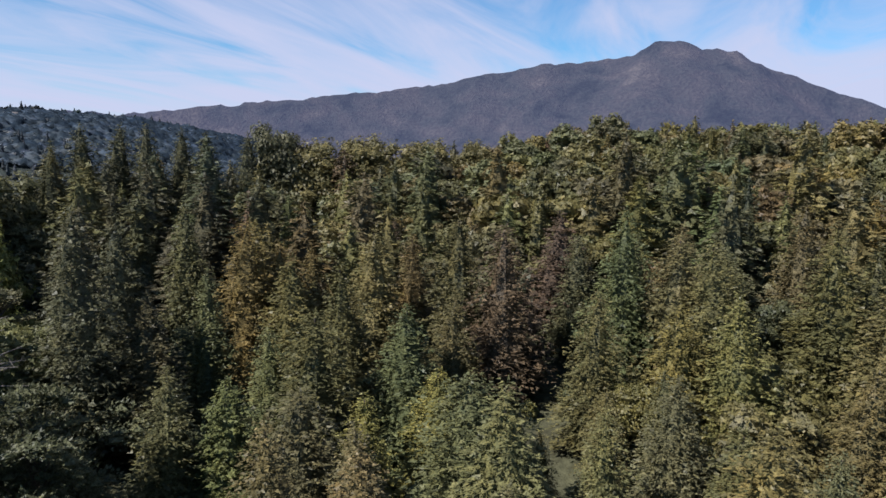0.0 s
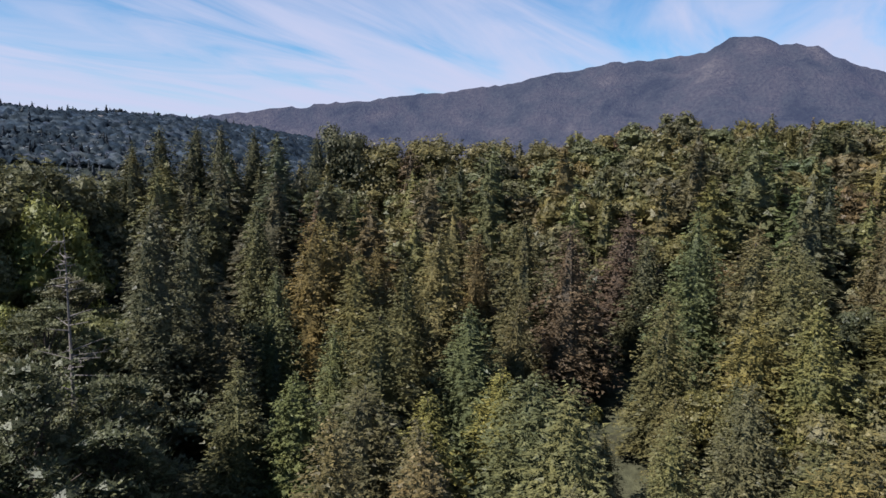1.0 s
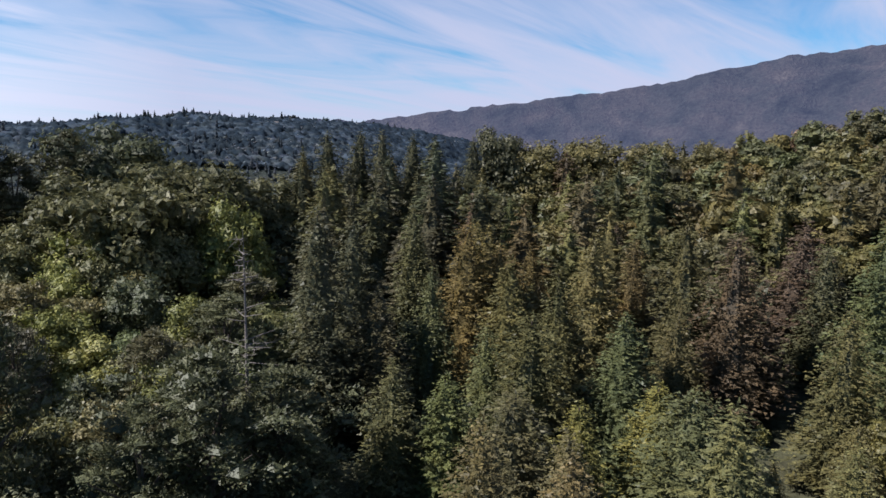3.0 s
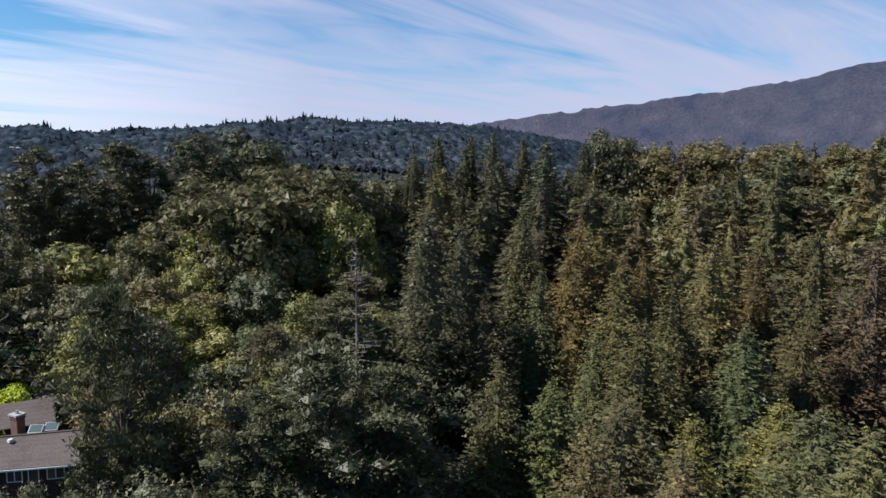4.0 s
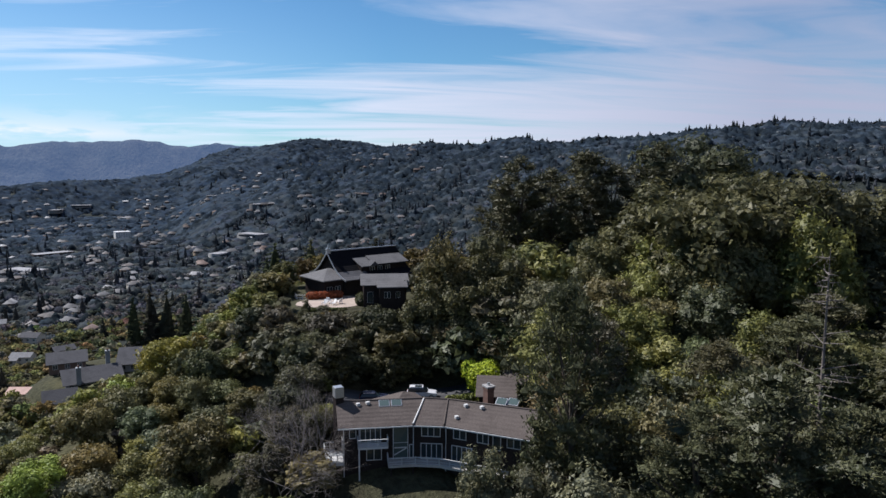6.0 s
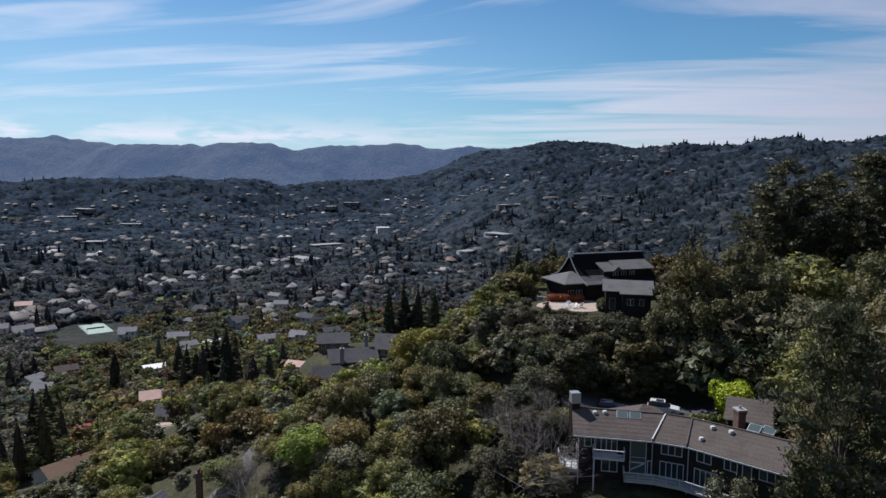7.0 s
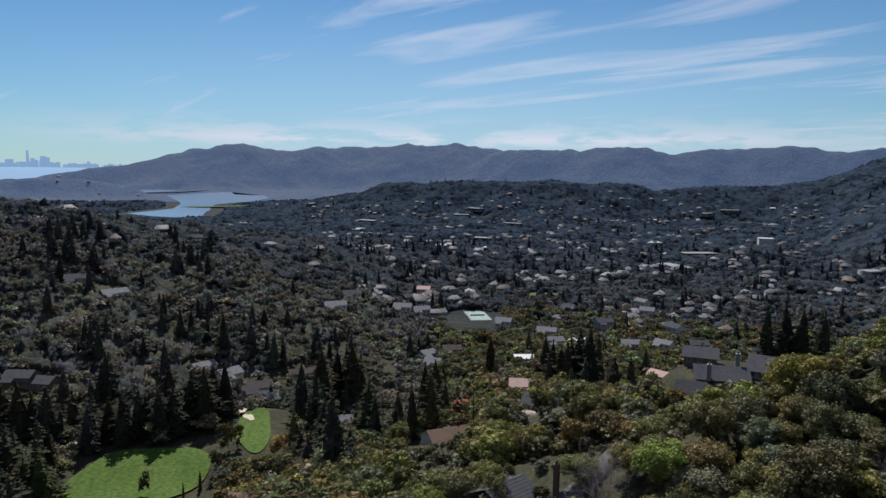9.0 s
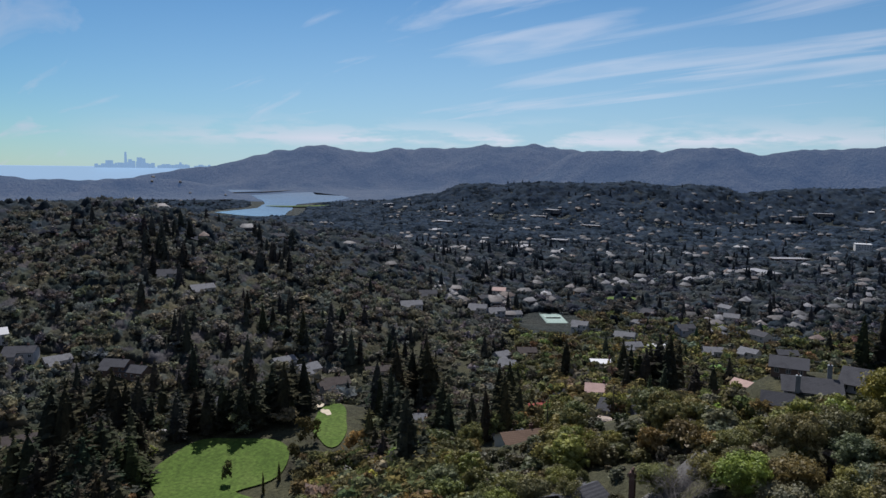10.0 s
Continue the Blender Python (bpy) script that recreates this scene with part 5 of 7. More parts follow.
def glass_material(name, colour=(0.02, 0.03, 0.035)):
    m = bpy.data.materials.new(name)
    m.use_nodes = True
    b = m.node_tree.nodes["Principled BSDF"]
    b.inputs["Base Color"].default_value = (*colour, 1)
    b.inputs["Roughness"].default_value = 0.04
    b.inputs["Specular IOR Level"].default_value = 0.6
    return m


GLASS = glass_material("dark_window_glass")
SKYLIGHT = glass_material("green_skylight_glass", (0.06, 0.085, 0.08))


class Face:
    """A wall's plane: u along it, v up, w out of it."""

    def __init__(self, a, b):
        self.a = Vector((a[0], a[1], 0))
        d = Vector((b[0] - a[0], b[1] - a[1], 0))
        self.len = d.length
        self.u = d.normalized()
        self.n = Vector((self.u.y, -self.u.x, 0))

    def p(self, u, v, w=0.0):
        return self.a + self.u * u + self.n * w + Vector((0, 0, v))

    def bar(self, bm, u0, u1, v0, v1, w0, w1):
        return solid(bm, [self.p(u0, v0, w0), self.p(u1, v0, w0), self.p(u1, v0, w1), self.p(u0, v0, w1)], [self.p(u0, v1, w0), self.p(u1, v1, w0), self.p(u1, v1, w1), self.p(u0, v1, w1)])


def window(face, u0, u1, v0, v1, parent, bars=1, cross=0, name="window", glass=None, t=0.09):
    """A window: a white frame with mullions, and a pane set behind it for each light."""
    bm = bmesh.new()
    face.bar(bm, u0 - t, u1 + t, v0 - t, v0, 0.0, 0.07)
    face.bar(bm, u0 - t, u1 + t, v1, v1 + t, 0.0, 0.07)
    face.bar(bm, u0 - t, u0, v0, v1, 0.0, 0.07)
    face.bar(bm, u1, u1 + t, v0, v1, 0.0, 0.07)
    step = (u1 - u0) / (bars + 1)
    for i in range(bars):
        u = u0 + step * (i + 1)
        face.bar(bm, u - 0.045, u + 0.045, v0, v1, 0.01, 0.06)
    for i in range(cross):
        v = v0 + (v1 - v0) * (i + 1) / (cross + 1)
        face.bar(bm, u0, u1, v - 0.03, v + 0.03, 0.015, 0.055)
    fr = part(name, bm, TRIM, parent, "white-framed window" if name == "window" else "white-framed glazed door")
    for i in range(bars + 1):
        pb = bmesh.new()
        face.bar(pb, u0 + step * i + 0.02, u0 + step * (i + 1) - 0.02, v0, v1, -0.02, 0.03)
        part("pane", pb, glass or GLASS, fr)
    return fr


def railing(pts, height, parent, label="white deck railing", spacing=1.4):
    """A rail with posts along a line of points."""
    top = bmesh.new()
    for a, b in zip(pts, pts[1:]):
        f = Face(a, b)
        z = a[2]
        f.bar(top, 0, f.len, z + height - 0.09, z + height, -0.06, 0.06)
        f.bar(top, 0, f.len, z + 0.10, z + 0.17, -0.03, 0.03)
        f.bar(top, 0, f.len, z + height * 0.45, z + height * 0.45 + 0.05, -0.02, 0.02)
    rail = part("railing", top, TRIM, parent, label)
    for a, b in zip(pts, pts[1:]):
        f = Face(a, b)
        k = max(1, round(f.len / spacing))
        for i in range(k + 1):
            bm = bmesh.new()
            u = f.len * i / k
            f.bar(bm, u - 0.05, u + 0.05, a[2] - 0.02, a[2] + height + 0.03, -0.05, 0.05)
            part("post", bm, TRIM, rail)
    return rail


def chimney(x, y, z0, z1, w, d, parent, flues=1, mat=None, cap=None):
    bm = block(x - w / 2, x + w / 2, y - d / 2, y + d / 2, z0, z1)
    block(x - w / 2 - 0.08, x + w / 2 + 0.08, y - d / 2 - 0.08, y + d / 2 + 0.08, z1 - 0.35, z1 - 0.1, bm)
    c = part("chimney", bm, mat or BRICK, parent, "brick chimney stack")
    for i in range(flues):
        fx = x + (i - (flues - 1) / 2) * w / max(1, flues)
        fb = bmesh.new()
        bmesh.ops.create_cone(fb, cap_ends=True, segments=10, radius1=0.22, radius2=0.18, depth=0.6, matrix=Matrix.Translation((fx, y, z1 + 0.28)))
        part("flue", fb, cap or BRICK, c)
    return c


# ---- the long brown house ----
E0 = -32.4  # eaves against the eye
BASE = polar(63.5, 92, -42.0)
brown = thing("house", "long dark-brown shingled house with taupe roof and white windows", "house", Matrix.Translation(BASE))


def loc(az, r, z=0.0):
    p = polar(az - 0.4, r, z) - BASE
    return (p.x, p.y, p.z)


FRONT = [loc(70.9, 86.0), loc(65.0, 86.6), loc(62.3, 86.2), loc(54.9, 82.5)]
DEPTH = [loc(71.2, 93.4), loc(63.3, 94.2), loc(61.9, 93.8), loc(54.0, 91.0)]
ZE, ZR, ZG = E0 + 42.0, E0 + 43.9, 0.5


def lerp(a, b, t):
    return tuple(a[i] + (b[i] - a[i]) * t for i in range(3))


RIDGE = [lerp(a, b, 0.5) for a, b in zip(FRONT, DEPTH)]
faces = []
for i in range(3):
    f = Face(FRONT[i], FRONT[i + 1])
    faces.append(f)
    low = -2.0
    bm = bmesh.new()
    a, b, c, d = FRONT[i], FRONT[i + 1], DEPTH[i + 1], DEPTH[i]
    loop = [Vector((p[0], p[1], 0)) for p in (a, b, c, d)]
    solid(bm, [p + Vector((0, 0, low)) for p in loop], [p + Vector((0, 0, ZE)) for p in loop])
    part("wall", bm, SIDING, brown)
    out = f.n * 0.6
    fa, fb = Vector((a[0], a[1], ZE - 0.12)) + out, Vector((b[0], b[1], ZE - 0.12)) + out
    ra, rb = Vector((RIDGE[i][0], RIDGE[i][1], ZR)), Vector((RIDGE[i + 1][0], RIDGE[i + 1][1], ZR))
    ba, bb = Vector((d[0], d[1], ZE - 0.12)) - out, Vector((c[0], c[1], ZE - 0.12)) - out
    ext = -f.u * 0.7 if i == 0 else Vector()
    part("roof", plate(fa + ext, fb, rb, ra + ext, 0.22), ROOF_TAUPE, brown, "weathered taupe shingle roof slope")
    part("roof", plate(ra + ext, rb, bb, ba + ext, 0.22), ROOF_TAUPE, brown, "weathered taupe shingle roof slope")
    bm = bmesh.new()
    f.bar(bm, -0.7 if i == 0 else 0, f.len, ZE - 0.36, ZE - 0.2, 0.6, 0.72)
    part("gutter", bm, TRIM, brown, "white gutter under the eaves")
    cap = tubes("ridge_cap", [(ra + ext + Vector((0, 0, 0.02)), rb + Vector((0, 0, 0.02)), 0.12, 0.12)], ROOF_TAUPE)
    o = new("ridge_cap", cap)
    o.parent = brown
for i in (1, 2):
    seg = tubes("hip_cap", [(Vector((*FRONT[i][:2], ZE)) + faces[i].n * 0.55, Vector((*RIDGE[i][:2], ZR + 0.03)), 0.11, 0.11)], TRIM if i == 1 else ROOF_TAUPE)
    o = new("hip_cap", seg)
    o.parent = brown
# gable ends
for i, s in ((0, -1),):
    a, b, r = FRONT[i], DEPTH[i], RIDGE[i]
    bm = bmesh.new()
    vv = [Vector((a[0], a[1], ZE - 0.05)), Vector((b[0], b[1], ZE - 0.05)), Vector((r[0], r[1], ZR - 0.15))]
    sh = faces[i].u * 0.2
    solid(bm, vv, [v + sh for v in vv])
    part("gable", bm, SIDING, brown)
L0, L1, L2 = faces[0].len, faces[1].len, faces[2].len
up0, up1, dn0, dn1 = ZE - 1.75, ZE - 0.45, ZE - 4.75, ZE - 2.8
window(faces[0], 0.09 * L0, 0.17 * L0, ZE - 1.7, ZE - 0.5, brown, 0, 0)
window(faces[0], 0.24 * L0, 0.52 * L0, ZE - 2.3, ZE - 0.5, brown, 3, 0, "glazed_door")
window(faces[0], 0.71 * L0, 0.91 * L0, ZE - 4.9, ZE - 0.35, brown, 0, 1, "window", SKYLIGHT)
window(faces[0], 0.33 * L0, 0.53 * L0, ZE - 4.7, ZE - 3.3, brown, 1, 0)
window(faces[0], 0.945 * L0, 0.985 * L0, dn0, dn1 - 0.2, brown, 0, 0, "glazed_door")
bm = bmesh.new()
faces[0].bar(bm, 0.72 * L0, 0.90 * L0, ZE - 3.35, ZE - 3.2, 0.02, 0.09)
brace = faces[0]
solid(bm, [brace.p(0.72 * L0, ZE - 4.3, 0.03), brace.p(0.72 * L0, ZE - 4.15, 0.03), brace.p(0.72 * L0, ZE - 4.15, 0.10), brace.p(0.72 * L0, ZE - 4.3, 0.10)], [brace.p(0.90 * L0, ZE - 3.4, 0.03), brace.p(0.90 * L0, ZE - 3.25, 0.03), brace.p(0.90 * L0, ZE - 3.25, 0.10), brace.p(0.90 * L0, ZE - 3.4, 0.10)])
part("stair_brace", bm, TRIM, brown, "white diagonal stair rail behind the tall window")
window(faces[1], 0.26 * L1, 0.82 * L1, up0, up1, brown, 2, 0)
window(faces[1], 0.24 * L1, 0.88 * L1, dn0, dn1, brown, 3, 0, "glazed_door")
window(faces[2], 0.10 * L2, 0.24 * L2, up0, up1, brown, 1, 0)
window(faces[2], 0.08 * L2, 0.31 * L2, dn0, dn1, brown, 3, 0, "glazed_door")
window(faces[2], 0.38 * L2, 0.50 * L2, up0, up1, brown, 1, 0)
window(faces[2], 0.56 * L2, 0.64 * L2, up0 - 0.6, up1, brown, 0, 0)
window(faces[2], 0.72 * L2, 0.86 * L2, up0, up1, brown, 1, 0)
# downpipes
for f, u in ((faces[0], 0.03), (faces[0], 0.22), (faces[0], L0 - 0.05), (faces[2], 0.08)):
    u = u * L0 if u == 0.22 else u
    seg = tubes("downpipe", [(f.p(u, -1.5, 0.10), f.p(u, ZE - 0.3, 0.10), 0.06, 0.06)], TRIM)
    o = new("downpipe", seg)
    o.parent = brown
# main deck, bent with the front
ZD = ZE - 4.85
f0, f1, f2 = faces
deck_line = [f0.p(0.62 * L0, 0, 1.9), f0.p(L0, 0, 1.9), f2.p(0.0, 0, 2.0), f2.p(0.75 * L2, 0, 2.0)]
deck_in = [f0.p(0.62 * L0, 0, 0.02), f0.p(L0, 0, 0.02), f2.p(0.0, 0, 0.02), f2.p(0.75 * L2, 0, 0.02)]
deck = None
for i in range(3):
    bm = bmesh.new()
    q = [deck_line[i], deck_line[i + 1], deck_in[i + 1], deck_in[i]]
    solid(bm, [p + Vector((0, 0, ZD - 0.3)) for p in q], [p + Vector((0, 0, ZD)) for p in q])
    d = part("deck", bm, DECKING, brown, "grey wooden deck along the front")
    deck = deck or d
start = deck_in[0]
railing([tuple(p + Vector((0, 0, ZD))) for p in [start] + deck_line], 1.0, brown)
for f, u in ((f0, 0.66 * L0), (f0, L0 * 0.97), (f2, 0.35 * L2), (f2, 0.7 * L2)):
    bm = bmesh.new()
    f.bar(bm, u - 0.09, u + 0.09, -3.0, ZD - 0.2, 1.6, 1.78)
    part("deck_post", bm, SIDING, brown)
# upper balcony
zb = ZE - 2.45
q = [f0.p(0.20 * L0, 0, 0.02), f0.p(0.20 * L0, 0, 1.5), f0.p(0.62 * L0, 0, 1.5), f0.p(0.62 * L0, 0, 0.02)]
bm = bmesh.new()
solid(bm, [p + Vector((0, 0, zb - 0.28)) for p in q], [p + Vector((0, 0, zb)) for p in q])
part("balcony", bm, TRIM, brown, "white balcony floor with deep fascia")
railing([tuple(p + Vector((0, 0, zb))) for p in q], 1.0, brown, "white balcony railing")
bm = bmesh.new()
f0.bar(bm, 0.205 * L0, 0.225 * L0, -2.0, zb - 0.28, 1.3, 1.48)
part("balcony_post", bm, TRIM, brown)
# side porch at the chimney end
side = Face(DEPTH[0], FRONT[0])
zp = ZE - 4.7
q = [side.p(side.len * 0.45, 0, 0.02), side.p(side.len * 0.45, 0, 2.3), side.p(side.len + 0.2, 0, 2.3), side.p(side.len + 0.2, 0, 0.02)]
bm = bmesh.new()
solid(bm, [p + Vector((0, 0, zp - 0.5)) for p in q], [p + Vector((0, 0, zp)) for p in q])
part("porch", bm, TRIM, brown, "small white side porch")
railing([tuple(p + Vector((0, 0, zp))) for p in q], 1.0, brown, "white porch railing", 0.8)
window(side, side.len * 0.62, side.len * 0.80, zp, zp + 2.1, brown, 0, 0, "glazed_door")
for k in (0.5, 0.98):
    bm = bmesh.new()
    side.bar(bm, side.len * k - 0.08, side.len * k + 0.08, -4.0, zp - 0.4, 2.0, 2.16)
    part("porch_post", bm, TRIM, brown)
# chimney with a metal shroud at the gable
c = side.p(side.len * 0.48, 0, 0.35)
ch = part("chimney", block(c.x - 0.55, c.x + 0.55, c.y - 0.55, c.y + 0.55, -3, ZR + 0.6), SIDING, brown, "dark-clad chimney")
part("shroud", block(c.x - 0.6, c.x + 0.6, c.y - 0.6, c.y + 0.6, ZR + 0.6, ZR + 2.0, bevel=0.05), STEEL, ch, "grey metal chimney shroud")
# skylights and vents lie on the front slope


def on_slope(f, ridge_d, u, k, lift=0.08):
    """A point on the front roof slope, k from eaves (0) to ridge (1)."""
    return f.p(u, ZE - 0.12 + (ZR - ZE + 0.12) * k + lift, 0.6 - (ridge_d + 0.6) * k)


for u0, u1 in ((0.52, 0.68), (0.70, 0.86)):
    q = [on_slope(f0, 3.75, u0 * L0, 0.70), on_slope(f0, 3.75, u1 * L0, 0.70), on_slope(f0, 3.75, u1 * L0, 0.95), on_slope(f0, 3.75, u0 * L0, 0.95)]
    fr = part("skylight", plate(*[p + Vector((0, 0, 0.05)) for p in q], 0.16), STEEL, brown, "green-tinted roof skylight")
    mid = sum(q, Vector()) / 4
    part("pane", plate(*[mid + (p - mid) * 0.86 + Vector((0, 0, 0.075)) for p in q], 0.02), SKYLIGHT, fr)
for f, u, k in ((f0, 0.22 * L0, 0.82), (f0, 0.36 * L0, 0.86), (f2, 0.14 * L2, 0.82), (f2, 0.33 * L2, 0.84), (f2, 0.10 * L2, 0.35)):
    p = on_slope(f, 3.75, u, k, 0.0)
    part("roof_vent", block(p.x - 0.25, p.x + 0.25, p.y - 0.25, p.y + 0.25, p.z - 0.1, p.z + 0.28, bevel=0.04), TRIM, brown, "small white roof vent")


def pyramid_wing(cx, cy, half, z0, z1, apex, parent):
    part("wall", block(cx - half, cx + half, cy - half, cy + half, z0, z1), SIDING, parent)
    o = half + 0.5
    for (ax, ay), (bx, by) in (((-o, -o), (o, -o)), ((o, -o), (o, o)), ((o, o), (-o, o)), ((-o, o), (-o, -o))):
        bm = bmesh.new()
        a, b, t = Vector((cx + ax, cy + ay, z1 - 0.1)), Vector((cx + bx, cy + by, z1 - 0.1)), Vector((cx, cy, apex))
        dn = Vector((0, 0, -0.2))
        solid(bm, [a + dn, b + dn, t + dn], [a, b, t])
        part("roof", bm, ROOF_TAUPE, parent, "hipped taupe shingle roof slope")


p = loc(65.9, 96.0)
pyramid_wing(p[0], p[1], 3.2, 3.0, ZE - 0.7, ZE + 1.0, brown)
p = loc(56.2, 97.5)
rear = Face(loc(58.6, 96.5), loc(55.5, 96.5))


def gable_wing(parent, a, b, depth, z0, ze, zr, wall, roof, over=0.5):
    """A gabled block: ridge parallel to the front from a to b."""
    f = Face(a, b)
    bm = bmesh.new()
    prof = [(0.0, z0), (0.0, ze), (-depth / 2, zr), (-depth, ze), (-depth, z0)]
    solid(bm, [f.p(0, v, w) for w, v in prof], [f.p(f.len, v, w) for w, v in prof])
    part("wall", bm, wall, parent)
    k = (zr - ze) / (depth / 2)
    up = 0.16
    for s in (0, 1):
        w0 = over if s == 0 else -depth - over
        q = [f.p(-over, ze - k * over + up, w0), f.p(f.len + over, ze - k * over + up, w0), f.p(f.len + over, zr + up, -depth / 2), f.p(-over, zr + up, -depth / 2)]
        part("roof", plate(*q, 0.15), roof, parent)
    return f


back = gable_wing(brown, loc(59.5, 96.6), loc(56.6, 96.6), 8.0, 2.0, ZE + 0.3, ZE + 1.9, SIDING, ROOF_TAUPE)
back2 = gable_wing(brown, loc(57.4, 105.0), loc(53.8, 104.5), 7.0, 2.0, ZE - 0.2, ZE + 1.4, SIDING, ROOF_TAUPE)
p = loc(58.7, 93.5)
chimney(p[0], p[1], 3.0, ZR + 0.7, 1.2, 1.0, brown, 1, BRICK, STEEL)
p2 = part("chimney_cap", block(p[0] - 0.75, p[0] + 0.75, p[1] - 0.65, p[1] + 0.65, ZR + 0.7, ZR + 0.9), CONCRETE, brown, "pale concrete chimney cap")
for az in (57.6, 56.6):
    p = Vector(loc(az, 91.2, -42.0))
    u = f2.u * 0.75
    w = -f2.n * 0.6
    z = ZE + 1.35
    q = [p - u - w + Vector((0, 0, z - 0.25)), p + u - w + Vector((0, 0, z - 0.25)), p + u + w + Vector((0, 0, z + 0.32)), p - u + w + Vector((0, 0, z + 0.32))]
    fr = part("skylight", plate(*q, 0.3), STEEL, brown, "green-tinted roof skylight")
    mid = sum(q, Vector()) / 4
    part("pane", plate(*[mid + (c - mid) * 0.86 + Vector((0, 0, 0.03)) for c in q], 0.02), SKYLIGHT, fr)

# ---- drive, cars, hedges ----


def ribbon(name, label, pts, width, mat, lift=0.12, category="road"):
    """A paved strip laid over the ground along bearings and distances."""
    line = [polar(*p) for p in pts]
    dense = []
    for a, b in zip(line, line[1:]):
        k = max(2, int((b - a).length / 2.5))
        dense += [a.lerp(b, i / k) for i in range(k)]
    dense.append(line[-1])
    v, f = [], []
    for i, p in enumerate(dense):
        d = (dense[min(i + 1, len(dense) - 1)] - dense[max(i - 1, 0)])
        s = Vector((-d.y, d.x, 0)).normalized() * width / 2
        zs = max(ground(p.x + s.x, p.y + s.y), ground(p.x - s.x, p.y - s.y), ground(p.x, p.y)) + lift
        for q in (p + s, p - s):
            v.append((q.x, q.y, zs))
        for q in (p - s, p + s):
            v.append((q.x, q.y, zs - 0.6))
        if i:
            o = 4 * i
            for j in range(4):
                f.append((o - 4 + j, o - 4 + (j + 1) % 4, o + (j + 1) % 4, o + j))
    ob = new(name, mesh_from(name, np.array(v), np.array(f), mat))
    return tagged(ob, label, category, kind="structure")


ribbon("driveway", "asphalt drive behind the brown house", [(72, 104), (68, 105), (64, 107), (60, 109), (57, 112)], 6.5, ASPHALT)


def wheel(x, y, r, parent):
    bm = bmesh.new()
    bmesh.ops.create_cone(bm, cap_ends=True, segments=18, radius1=r, radius2=r, depth=0.22, matrix=Matrix.Translation((x, y, r)) @ Matrix.Rotation(math.pi / 2, 4, "X"))
    bmesh.ops.bevel(bm, geom=[e for e in bm.edges if e.calc_face_angle(0) > 1], offset=0.04, segments=1, affect="EDGES")
    w = part("wheel", bm, TYRE, parent)
    bm = bmesh.new()
    bmesh.ops.create_cone(bm, cap_ends=True, segments=14, radius1=r * 0.62, radius2=r * 0.55, depth=0.05, matrix=Matrix.Translation((x, y + (0.12 if y > 0 else -0.12), r)) @ Matrix.Rotation(math.pi / 2, 4, "X"))
    part("rim", bm, STEEL, w)


def car(label, m, paint, length=4.6, width=1.85, height=1.65, glass_roof=True):
    """A parked car: body, cabin, windows, lamps and wheels."""
    c = thing("car", label, "car", m, "parked cars")
    L, W, H = length / 2, width / 2, height
    prof = [(-L, 0.45), (-L * 0.99, 0.85), (-L * 0.93, 0.98), (L * 0.40, 1.00), (L * 0.92, 0.84), (L, 0.62), (L * 0.98, 0.32), (-L * 0.97, 0.30)]
    bm = bmesh.new()
    solid(bm, [(x, -W, z) for x, z in prof], [(x, W, z) for x, z in prof])
    bmesh.ops.bevel(bm, geom=bm.edges[:], offset=0.07, segments=2, affect="EDGES")
    part("body", bm, paint, c)
    bm = bmesh.new()
    lo = [(-L * 0.93, -W * 0.93), (L * 0.42, -W * 0.93), (L * 0.42, W * 0.93), (-L * 0.93, W * 0.93)]
    hi = [(-L * 0.78, -W * 0.72), (L * 0.08, -W * 0.72), (L * 0.08, W * 0.72), (-L * 0.78, W * 0.72)]
    solid(bm, [(x, y, 0.97) for x, y in lo], [(x, y, H - 0.06) for x, y in hi])
    cab = part("windows", bm, GLASS, c, "dark car windows")
    bm = block(-L * 0.80, L * 0.10, -W * 0.75, W * 0.75, H - 0.08, H, bevel=0.03)
    part("roof", bm, paint, c)
    if glass_roof:
        part("sunroof", block(-L * 0.45, L * 0.0, -W * 0.5, W * 0.5, H, H + 0.015), GLASS, c, "dark glass sunroof")
    for s in (-1, 1):
        part("roof_rail", block(-L * 0.75, L * 0.05, s * W * 0.68 - 0.03, s * W * 0.68 + 0.03, H + 0.01, H + 0.07), STEEL, c)
        part("headlight", block(L * 0.90, L * 0.985, s * W * 0.7 - 0.17, s * W * 0.7 + 0.17, 0.66, 0.78), STEEL, c, "clear headlight")
        part("tail_light", block(-L * 1.0, -L * 0.97, s * W * 0.75 - 0.12, s * W * 0.75 + 0.12, 0.78, 0.93), material("red_lamp", (0.4, 0.02, 0.02), 0.3), c, "red tail light")
        part("mirror", block(L * 0.34, L * 0.40, s * (W + 0.08) - 0.09, s * (W + 0.08) + 0.09, 0.98, 1.12, bevel=0.02), paint, c)
        for x in (-L * 0.62, L * 0.62):
            wheel(x, s * (W - 0.10), 0.34, c)
    return c


def paint(name, colour):
    m = material(name, colour, 0.25, vary=0.05, spec=0.5)
    m.node_tree.nodes["Principled BSDF"].inputs["Coat Weight"].default_value = 0.6
    return m


def standing(az, r, turn, lift=0.13):
    p = polar(az, r)
    return Matrix.Translation((p.x, p.y, ground(p.x, p.y) + lift)) @ Matrix.Rotation(radians(turn), 4, "Z")


car("silver sport utility car with roof rails parked on the drive", standing(63.9, 106.5, 62), paint("silver_paint", (0.55, 0.56, 0.58)), 4.8, 1.9, 1.72)
car("dark blue saloon parked on the drive", standing(67.9, 104.5, 66), paint("navy_paint", (0.02, 0.025, 0.05)), 4.5, 1.8, 1.42, False)

# louvred metal vent box behind the roof
p = polar(61.0, 100.5)
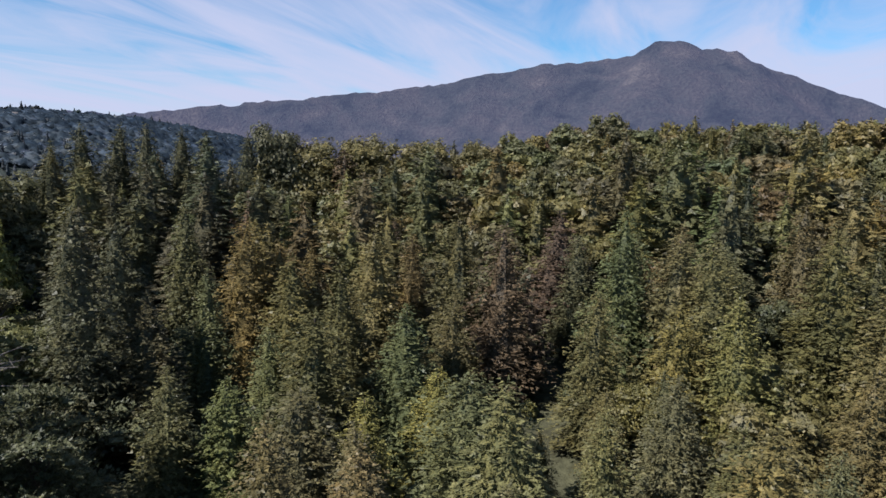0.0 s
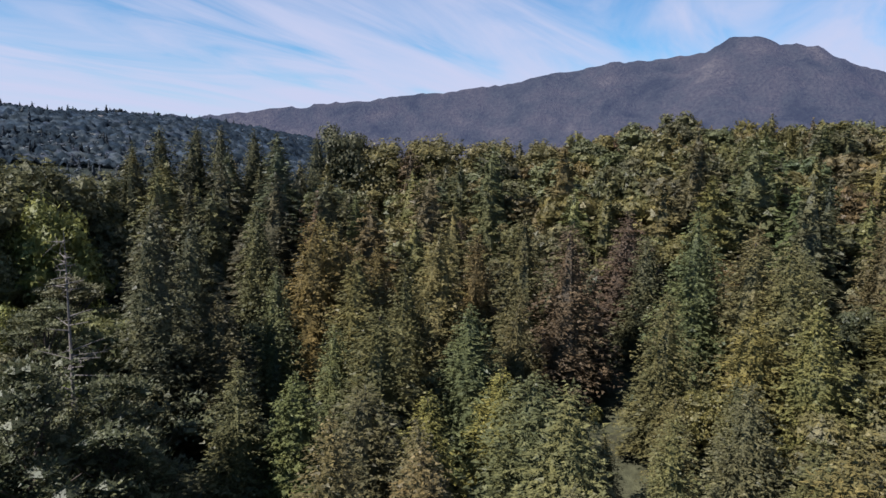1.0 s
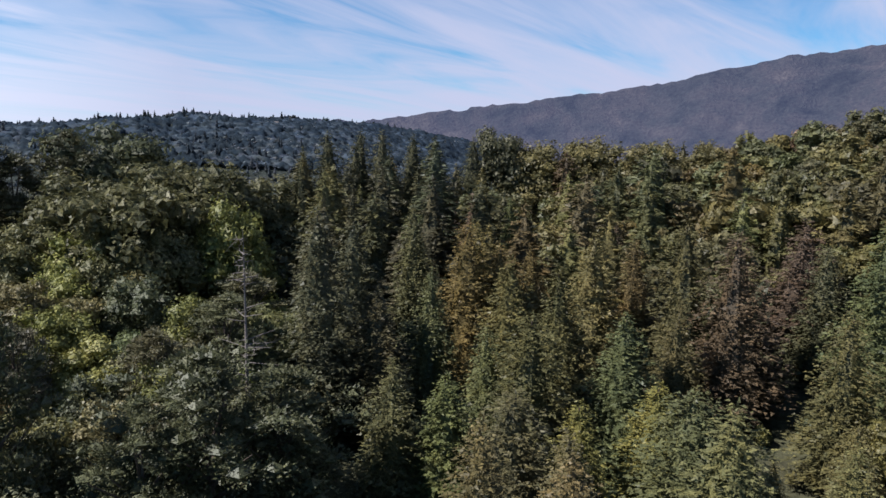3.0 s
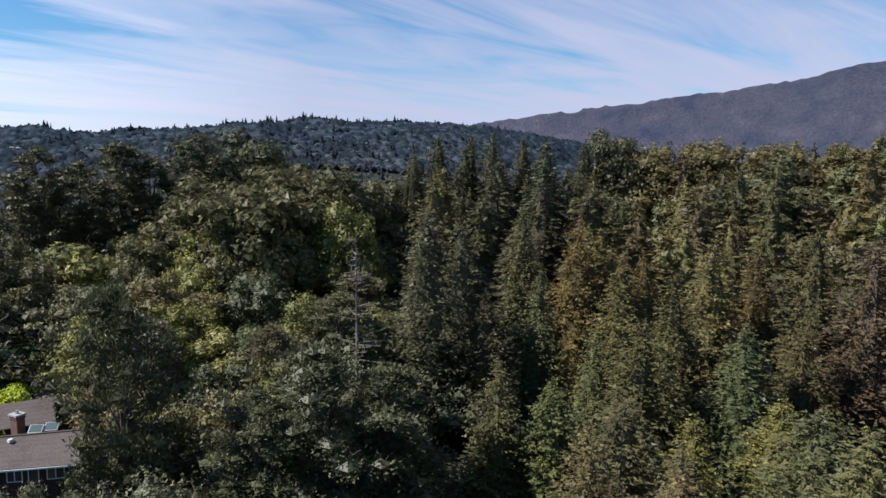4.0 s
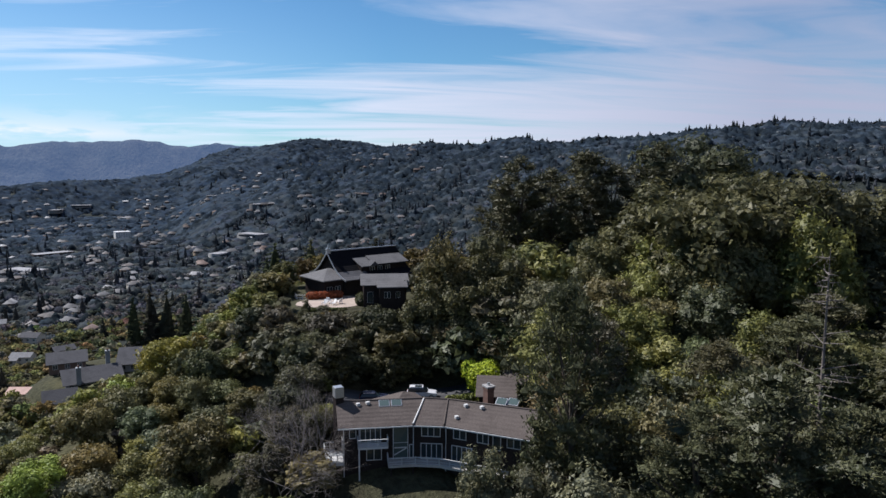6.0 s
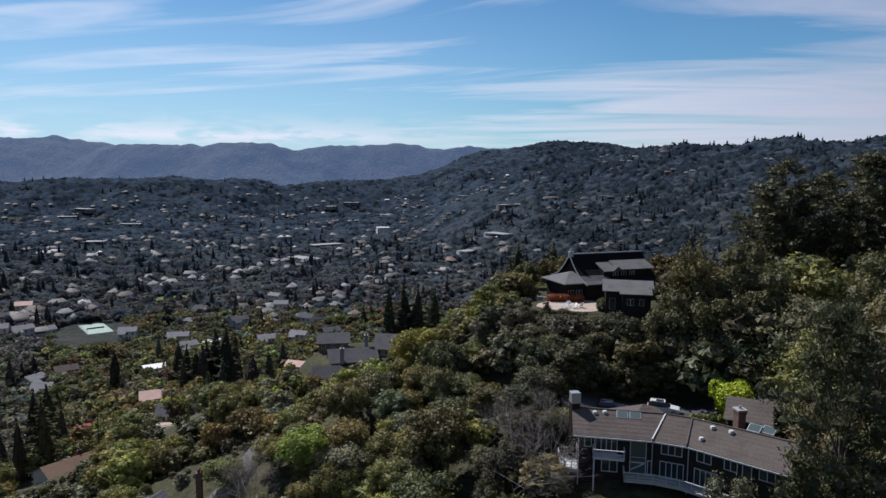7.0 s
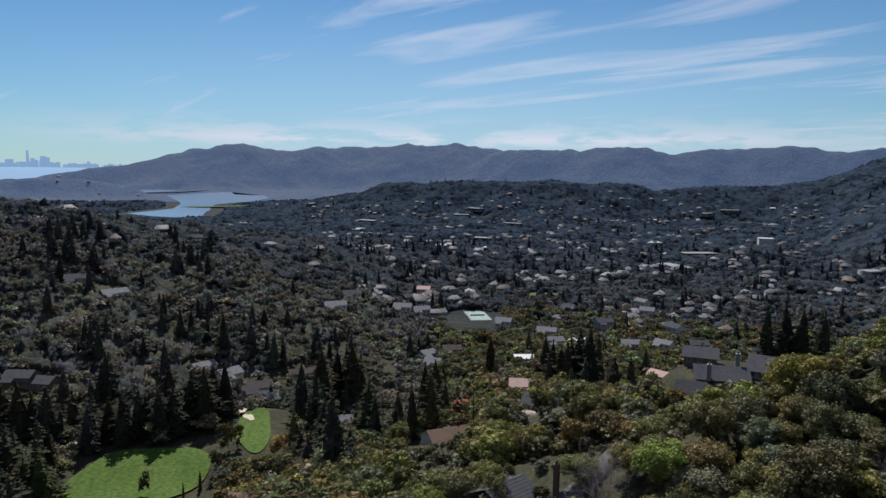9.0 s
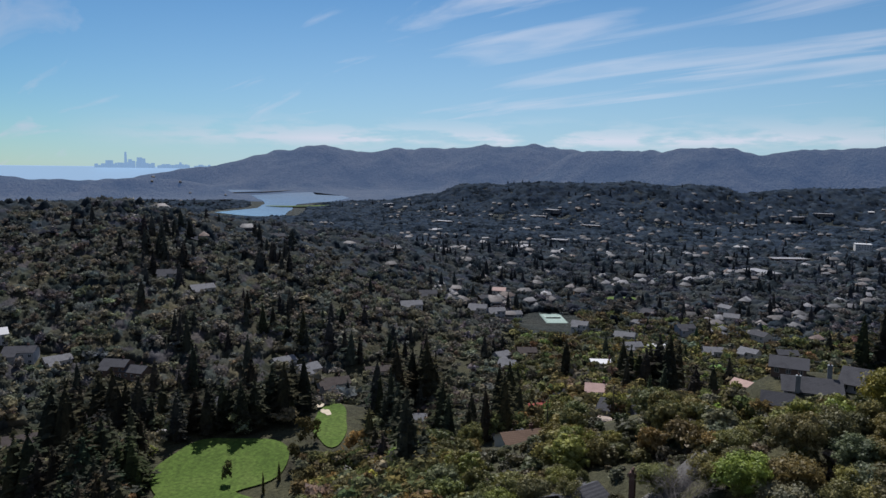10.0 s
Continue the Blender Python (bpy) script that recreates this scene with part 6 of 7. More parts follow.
vent = thing("vent_box", "white louvred metal ventilation box beside the hedge", "ventilator", Matrix.Translation((p.x, p.y, ground(p.x, p.y) - 0.2)) @ Matrix.Scale(0.68, 4))
part("plinth", block(-0.8, 0.8, -0.8, 0.8, -0.5, 0.9), CONCRETE, vent)
for k in range(5):
    part("slat", block(-0.72, 0.72, -0.72, 0.72, 1.0 + 0.26 * k, 1.1 + 0.26 * k), TRIM, vent)
for sx in (-1, 1):
    for sy in (-1, 1):
        part("post", block(sx * 0.75 - 0.06, sx * 0.75 + 0.06, sy * 0.75 - 0.06, sy * 0.75 + 0.06, 0.9, 2.4), TRIM, vent)
part("lid", block(-0.85, 0.85, -0.85, 0.85, 2.35, 2.47, bevel=0.03), TRIM, vent)


def leafy_mass(name, label, category, pts, colour, size, per=420, seed=3, squash=1.0):
    """A hedge or bush: leaf sprays over overlapping rounded lobes. pts: centre and radius of each lobe."""
    rs = np.random.default_rng(seed)
    vs = []
    for x, y, z, r in pts:
        d = rs.normal(0, 1, (per, 3))
        d /= np.linalg.norm(d, axis=1, keepdims=True)
        c = np.array((x, y, z)) + d * r * (1 - 0.25 * rs.uniform(0, 1, (per, 1))) * (1, 1, squash)
        out = np.cross(d, rs.normal(0, 1, (per, 3))) + d * 0.4
        s = size * rs.uniform(0.6, 1.4, per)
        vs.append(sprays2(c, out, d, s * 1.3, s, rs))
    v = np.concatenate(vs)
    base = Vector((float(np.mean([q[0] for q in pts])), float(np.mean([q[1] for q in pts])), float(v[:, 2].min())))
    root = new(name)
    root.matrix_world = Matrix.Translation(base)
    me = mesh_from(name + "_leaves", v - np.array(base), np.arange(len(v)).reshape(-1, 3), LEAF)
    o = new("leaves", me)
    o.parent, o.color = root, (*colour, 1)
    return tagged(root, label, category)


p = polar(58.9, 106)
z = ground(p.x, p.y)
rs = np.random.default_rng(4)
leafy_mass("round_bush", "bright lime-green round bush behind the brown house", "bush", [(p.x + 1.3 * a, p.y + 1.3 * b, z + 2.5 + 1.0 * c, 1.7) for a, b, c in rs.uniform(-1.7, 1.7, (16, 3))] + [(p.x, p.y, z + 0.5, 1.2)], (0.34, 0.42, 0.03), 0.36, 330)
for (a0, r0), (a1, r1) in (((63.3, 102.0), (61.8, 101.5)), ((61.6, 103.5), (59.6, 104.0))):
    q0, q1 = polar(a0, r0), polar(a1, r1)
    pts = []
    for i in range(9):
        q = q0.lerp(q1, i / 8)
        pts.append((q.x, q.y, ground(q.x, q.y) + 0.7, 0.75))
    leafy_mass("hedge", "clipped low green hedge along the drive", "hedge", pts, (0.13, 0.15, 0.035), 0.3, 160, 7)

# ---- the lodge on the ridge ----
LB = polar(68.6, 150, -27.5)
lodge = thing("house", "dark wooden lodge with steep black roof and grey lower roofs", "house", Matrix.Translation(LB))


def lloc(az, r, z=0.0):
    p = polar(az + 0.5, r, z) - LB
    return (p.x, p.y, p.z)


LZ = 27.5
lf = Face(lloc(69.7, 143.0), lloc(64.6, 152.2))
LL = lf.len
# the great roof sweeps out to flared eaves: distance before the front, height
SWEEP = [(-5.6, 9.9), (-4.2, 8.3), (-2.8, 6.95), (-1.4, 5.9), (0.2, 5.1), (1.8, 4.65)]
bm = bmesh.new()
prof = [(0.0, -1.0)] + [(w, z - 0.2) for w, z in SWEEP[4::-1]] + [(-11.2 - w, z - 0.2) for w, z in SWEEP[1:5]] + [(-11.2, -1.0)]
solid(bm, [lf.p(0, z, w) for w, z in prof], [lf.p(LL, z, w) for w, z in prof])
part("wall", bm, SIDING, lodge, "dark shingled gable wall")
for back in (False, True):
    for k, ((w0, z0), (w1, z1)) in enumerate(zip(SWEEP, SWEEP[1:])):
        if back:
            w0, w1 = -11.2 - w0, -11.2 - w1
        grey_end = 5.6 if k >= 3 and not back else 0.0
        if grey_end:
            part("roof", plate(lf.p(-0.9, z1, w1), lf.p(grey_end, z1, w1), lf.p(grey_end, z0, w0), lf.p(-0.9, z0, w0), 0.2), ROOF_SLATE, lodge, "slate-grey flared lower roof")
        part("roof", plate(lf.p(grey_end or -0.9, z1, w1), lf.p(LL + 0.9, z1, w1), lf.p(LL + 0.9, z0, w0), lf.p(grey_end or -0.9, z0, w0), 0.2), ROOF_BLACK, lodge, "steep black shingle roof")
# bargeboards along the swept gable edge
for k, ((w0, z0), (w1, z1)) in enumerate(zip(SWEEP, SWEEP[1:])):
    for s in (1, -1):
        q0, q1 = (w0, w1) if s > 0 else (-11.2 - w0, -11.2 - w1)
        bm = bmesh.new()
        solid(bm, [lf.p(-1.0, z0 - 0.3, q0), lf.p(-0.9, z0 - 0.3, q0), lf.p(-0.9, z1 - 0.3, q1), lf.p(-1.0, z1 - 0.3, q1)], [lf.p(-1.0, z0 + 0.05, q0), lf.p(-0.9, z0 + 0.05, q0), lf.p(-0.9, z1 + 0.05, q1), lf.p(-1.0, z1 + 0.05, q1)])
        part("bargeboard", bm, STEEL, lodge, "weathered grey bargeboard")
# hipped porch before the gable
PW = [lf.p(-4.4, 0, -8.6), lf.p(0.0, 0, -8.6), lf.p(0.0, 0, -0.8), lf.p(-4.4, 0, -0.8)]
bm = bmesh.new()
solid(bm, [p + Vector((0, 0, -1.0)) for p in PW], [p + Vector((0, 0, 4.7)) for p in PW])
part("wall", bm, SIDING, lodge, "dark porch wall")
hub = [lf.p(-1.1, 6.4, -5.2), lf.p(-0.02, 6.4, -5.2)]
rim4 = [lf.p(-5.3, 4.75, 0.3), lf.p(-0.02, 4.75, 0.3), lf.p(-0.02, 4.75, -9.6), lf.p(-5.3, 4.75, -9.6)]
for q in ((rim4[0], rim4[1], hub[1], hub[0]), (rim4[2], rim4[3], hub[0], hub[1])):
    part("roof", plate(*q, 0.2), ROOF_GREY, lodge, "grey shingle porch roof")
for q in ((rim4[1], rim4[2], hub[1]), (rim4[3], rim4[0], hub[0])):
    bm = bmesh.new()
    solid(bm, [p + Vector((0, 0, -0.2)) for p in q], list(q))
    part("roof", bm, ROOF_GREY, lodge, "grey shingle porch roof")
pf = Face(PW[3], PW[2])
for u in (0.6, 2.5):
    window(pf, u, u + 1.2, 1.8, 3.2, lodge, 1, 0, t=0.04)
# long shed dormer with a low pointed hood over its window
for u0, u1, dz in ((4.3, 7.6, -0.25), (7.6, LL + 0.6, 0.0)):
    bm = bmesh.new()
    solid(bm, [lf.p(u0 + 0.3, 5.2, -1.0), lf.p(u1 - 0.3, 5.2, -1.0), lf.p(u1 - 0.3, 5.2, -3.6), lf.p(u0 + 0.3, 5.2, -3.6)], [lf.p(u0 + 0.3, 7.0 + dz, -1.0), lf.p(u1 - 0.3, 7.0 + dz, -1.0), lf.p(u1 - 0.3, 8.2 + dz, -3.6), lf.p(u0 + 0.3, 8.2 + dz, -3.6)])
    part("dormer_wall", bm, SIDING, lodge)
    part("roof", plate(lf.p(u0, 7.05 + dz, -0.4), lf.p(u1, 7.05 + dz, -0.4), lf.p(u1, 8.5 + dz, -4.0), lf.p(u0, 8.5 + dz, -4.0), 0.18), ROOF_GREY, lodge, "pale grey dormer roof")
bm = bmesh.new()
solid(bm, [lf.p(6.4, 6.75, -0.3), lf.p(8.8, 6.75, -0.3), lf.p(8.8, 6.95, -2.0), lf.p(6.4, 6.95, -2.0)], [lf.p(7.5, 7.6, -0.3), lf.p(7.7, 7.6, -0.3), lf.p(7.7, 7.7, -2.0), lf.p(7.5, 7.7, -2.0)])
part("hood", bm, ROOF_SLATE, lodge, "low gabled hood over the dormer window")
dface = Face(lf.p(4.6, 0, -0.98), lf.p(LL, 0, -0.98))
for u in (2.2, 4.2, 6.2):
    window(dface, u, u + 1.1, 5.5, 6.5, lodge, 1, 0, t=0.05)
o = new("ridge_cap", tubes("ridge_cap", [(lf.p(-0.9, 9.95, -5.6), lf.p(LL + 0.9, 9.95, -5.6), 0.16, 0.16)], STEEL))
o.parent = lodge
p = lf.p(-0.6, 0, -5.6)
chimney(p[0], p[1], 9.2, 10.5, 0.8, 0.8, lodge, 1, STEEL, STEEL)
# balcony at the downhill end
q = [Vector(lloc(a, r, -27.5)) for a, r in ((73.8, 143.0), (73.6, 140.0), (72.7, 139.6), (72.9, 142.0))]
bm = bmesh.new()
solid(bm, [p + Vector((0, 0, 0.9)) for p in q], [p + Vector((0, 0, 1.15)) for p in q])
part("balcony", bm, DECKING, lodge, "grey end balcony of the lodge")
railing([tuple(p + Vector((0, 0, 1.15))) for p in (q[0], q[1], q[2])], 1.0, lodge, "grey balcony railing")

# cottage
CB = polar(66.4, 134, -27.5)
cottage = thing("cottage", "small dark cottage with low grey shingle roof", "house", Matrix.Translation(CB))


def cloc(az, r):
    p = polar(az + 0.4, r) - CB
    return (p.x, p.y, 0)


cf = gable_wing(cottage, cloc(68.3, 130.5), cloc(64.8, 131.0), 7.0, -2.0, LZ - 21.9, LZ - 20.6, SIDING, ROOF_GREY, 0.6)
cf2 = gable_wing(cottage, cloc(67.0, 128.8), cloc(64.9, 129.2), 5.0, -2.0, LZ - 22.1, LZ - 21.2, SIDING, ROOF_GREY, 0.5)
window(cf2, 0.9, 2.0, LZ - 24.2, LZ - 23.1, cottage, 1, 0, t=0.03)
window(cf2, 3.0, 3.8, LZ - 24.2, LZ - 23.1, cottage, 0, 0, t=0.03)
window(cf, 0.7, 1.7, LZ - 25.4, LZ - 23.4, cottage, 0, 0, "glazed_door", t=0.03)

# terrace, hedge and garden chairs
T0 = polar(71.2, 136.5, -26.35)
bm = bmesh.new()
rim = []
for i in range(26):
    a = i / 26 * 6.283
    rim.append(T0 + Vector((math.cos(a) * 6.2, math.sin(a) * 6.6 * (1 + 0.12 * math.sin(3 * a)), 0)))
solid(bm, [p + Vector((0, 0, -1.2)) for p in rim], [p + Vector((0, 0, 0.12)) for p in rim])
me = bpy.data.meshes.new("terrace")
bmesh.ops.recalc_face_normals(bm, faces=bm.faces)
bm.to_mesh(me)
me.materials.append(PAVING)
tagged(new("terrace", me), "pale sandy paved terrace of the lodge", "terrace", kind="structure")
pts = []
for i in range(10):
    q = polar(73.0 - i * 0.25, 139.8 + 0.12 * i)
    pts.append((q.x, q.y, EYE - 25.6, 1.05))
leafy_mass("hedge", "rust-red clipped hedge on the terrace", "hedge", pts, HEDGE_RUST, 0.34, 260, 9, 0.8)
pts = []
for i in range(12):
    q = polar(73.2 - i * 0.26, 130.2 - 0.05 * i)
    pts.append((q.x, q.y, EYE - 26.6, 0.6))
leafy_mass("hedge", "low green hedge edging the terrace", "hedge", pts, (0.10, 0.12, 0.04), 0.3, 160, 10)


q = polar(68.9, 133.6)
leafy_mass("bush", "rounded evergreen bush beside the cottage", "bush", [(q.x, q.y, EYE - 25.2, 1.3), (q.x + 0.9, q.y - 0.5, EYE - 25.5, 1.0)], (0.075, 0.082, 0.042), 0.3, 500, 15)


def garden_chair(m):
    c = thing("garden_chair", "white wooden garden armchair on the terrace", "chair", m, "chairs on the terrace")
    for i in range(5):
        part("seat_slat", block(-0.35, 0.35, -0.35 + i * 0.14, -0.24 + i * 0.14, 0.38 - i * 0.015, 0.41 - i * 0.015), CHAIRWHITE, c)
    for i in range(5):
        x = -0.28 + 0.14 * i
        bm = bmesh.new()
        solid(bm, [(x - 0.06, 0.3, 0.34), (x + 0.06, 0.3, 0.34), (x + 0.06, 0.34, 0.34), (x - 0.06, 0.34, 0.34)], [(x - 0.06, 0.58, 1.05), (x + 0.06, 0.58, 1.05), (x + 0.06, 0.62, 1.05), (x - 0.06, 0.62, 1.05)])
        part("back_slat", bm, CHAIRWHITE, c)
    for s in (-1, 1):
        part("armrest", block(s * 0.42 - 0.07, s * 0.42 + 0.07, -0.4, 0.4, 0.58, 0.62), CHAIRWHITE, c)
        for y in (-0.33, 0.33):
            part("leg", block(s * 0.4 - 0.04, s * 0.4 + 0.04, y - 0.04, y + 0.04, 0, 0.58), CHAIRWHITE, c)
    return c


seat = garden_chair(Matrix.Translation(polar(71.9, 133.2, -26.22)) @ Matrix.Rotation(radians(40), 4, "Z"))
for az, r, a in ((71.2, 133.4, 10), (71.5, 135.0, 100), (70.7, 134.6, -60)):
    copy_thing(seat, Matrix.Translation(polar(az, r, -26.22)) @ Matrix.Rotation(radians(a), 4, "Z"))

# ---- water tank among the trees ----
hero(LAUREL, 39.0, 91, -14.4, BRIGHT, "leafy bush before the water tank", 1.0)
p = polar(39.6, 98)
zt = EYE + 98 * math.tan(radians(-13.3)) - 4.6
tank = thing("water_tank", "pale green round water tank with a railed top", "tank", Matrix.Translation((p.x, p.y, zt)))
bm = bmesh.new()
bmesh.ops.create_cone(bm, cap_ends=True, segments=28, radius1=1.2, radius2=1.2, depth=3.0, matrix=Matrix.Translation((0, 0, 1.5)))
part("shell", bm, material("pale_green_paint", (0.13, 0.16, 0.145), 0.6, vary=0.15, stain=0.4), tank)
bm = bmesh.new()
bmesh.ops.create_cone(bm, cap_ends=True, segments=28, radius1=1.28, radius2=0.2, depth=0.4, matrix=Matrix.Translation((0, 0, 3.2)))
part("roof", bm, CONCRETE, tank, "pale conical tank lid")
# Plinth added to reach the lower ground, in a dark mottled colour.
bm = bmesh.new()
bmesh.ops.create_cone(bm, cap_ends=True, segments=20, radius1=1.25, radius2=1.25, depth=12.0, matrix=Matrix.Translation((0, 0, -6.0)))
part("footing", bm, material("mossy_plinth", (0.07, 0.075, 0.06), 0.9, vary=0.3), tank, "tall dark plinth of the tank")
for i in range(8):
    a = i * math.pi / 4
    part("post", block(1.2 * math.cos(a) - 0.04, 1.2 * math.cos(a) + 0.04, 1.2 * math.sin(a) - 0.04, 1.2 * math.sin(a) + 0.04, 3.0, 4.1), SIDING, tank)
for zr in (3.6, 4.1):
    ring = [(Vector((1.2 * math.cos(i * 0.3927), 1.2 * math.sin(i * 0.3927), zr)), Vector((1.2 * math.cos((i + 1) * 0.3927), 1.2 * math.sin((i + 1) * 0.3927), zr)), 0.035, 0.035) for i in range(16)]
    o = new("rail", tubes("rail", ring, SIDING, 5))
    o.parent = tank

# ---- golf course, court, water ----
LAWN = earth("mown_grass", [(0.25, (0.050, 0.088, 0.014)), (0.5, (0.070, 0.115, 0.020)), (0.75, (0.095, 0.135, 0.030))], 0.05, 0.05)
SAND = material("bunker_sand", (0.50, 0.43, 0.32), 0.95, vary=0.12)


def patch(name, label, c, a, b, turn, mat, lift, category, wob=0.12, seed=1):
    """A flat lobed patch laid on the levelled ground."""
    rs = np.random.default_rng(seed)
    ph = rs.uniform(0, 6.28, 3)
    n, rings = 40, 5
    v, f = [], []
    for k in range(rings + 1):
        for i in range(n):
            t = i / n * 6.2832
            q = (1 + wob * (math.sin(2 * t + ph[0]) + 0.6 * math.sin(3 * t + ph[1]) + 0.4 * math.sin(5 * t + ph[2]))) * max(k, 0.02) / rings
            x, y = a * q * math.cos(t), b * q * math.sin(t)
            X = c.x + x * math.cos(turn) - y * math.sin(turn)
            Y = c.y + x * math.sin(turn) + y * math.cos(turn)
            v.append((X, Y, ground(X, Y) + lift))
    for k in range(rings):
        for i in range(n):
            j = (i + 1) % n
            f.append((k * n + i, (k + 1) * n + i, (k + 1) * n + j, k * n + j))
    ob = new(name, mesh_from(name, np.array(v), np.array(f), mat, smooth=True))
    return tagged(ob, label, category, kind="structure")


patch("golf_fairway", "bright green mown golf fairway in the valley", polar(136.2, 226), 20, 23, radians(136.2), LAWN, 0.5, "lawn", seed=3)
patch("golf_fairway", "bright green mown golf fairway in the valley", polar(137.6, 199), 15, 19, radians(137.6), LAWN, 0.45, "lawn", seed=6)
patch("golf_green", "bright green golf green with bunkers", polar(127.2, 256), 7, 20, radians(127.2), LAWN, 0.4, "lawn", seed=5)
patch("bunker", "pale sand bunker of the golf green", polar(128.0, 277), 3.2, 1.8, 0.4, SAND, 0.55, "bunker", 0.2, 8)
patch("bunker", "pale sand bunker of the golf green", polar(127.6, 268), 4.2, 1.5, 0.9, SAND, 0.55, "bunker", 0.2, 9)
patch("meadow", "small bright green meadow above the court", polar(103.4, 700), 12, 26, 0.3, LAWN, 0.4, "lawn", seed=12)
patch("marsh", "green marsh meadow beside the bay", polar(129.2, 2330), 40, 110, radians(40), LAWN, 1.2, "marsh", seed=14)
ribbon("golf_path", "pale path along the fairway", [(141.5, 262), (138.5, 262), (136, 266), (133.5, 268), (131, 270)], 3.0, CONCRETE, 0.25)
ribbon("road_below", "narrow pale road through the trees", [(126.8, 196), (126.2, 204), (125.6, 214), (124.8, 226)], 4.5, CONCRETE, 0.3)
ribbon("road_spur", "pale concrete road among the oaks", [(101.5, 106), (100.0, 108), (98.4, 110), (97.0, 114), (95.9, 119), (95.0, 126)], 3.6, material("worn_lane", (0.12, 0.115, 0.108), 0.95, vary=0.3, spec=0.05), 0.2)

# tennis court
m = Matrix.Translation(COURT) @ Matrix.Rotation(radians(30), 4, "Z")
court = thing("tennis_court", "pale green tennis court with white lines and fence", "tennis court", m)
part("surface", block(-18, 18, -9, 9, -0.6, 0.25), material("court_surface", (0.21, 0.29, 0.245), 0.8, vary=0.1, scale=0.3), court)
for x0, x1, y0, y1 in ((-12, 12, -5.55, -5.4), (-12, 12, 5.4, 5.55), (-12, -11.85, -5.5, 5.5), (11.85, 12, -5.5, 5.5), (-6.5, 6.5, -0.08, 0.08), (-6.5, -6.35, -4.1, 4.1), (6.35, 6.5, -4.1, 4.1)):
    part("line", block(x0, x1, y0, y1, 0.2, 0.27), TRIM, court)
part("net", block(-0.04, 0.04, -6.2, 6.2, 0.25, 1.2), ROOF_BLACK, court, "dark net")
for i in range(10):
    for y in (-9, 9):
        part("post", block(-18 + 4 * i - 0.06, -18 + 4 * i + 0.06, y - 0.06, y + 0.06, 0, 3.4), STEEL, court)

# bay
WATER = material("bay_water", (0.10, 0.17, 0.25), 0.2, vary=0.2, scale=0.01, spec=0.3)
for ring in (SHORE, COVE):
    bm = bmesh.new()
    q = [polar(a, r, SEA + 0.6) for a, r in ring]
    bm.faces.new([bm.verts.new(c) for c in q])
    bmesh.ops.triangulate(bm, faces=bm.faces)
    bmesh.ops.subdivide_edges(bm, edges=[e for e in bm.edges if e.is_boundary], cuts=3, fractal=0.12, seed=4)
    bmesh.ops.recalc_face_normals(bm, faces=bm.faces)
    for v in bm.verts:
        v.co.z = EYE + SEA + 0.6
    if sum(fc.normal.z for fc in bm.faces) < 0:
        bmesh.ops.reverse_faces(bm, faces=bm.faces)
    me = bpy.data.meshes.new("water")
    bm.to_mesh(me)
    bm.free()
    me.materials.append(WATER)
    tagged(new("water", me), "calm blue-grey bay water", "water", kind="structure")
ribbon_pts = [polar(135.2, 3380, SEA), polar(132.6, 3480, SEA), polar(129.6, 3800, SEA), polar(128.2, 3950, SEA)]
cw = thing("causeway", "long low dark causeway across the bay", "bridge", Matrix.Translation(ribbon_pts[0]))
for a, b in zip(ribbon_pts, ribbon_pts[1:]):
    f = Face(a - ribbon_pts[0], b - ribbon_pts[0])
    bm = bmesh.new()
    f.bar(bm, 0, f.len, 3.0, 7.5, -7, 7)
    part("roadway", bm, material("causeway_concrete", (0.08, 0.085, 0.09), 0.9), cw)
    for k in range(int(f.len / 40)):
        bm = bmesh.new()
        f.bar(bm, k * 40 + 2, k * 40 + 7, -3, 3.2, -6, 6)
        part("pier", bm, material("causeway_concrete", (0.08, 0.085, 0.09), 0.9), cw)

# far shore and skyline across the bay, their haze painted as pale blue emission
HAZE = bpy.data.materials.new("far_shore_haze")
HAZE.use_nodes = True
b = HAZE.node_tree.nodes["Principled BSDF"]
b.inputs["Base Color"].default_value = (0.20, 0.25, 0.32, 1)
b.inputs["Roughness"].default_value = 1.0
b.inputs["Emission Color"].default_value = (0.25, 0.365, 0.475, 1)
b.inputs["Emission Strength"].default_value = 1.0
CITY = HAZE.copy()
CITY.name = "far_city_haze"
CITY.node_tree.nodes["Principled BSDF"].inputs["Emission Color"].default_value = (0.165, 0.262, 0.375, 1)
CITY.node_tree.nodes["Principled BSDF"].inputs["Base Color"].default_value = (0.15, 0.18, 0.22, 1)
v, f = [], []
for i in range(61):
    az = 120 + 45 * i / 60
    for r, z in ((4860, SEA - 2), (4900, SEA + 2), (4920, -18), (4925, -16)):
        v.append(polar(az, r, z))
    if i:
        o = 4 * i
        for j in range(3):
            f.append((o - 4 + j, o + j, o + j + 1, o - 3 + j))
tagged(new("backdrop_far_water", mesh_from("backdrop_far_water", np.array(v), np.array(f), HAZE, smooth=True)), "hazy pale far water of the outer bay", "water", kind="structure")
rs = np.random.default_rng(21)
skyline = bmesh.new()


def tower(az, w, top, base=-24, r=4895):
    p = polar(az, r)
    z0, z1 = EYE + base, EYE + top
    c = [(-w / 2, -w / 2), (w / 2, -w / 2), (w / 2, w / 2), (-w / 2, w / 2)]
    k = 0.55 if top > 60 else 0.9
    solid(skyline, [(p.x + x, p.y + y, z0) for x, y in c], [(p.x + x * k, p.y + y * k, z1) for x, y in c])


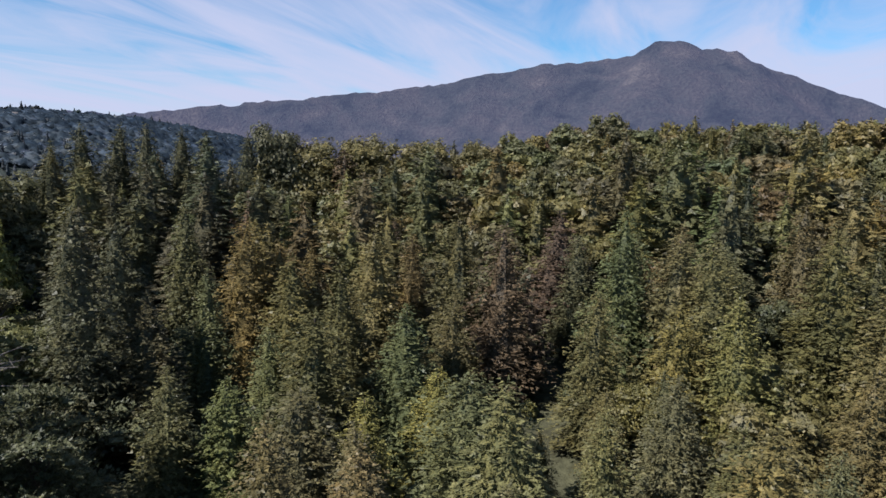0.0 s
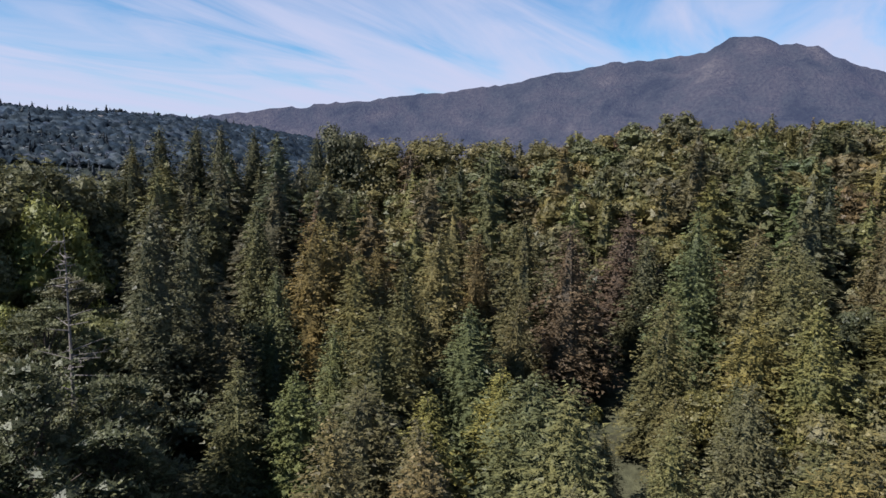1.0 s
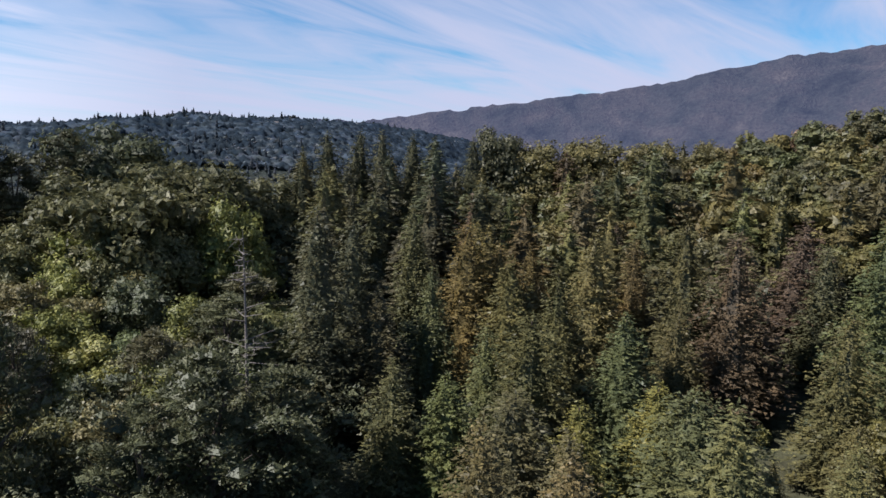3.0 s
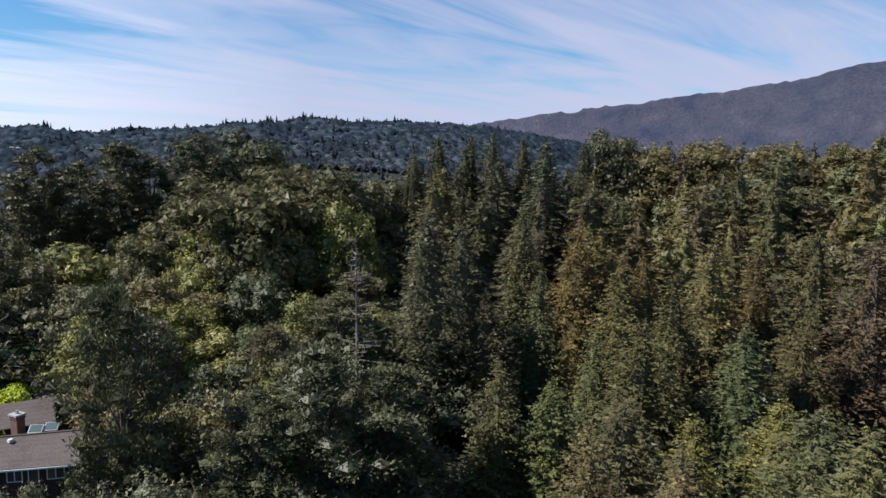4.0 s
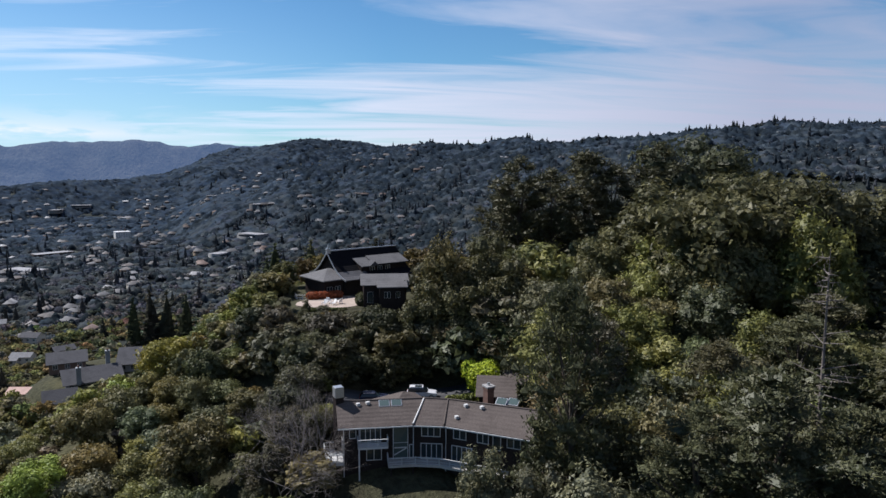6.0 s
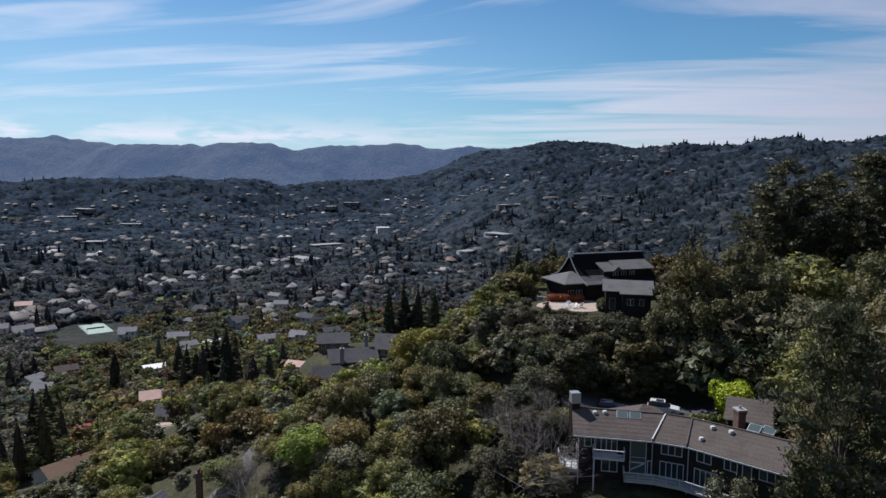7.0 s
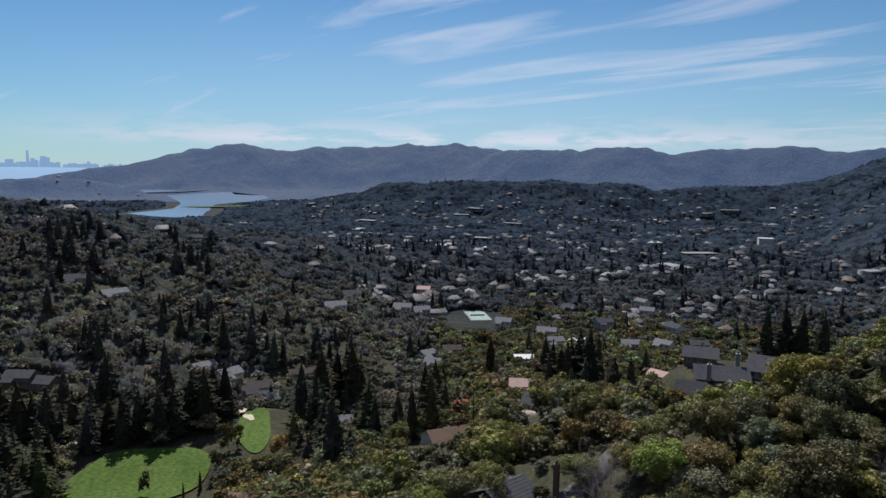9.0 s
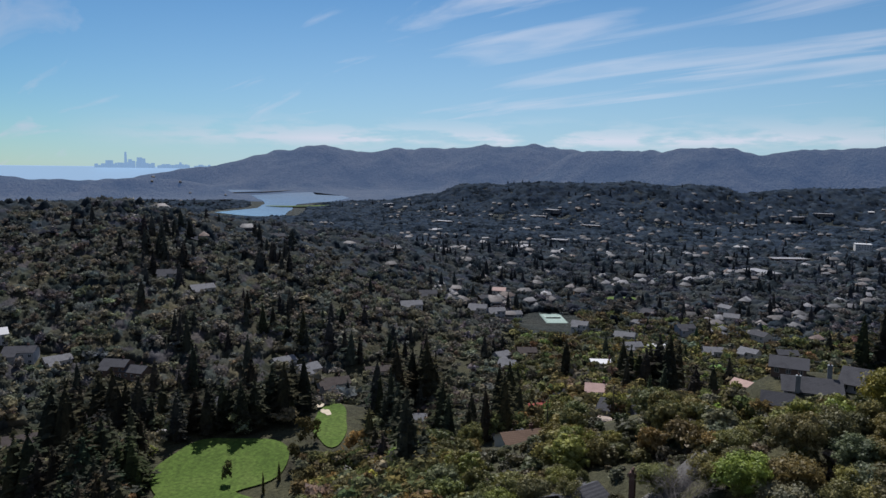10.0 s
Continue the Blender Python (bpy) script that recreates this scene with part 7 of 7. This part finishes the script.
for i in range(90):
    az = 136.3 + 8.0 * rs.uniform(0, 1) ** 1.0
    hump = math.exp(-((az - 141.6) / 1.4) ** 2)
    tower(az, rs.uniform(9, 26), -14 + rs.uniform(2, 16) + 26 * hump * rs.uniform(0.2, 1))
tower(142.3, 15, 76)
tower(142.0, 18, 30)
tower(141.35, 26, 42)
tower(141.1, 20, 36)
tower(143.4, 34, 22)
tower(138.5, 12, 14)
me = bpy.data.meshes.new("city_skyline")
bmesh.ops.recalc_face_normals(skyline, faces=skyline.faces)
skyline.to_mesh(me)
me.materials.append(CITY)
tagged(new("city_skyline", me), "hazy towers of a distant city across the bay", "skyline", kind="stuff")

# ---- houses of the hillsides and the town ----
PLASTER = [material("wall_" + n, c, 0.8, vary=0.12, stain=0.25) for n, c in (("cream", (0.55, 0.50, 0.42)), ("white", (0.50, 0.50, 0.48)), ("brown", (0.13, 0.09, 0.07)), ("grey", (0.33, 0.34, 0.35)), ("tan", (0.38, 0.30, 0.22)), ("pink", (0.52, 0.36, 0.31)))]
# Glints on the valley roofs are put in as a lighter grey base.
ROOFS = {"grey": courses("light_grey_shingles", (0.21, 0.21, 0.215), 0.3, 0.03), "slate": ROOF_SLATE, "brown": ROOF_BROWN, "taupe": ROOF_TAUPE, "white": material("white_membrane", (0.50, 0.50, 0.49), 0.5, vary=0.08), "red": material("red_tile", (0.40, 0.07, 0.05), 0.8, vary=0.2), "pink": material("pink_tile", (0.45, 0.30, 0.25), 0.8, vary=0.2)}


def villa(az, r, w, d, turn, roof, wall, label, storeys=2, flat=False, wing=True):
    """A house of the slope: walls, gabled or flat roof, windows on the side to the eye, a door and a chimney."""
    p = polar(az, r)
    z = min(ground(p.x + a, p.y + b) for a in (-w / 2, w / 2) for b in (-w / 2, w / 2))
    h = thing("house", label, "house", Matrix.Translation((p.x, p.y, z)) @ Matrix.Rotation(radians(az + turn), 4, "Z"), "houses of the valley")
    top = 2.9 * storeys + 0.6
    # local: x to the right as seen from the eye, y away
    a, b = (-w / 2, -d / 2), (w / 2, -d / 2)
    f = Face(a, b)
    if flat:
        part("wall", block(-w / 2, w / 2, -d / 2, d / 2, -2, top), wall, h)
        part("roof", block(-w / 2 - 0.5, w / 2 + 0.5, -d / 2 - 0.5, d / 2 + 0.5, top, top + 0.35), roof, h)
    else:
        f = gable_wing(h, a, b, d, -2, top, top + d * 0.24, wall, roof, 0.6)
        if wing:
            g = gable_wing(h, (-w * 0.42, -d / 2 - 3.0), (-w * 0.05, -d / 2 - 3.0), d * 0.7, -2, top - 1.4, top - 1.4 + d * 0.16, wall, roof, 0.4)
            window(g, 0.8, 2.2, top - 3.4, top - 2.2, h, 1)
    k = max(2, int(w / 3.4))
    for s in range(storeys):
        for i in range(k):
            u = (i + 0.5) * w / k
            if wing and not flat and u < w * 0.48:
                continue
            window(f, u - 0.7, u + 0.7, 0.9 + 2.9 * s, 2.3 + 2.9 * s, h, 1)
    window(f, w * 0.62, w * 0.62 + 0.9, 0.05, 2.05, h, 0, 0, "glazed_door") if not flat else None
    chimney(w * 0.22, d * 0.1, top - 1, top + d * 0.24 + 1.0, 0.9, 0.7, h)
    return h


W, R = PLASTER, ROOFS
villa(111.0, 190, 13, 10, 25, R["brown"], W[0], "cream house with a brown shingle roof", 1)
villa(103.2, 215, 11, 9, -15, R["slate"], W[3], "grey two-storey house with a slate roof and deck", 2, wing=False)
villa(104.6, 400, 14, 9, 10, R["white"], W[1], "low white house with a flat bright roof", 1, True)
villa(109.8, 330, 11, 8, 20, R["red"], W[0], "house with a bright red roof", 1)
villa(95.0, 330, 10, 12, 30, R["pink"], W[5], "pink-roofed house among the oaks", 2)
villa(94.0, 420, 11, 9, -30, R["pink"], W[4], "pink and tan house among the oaks", 2)
villa(112.3, 206, 9, 6, 5, R["grey"], W[1], "pale flat-roofed house among the trees", 1, True)
villa(133.9, 640, 12, 9, 0, R["white"], W[1], "bright white flat-roofed hillside house", 1, True)
villa(131.6, 660, 18, 9, 8, R["slate"], W[2], "long brown two-storey hillside house", 2)
villa(137.2, 480, 15, 9, 20, R["grey"], W[0], "pale-roofed cream hillside house", 1)
villa(139.6, 490, 13, 9, -8, R["slate"], W[3], "grey hillside house with slate roof", 2)
villa(149.6, 400, 14, 9, -20, R["slate"], W[3], "grey-blue house among the oaks", 2)
villa(147.4, 395, 12, 8, 15, R["grey"], W[0], "light-roofed house among the oaks", 1)
villa(151.5, 420, 16, 10, 5, R["white"], W[1], "large pale house among the oaks", 2)
villa(124.7, 300, 12, 10, 30, R["white"], W[3], "house with a shining metal roof", 1, True)
villa(135.6, 335, 16, 12, 10, R["grey"], W[4], "low tan building with a broad grey roof", 1)
villa(133.0, 335, 14, 11, -12, R["taupe"], W[4], "low brown-roofed building by the lane", 1)
villa(137.0, 350, 18, 9, 22, R["slate"], W[3], "long grey house by the lane", 1)
villa(130.5, 345, 14, 10, -25, R["slate"], W[0], "cream house with dark gables", 2)
villa(127.0, 370, 16, 10, 15, R["taupe"], W[3], "grey house with several gables", 2)
villa(120.6, 520, 16, 10, 12, R["grey"], W[1], "white house beside the court", 2)
villa(119.2, 560, 14, 9, 5, R["slate"], W[0], "cream house beside the court", 2)
villa(113.6, 560, 15, 9, 20, R["grey"], W[3], "grey terrace near the court", 2)
villa(112.2, 575, 15, 9, 20, R["grey"], W[3], "grey terrace near the court", 2)
villa(106.6, 540, 12, 9, -14, R["grey"], W[1], "white house under the trees", 2)
villa(98.5, 560, 13, 9, 25, R["slate"], W[3], "grey house with a slate hipped roof", 2)
villa(100.6, 500, 12, 8, 5, R["white"], W[1], "pale low house in the oaks", 1, True)
villa(96.4, 505, 12, 9, 12, R["grey"], W[1], "white house on the oak slope", 1)
villa(93.1, 560, 13, 10, -35, R["slate"], W[0], "cream house with a steep slate gable", 2, wing=False)
villa(110.9, 460, 12, 9, 8, R["taupe"], W[2], "brown house with a taupe roof", 1)
villa(102.5, 480, 13, 9, 25, R["grey"], W[0], "cream house among the oaks", 2)
villa(149.8, 330, 14, 9, -5, R["taupe"], W[4], "long low tan house among the oaks", 1)
villa(146.5, 320, 11, 9, 20, R["brown"], W[2], "small brown house among the oaks", 1)
villa(86.9, 1250, 22, 18, 10, R["white"], W[1], "white civic building with a square tower", 4, True)
names = (("grey", 3, "grey"), ("grey", 0, "cream"), ("taupe", 4, "tan"), ("slate", 2, "brown"), ("grey", 1, "white"), ("pink", 0, "cream"))
for i, (az, r, w, d, turn) in enumerate(PLOTS):
    p = polar(az, r)
    if any((p.x - c.x) ** 2 + (p.y - c.y) ** 2 < (q + 14) ** 2 for c, q in CLEAR):
        continue
    rn, wi, wn = names[i % 6]
    villa(az, r, w, d, turn, R[rn], W[wi], "%s house with a %s roof among the trees" % (wn, rn), 1 + i % 2, wing=i % 4 < 2)

# the large slate-roofed house on the spur
SB = polar(88.2, 236)
sz = ground(SB.x, SB.y)
big = thing("house", "large rambling house with dark slate hipped roofs", "house", Matrix.Translation((SB.x, SB.y, sz)), "houses of the valley")


def sloc(az, r):
    p = polar(az, r) - SB
    return (p.x, p.y)


TOPZ = EYE - 59.4 - sz
for a, b, dep, ze, zr in (((87.6, 234), (84.2, 232), 13, TOPZ - 1.8, TOPZ + 1.6), ((91.2, 224), (87.4, 226), 11, TOPZ - 3.6, TOPZ - 0.8), ((92.2, 240), (89.8, 240), 9, TOPZ - 1.0, TOPZ + 1.2), ((92.6, 214), (90.6, 214), 7, TOPZ - 5.4, TOPZ - 3.0)):
    f = gable_wing(big, sloc(*a), sloc(*b), dep, -14, ze, zr, W[3] if dep != 9 else W[2], ROOF_SLATE, 0.8)
    k = int(f.len / 2.6)
    for i in range(k):
        window(f, (i + 0.5) * f.len / k - 0.6, (i + 0.5) * f.len / k + 0.6, ze - 2.0, ze - 0.7, big, 1)
for az, r, t in ((88.3, 234, TOPZ + 2.8), (90.3, 224, TOPZ + 1.0)):
    p = sloc(az, r)
    chimney(p[0], p[1], TOPZ - 4, t, 1.6, 1.3, big, 2, material("grey_render", (0.20, 0.22, 0.23), 0.8))

# the grey-roofed house with the twin-flued chimney
p = polar(102.6, 110)
KB = Vector((p.x, p.y, ground(p.x, p.y)))
kh = thing("house", "house with a grey shingle gable and tall twin chimney", "house", Matrix.Translation(KB), "houses of the valley")
top = EYE + 110 * math.tan(radians(-24.6)) - KB.z


def kloc(az, r):
    q = polar(az, r) - KB
    return (q.x, q.y)


gable_wing(kh, kloc(105.8, 103), kloc(103.0, 109.0), 9.5, -4, top - 2.4, top, SIDING, ROOF_SLATE, 0.6)
gable_wing(kh, kloc(104.2, 102), kloc(101.8, 102.5), 7.0, -4, top - 3.2, top - 1.4, SIDING, ROOF_GREY, 0.5)
q = kloc(101.9, 109)
chimney(q[0], q[1], -2, EYE + 109 * math.tan(radians(-23.1)) - KB.z, 1.3, 0.8, kh, 2, BRICK)

# a wooden deck and a leaning pole beside the slate-roofed grey house
q = polar(104.6, 208)
dk = thing("deck", "pinkish wooden garden deck with white rail", "deck", Matrix.Translation((q.x, q.y, ground(q.x, q.y))) @ Matrix.Rotation(radians(104), 4, "Z"))
part("floor", block(-4, 4, -3.5, 3.5, -3, 1.6), PAVING, dk)
railing([(-4, -3.5, 1.6), (4, -3.5, 1.6), (4, 3.5, 1.6)], 1.0, dk, "white deck railing")
for az, r in ((103.7, 205), (109.0, 190)):
    q = polar(az, r)
    z = ground(q.x, q.y)
    po = thing("utility_pole", "wooden utility pole with a crossarm", "pole", Matrix.Translation((q.x, q.y, z)), "utility poles")
    o = new("pole", tubes("pole", [((0, 0, -1), (0, 0, 11), 0.16, 0.12)], BARK, 8))
    o.parent = po
    part("crossarm", block(-1.2, 1.2, -0.07, 0.07, 9.9, 10.05), BARK, po)

# the many houses of the town, too small to tell apart


def tinted(name, rough=0.7):
    m = bpy.data.materials.new(name)
    m.use_nodes = True
    t = m.node_tree
    at = t.nodes.new("ShaderNodeAttribute")
    at.attribute_name = "tint"
    geo = t.nodes.new("ShaderNodeNewGeometry")
    nz = node(t, "ShaderNodeTexNoise", i_Scale=0.5, i_Detail=4.0)
    wire(t, geo, "Position", nz, 0)
    r = ramp(t, [(0.3, grey(0.7)), (0.7, grey(1.1))], nz)
    mx = node(t, "ShaderNodeMix", dtype="RGBA", blend="MULTIPLY", n_0=1.0)
    wire(t, at, "Color", mx, 6)
    wire(t, r, 0, mx, 7)
    wire(t, mx, 2, t.nodes["Principled BSDF"], "Base Color")
    t.nodes["Principled BSDF"].inputs["Roughness"].default_value = rough
    t.nodes["Principled BSDF"].inputs["Specular IOR Level"].default_value = 0.12
    return m


hs = []
for i in range(2600):
    az = RS2.uniform(62, 152)
    r0, r1 = ((560, 1100), (1100, 1900))[int(RS2.uniform() < 0.6)]
    r = math.sqrt(RS2.uniform(r0 ** 2, r1 ** 2))
    p = polar(az, r)
    hs.append((p.x, p.y, r, az))
for i in range(110):
    az, r = RS2.uniform(16, 118), RS2.uniform(1150, 2200)
    p = polar(az, r)
    hs.append((p.x, p.y, r, az))
for i in range(150):
    az, r = RS2.uniform(117, 140), RS2.uniform(1900, 2680)
    p = polar(az, r)
    hs.append((p.x, p.y, r, az))
for i in range(130):
    az, r = RS2.uniform(124, 141), RS2.uniform(2650, 3650)
    p = polar(az, r)
    if water_depth(np.array([p.x]), np.array([p.y]))[0] < 0.25:
        hs.append((p.x, p.y, r, az))
hs = np.array(hs)
hz = land(hs[:, 0], hs[:, 1])
vs, fs, cs, n = [], [], [], 0
WALLS = np.array([(0.5, 0.47, 0.42), (0.62, 0.62, 0.6), (0.3, 0.3, 0.3), (0.35, 0.27, 0.2), (0.16, 0.12, 0.1)])
TOPS = np.array([(0.16, 0.16, 0.165), (0.17, 0.155, 0.15), (0.11, 0.105, 0.105), (0.26, 0.26, 0.27), (0.15, 0.11, 0.095), (0.7, 0.7, 0.7)])
for (x, y, r, az), z in zip(hs, hz):
    if z < SEA + 4 or any((x - c.x) ** 2 + (y - c.y) ** 2 < (q + 8) ** 2 for c, q in CLEAR):
        continue
    if z > -100 and r < 1100 and RS2.uniform() < 0.75:
        continue
    if RS2.uniform() > 0.35 + 0.9 * float(ripple(np.array([x]), np.array([y]), 330)[0]):
        continue
    big_one = RS2.uniform() < 0.05 and r > 900
    w, d, h = RS2.uniform(3.8, 6.5), RS2.uniform(3.2, 4.6), RS2.uniform(3, 6)
    if big_one:
        w, d, h = RS2.uniform(12, 26), RS2.uniform(7, 12), RS2.uniform(5, 8)
    a = RS2.uniform(0, 3.14)
    ca, sa = math.cos(a), math.sin(a)
    rise = 0.3 if big_one else d * RS2.uniform(0.45, 0.8)
    loc8 = [(-w, -d, -2), (w, -d, -2), (w, d, -2), (-w, d, -2), (-w, -d, h), (w, -d, h), (w, d, h), (-w, d, h)]
    o = 0.5
    roof6 = [(-w - o, -d - o, h - 0.2), (w + o, -d - o, h - 0.2), (w + o, d + o, h - 0.2), (-w - o, d + o, h - 0.2), (-w * 0.8, 0, h + rise), (w * 0.8, 0, h + rise)]
    for lx, ly, lz in loc8 + roof6:
        vs.append((x + lx * ca - ly * sa, y + lx * sa + ly * ca, z + EYE + lz))
    wc = WALLS[RS2.integers(0, 5)] * RS2.uniform(0.45, 0.8)
    tc = TOPS[RS2.choice(6, p=[0.27, 0.24, 0.2, 0.14, 0.11, 0.04])] * RS2.uniform(0.5, 1.0)
    # Beyond 1100 m the dimming by distance is put into the paint.
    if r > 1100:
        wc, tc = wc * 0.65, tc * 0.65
    if big_one:
        tc = np.array((0.24, 0.24, 0.25))
    cs += [wc] * 8 + [tc] * 6
    for q in ((0, 1, 5), (0, 5, 4), (1, 2, 6), (1, 6, 5), (2, 3, 7), (2, 7, 6), (3, 0, 4), (3, 4, 7)):
        fs.append([n + k for k in q])
    for q in ((8, 9, 13), (8, 13, 12), (10, 11, 12), (10, 12, 13), (9, 10, 13), (11, 8, 12)):
        fs.append([n + k for k in q])
    n += 14
    # dark window strips on two walls
    for sy in (-1, 1):
        k = len(vs)
        for lx, lz in ((-w * 0.8, h * 0.45), (w * 0.8, h * 0.45), (w * 0.8, h * 0.75), (-w * 0.8, h * 0.75)):
            ly = sy * (d + 0.05)
            vs.append((x + lx * ca - ly * sa, y + lx * sa + ly * ca, z + EYE + lz))
        cs += [np.array((0.03, 0.035, 0.04))] * 4
        fs += [[k, k + 1, k + 2], [k, k + 2, k + 3]]
        n += 4
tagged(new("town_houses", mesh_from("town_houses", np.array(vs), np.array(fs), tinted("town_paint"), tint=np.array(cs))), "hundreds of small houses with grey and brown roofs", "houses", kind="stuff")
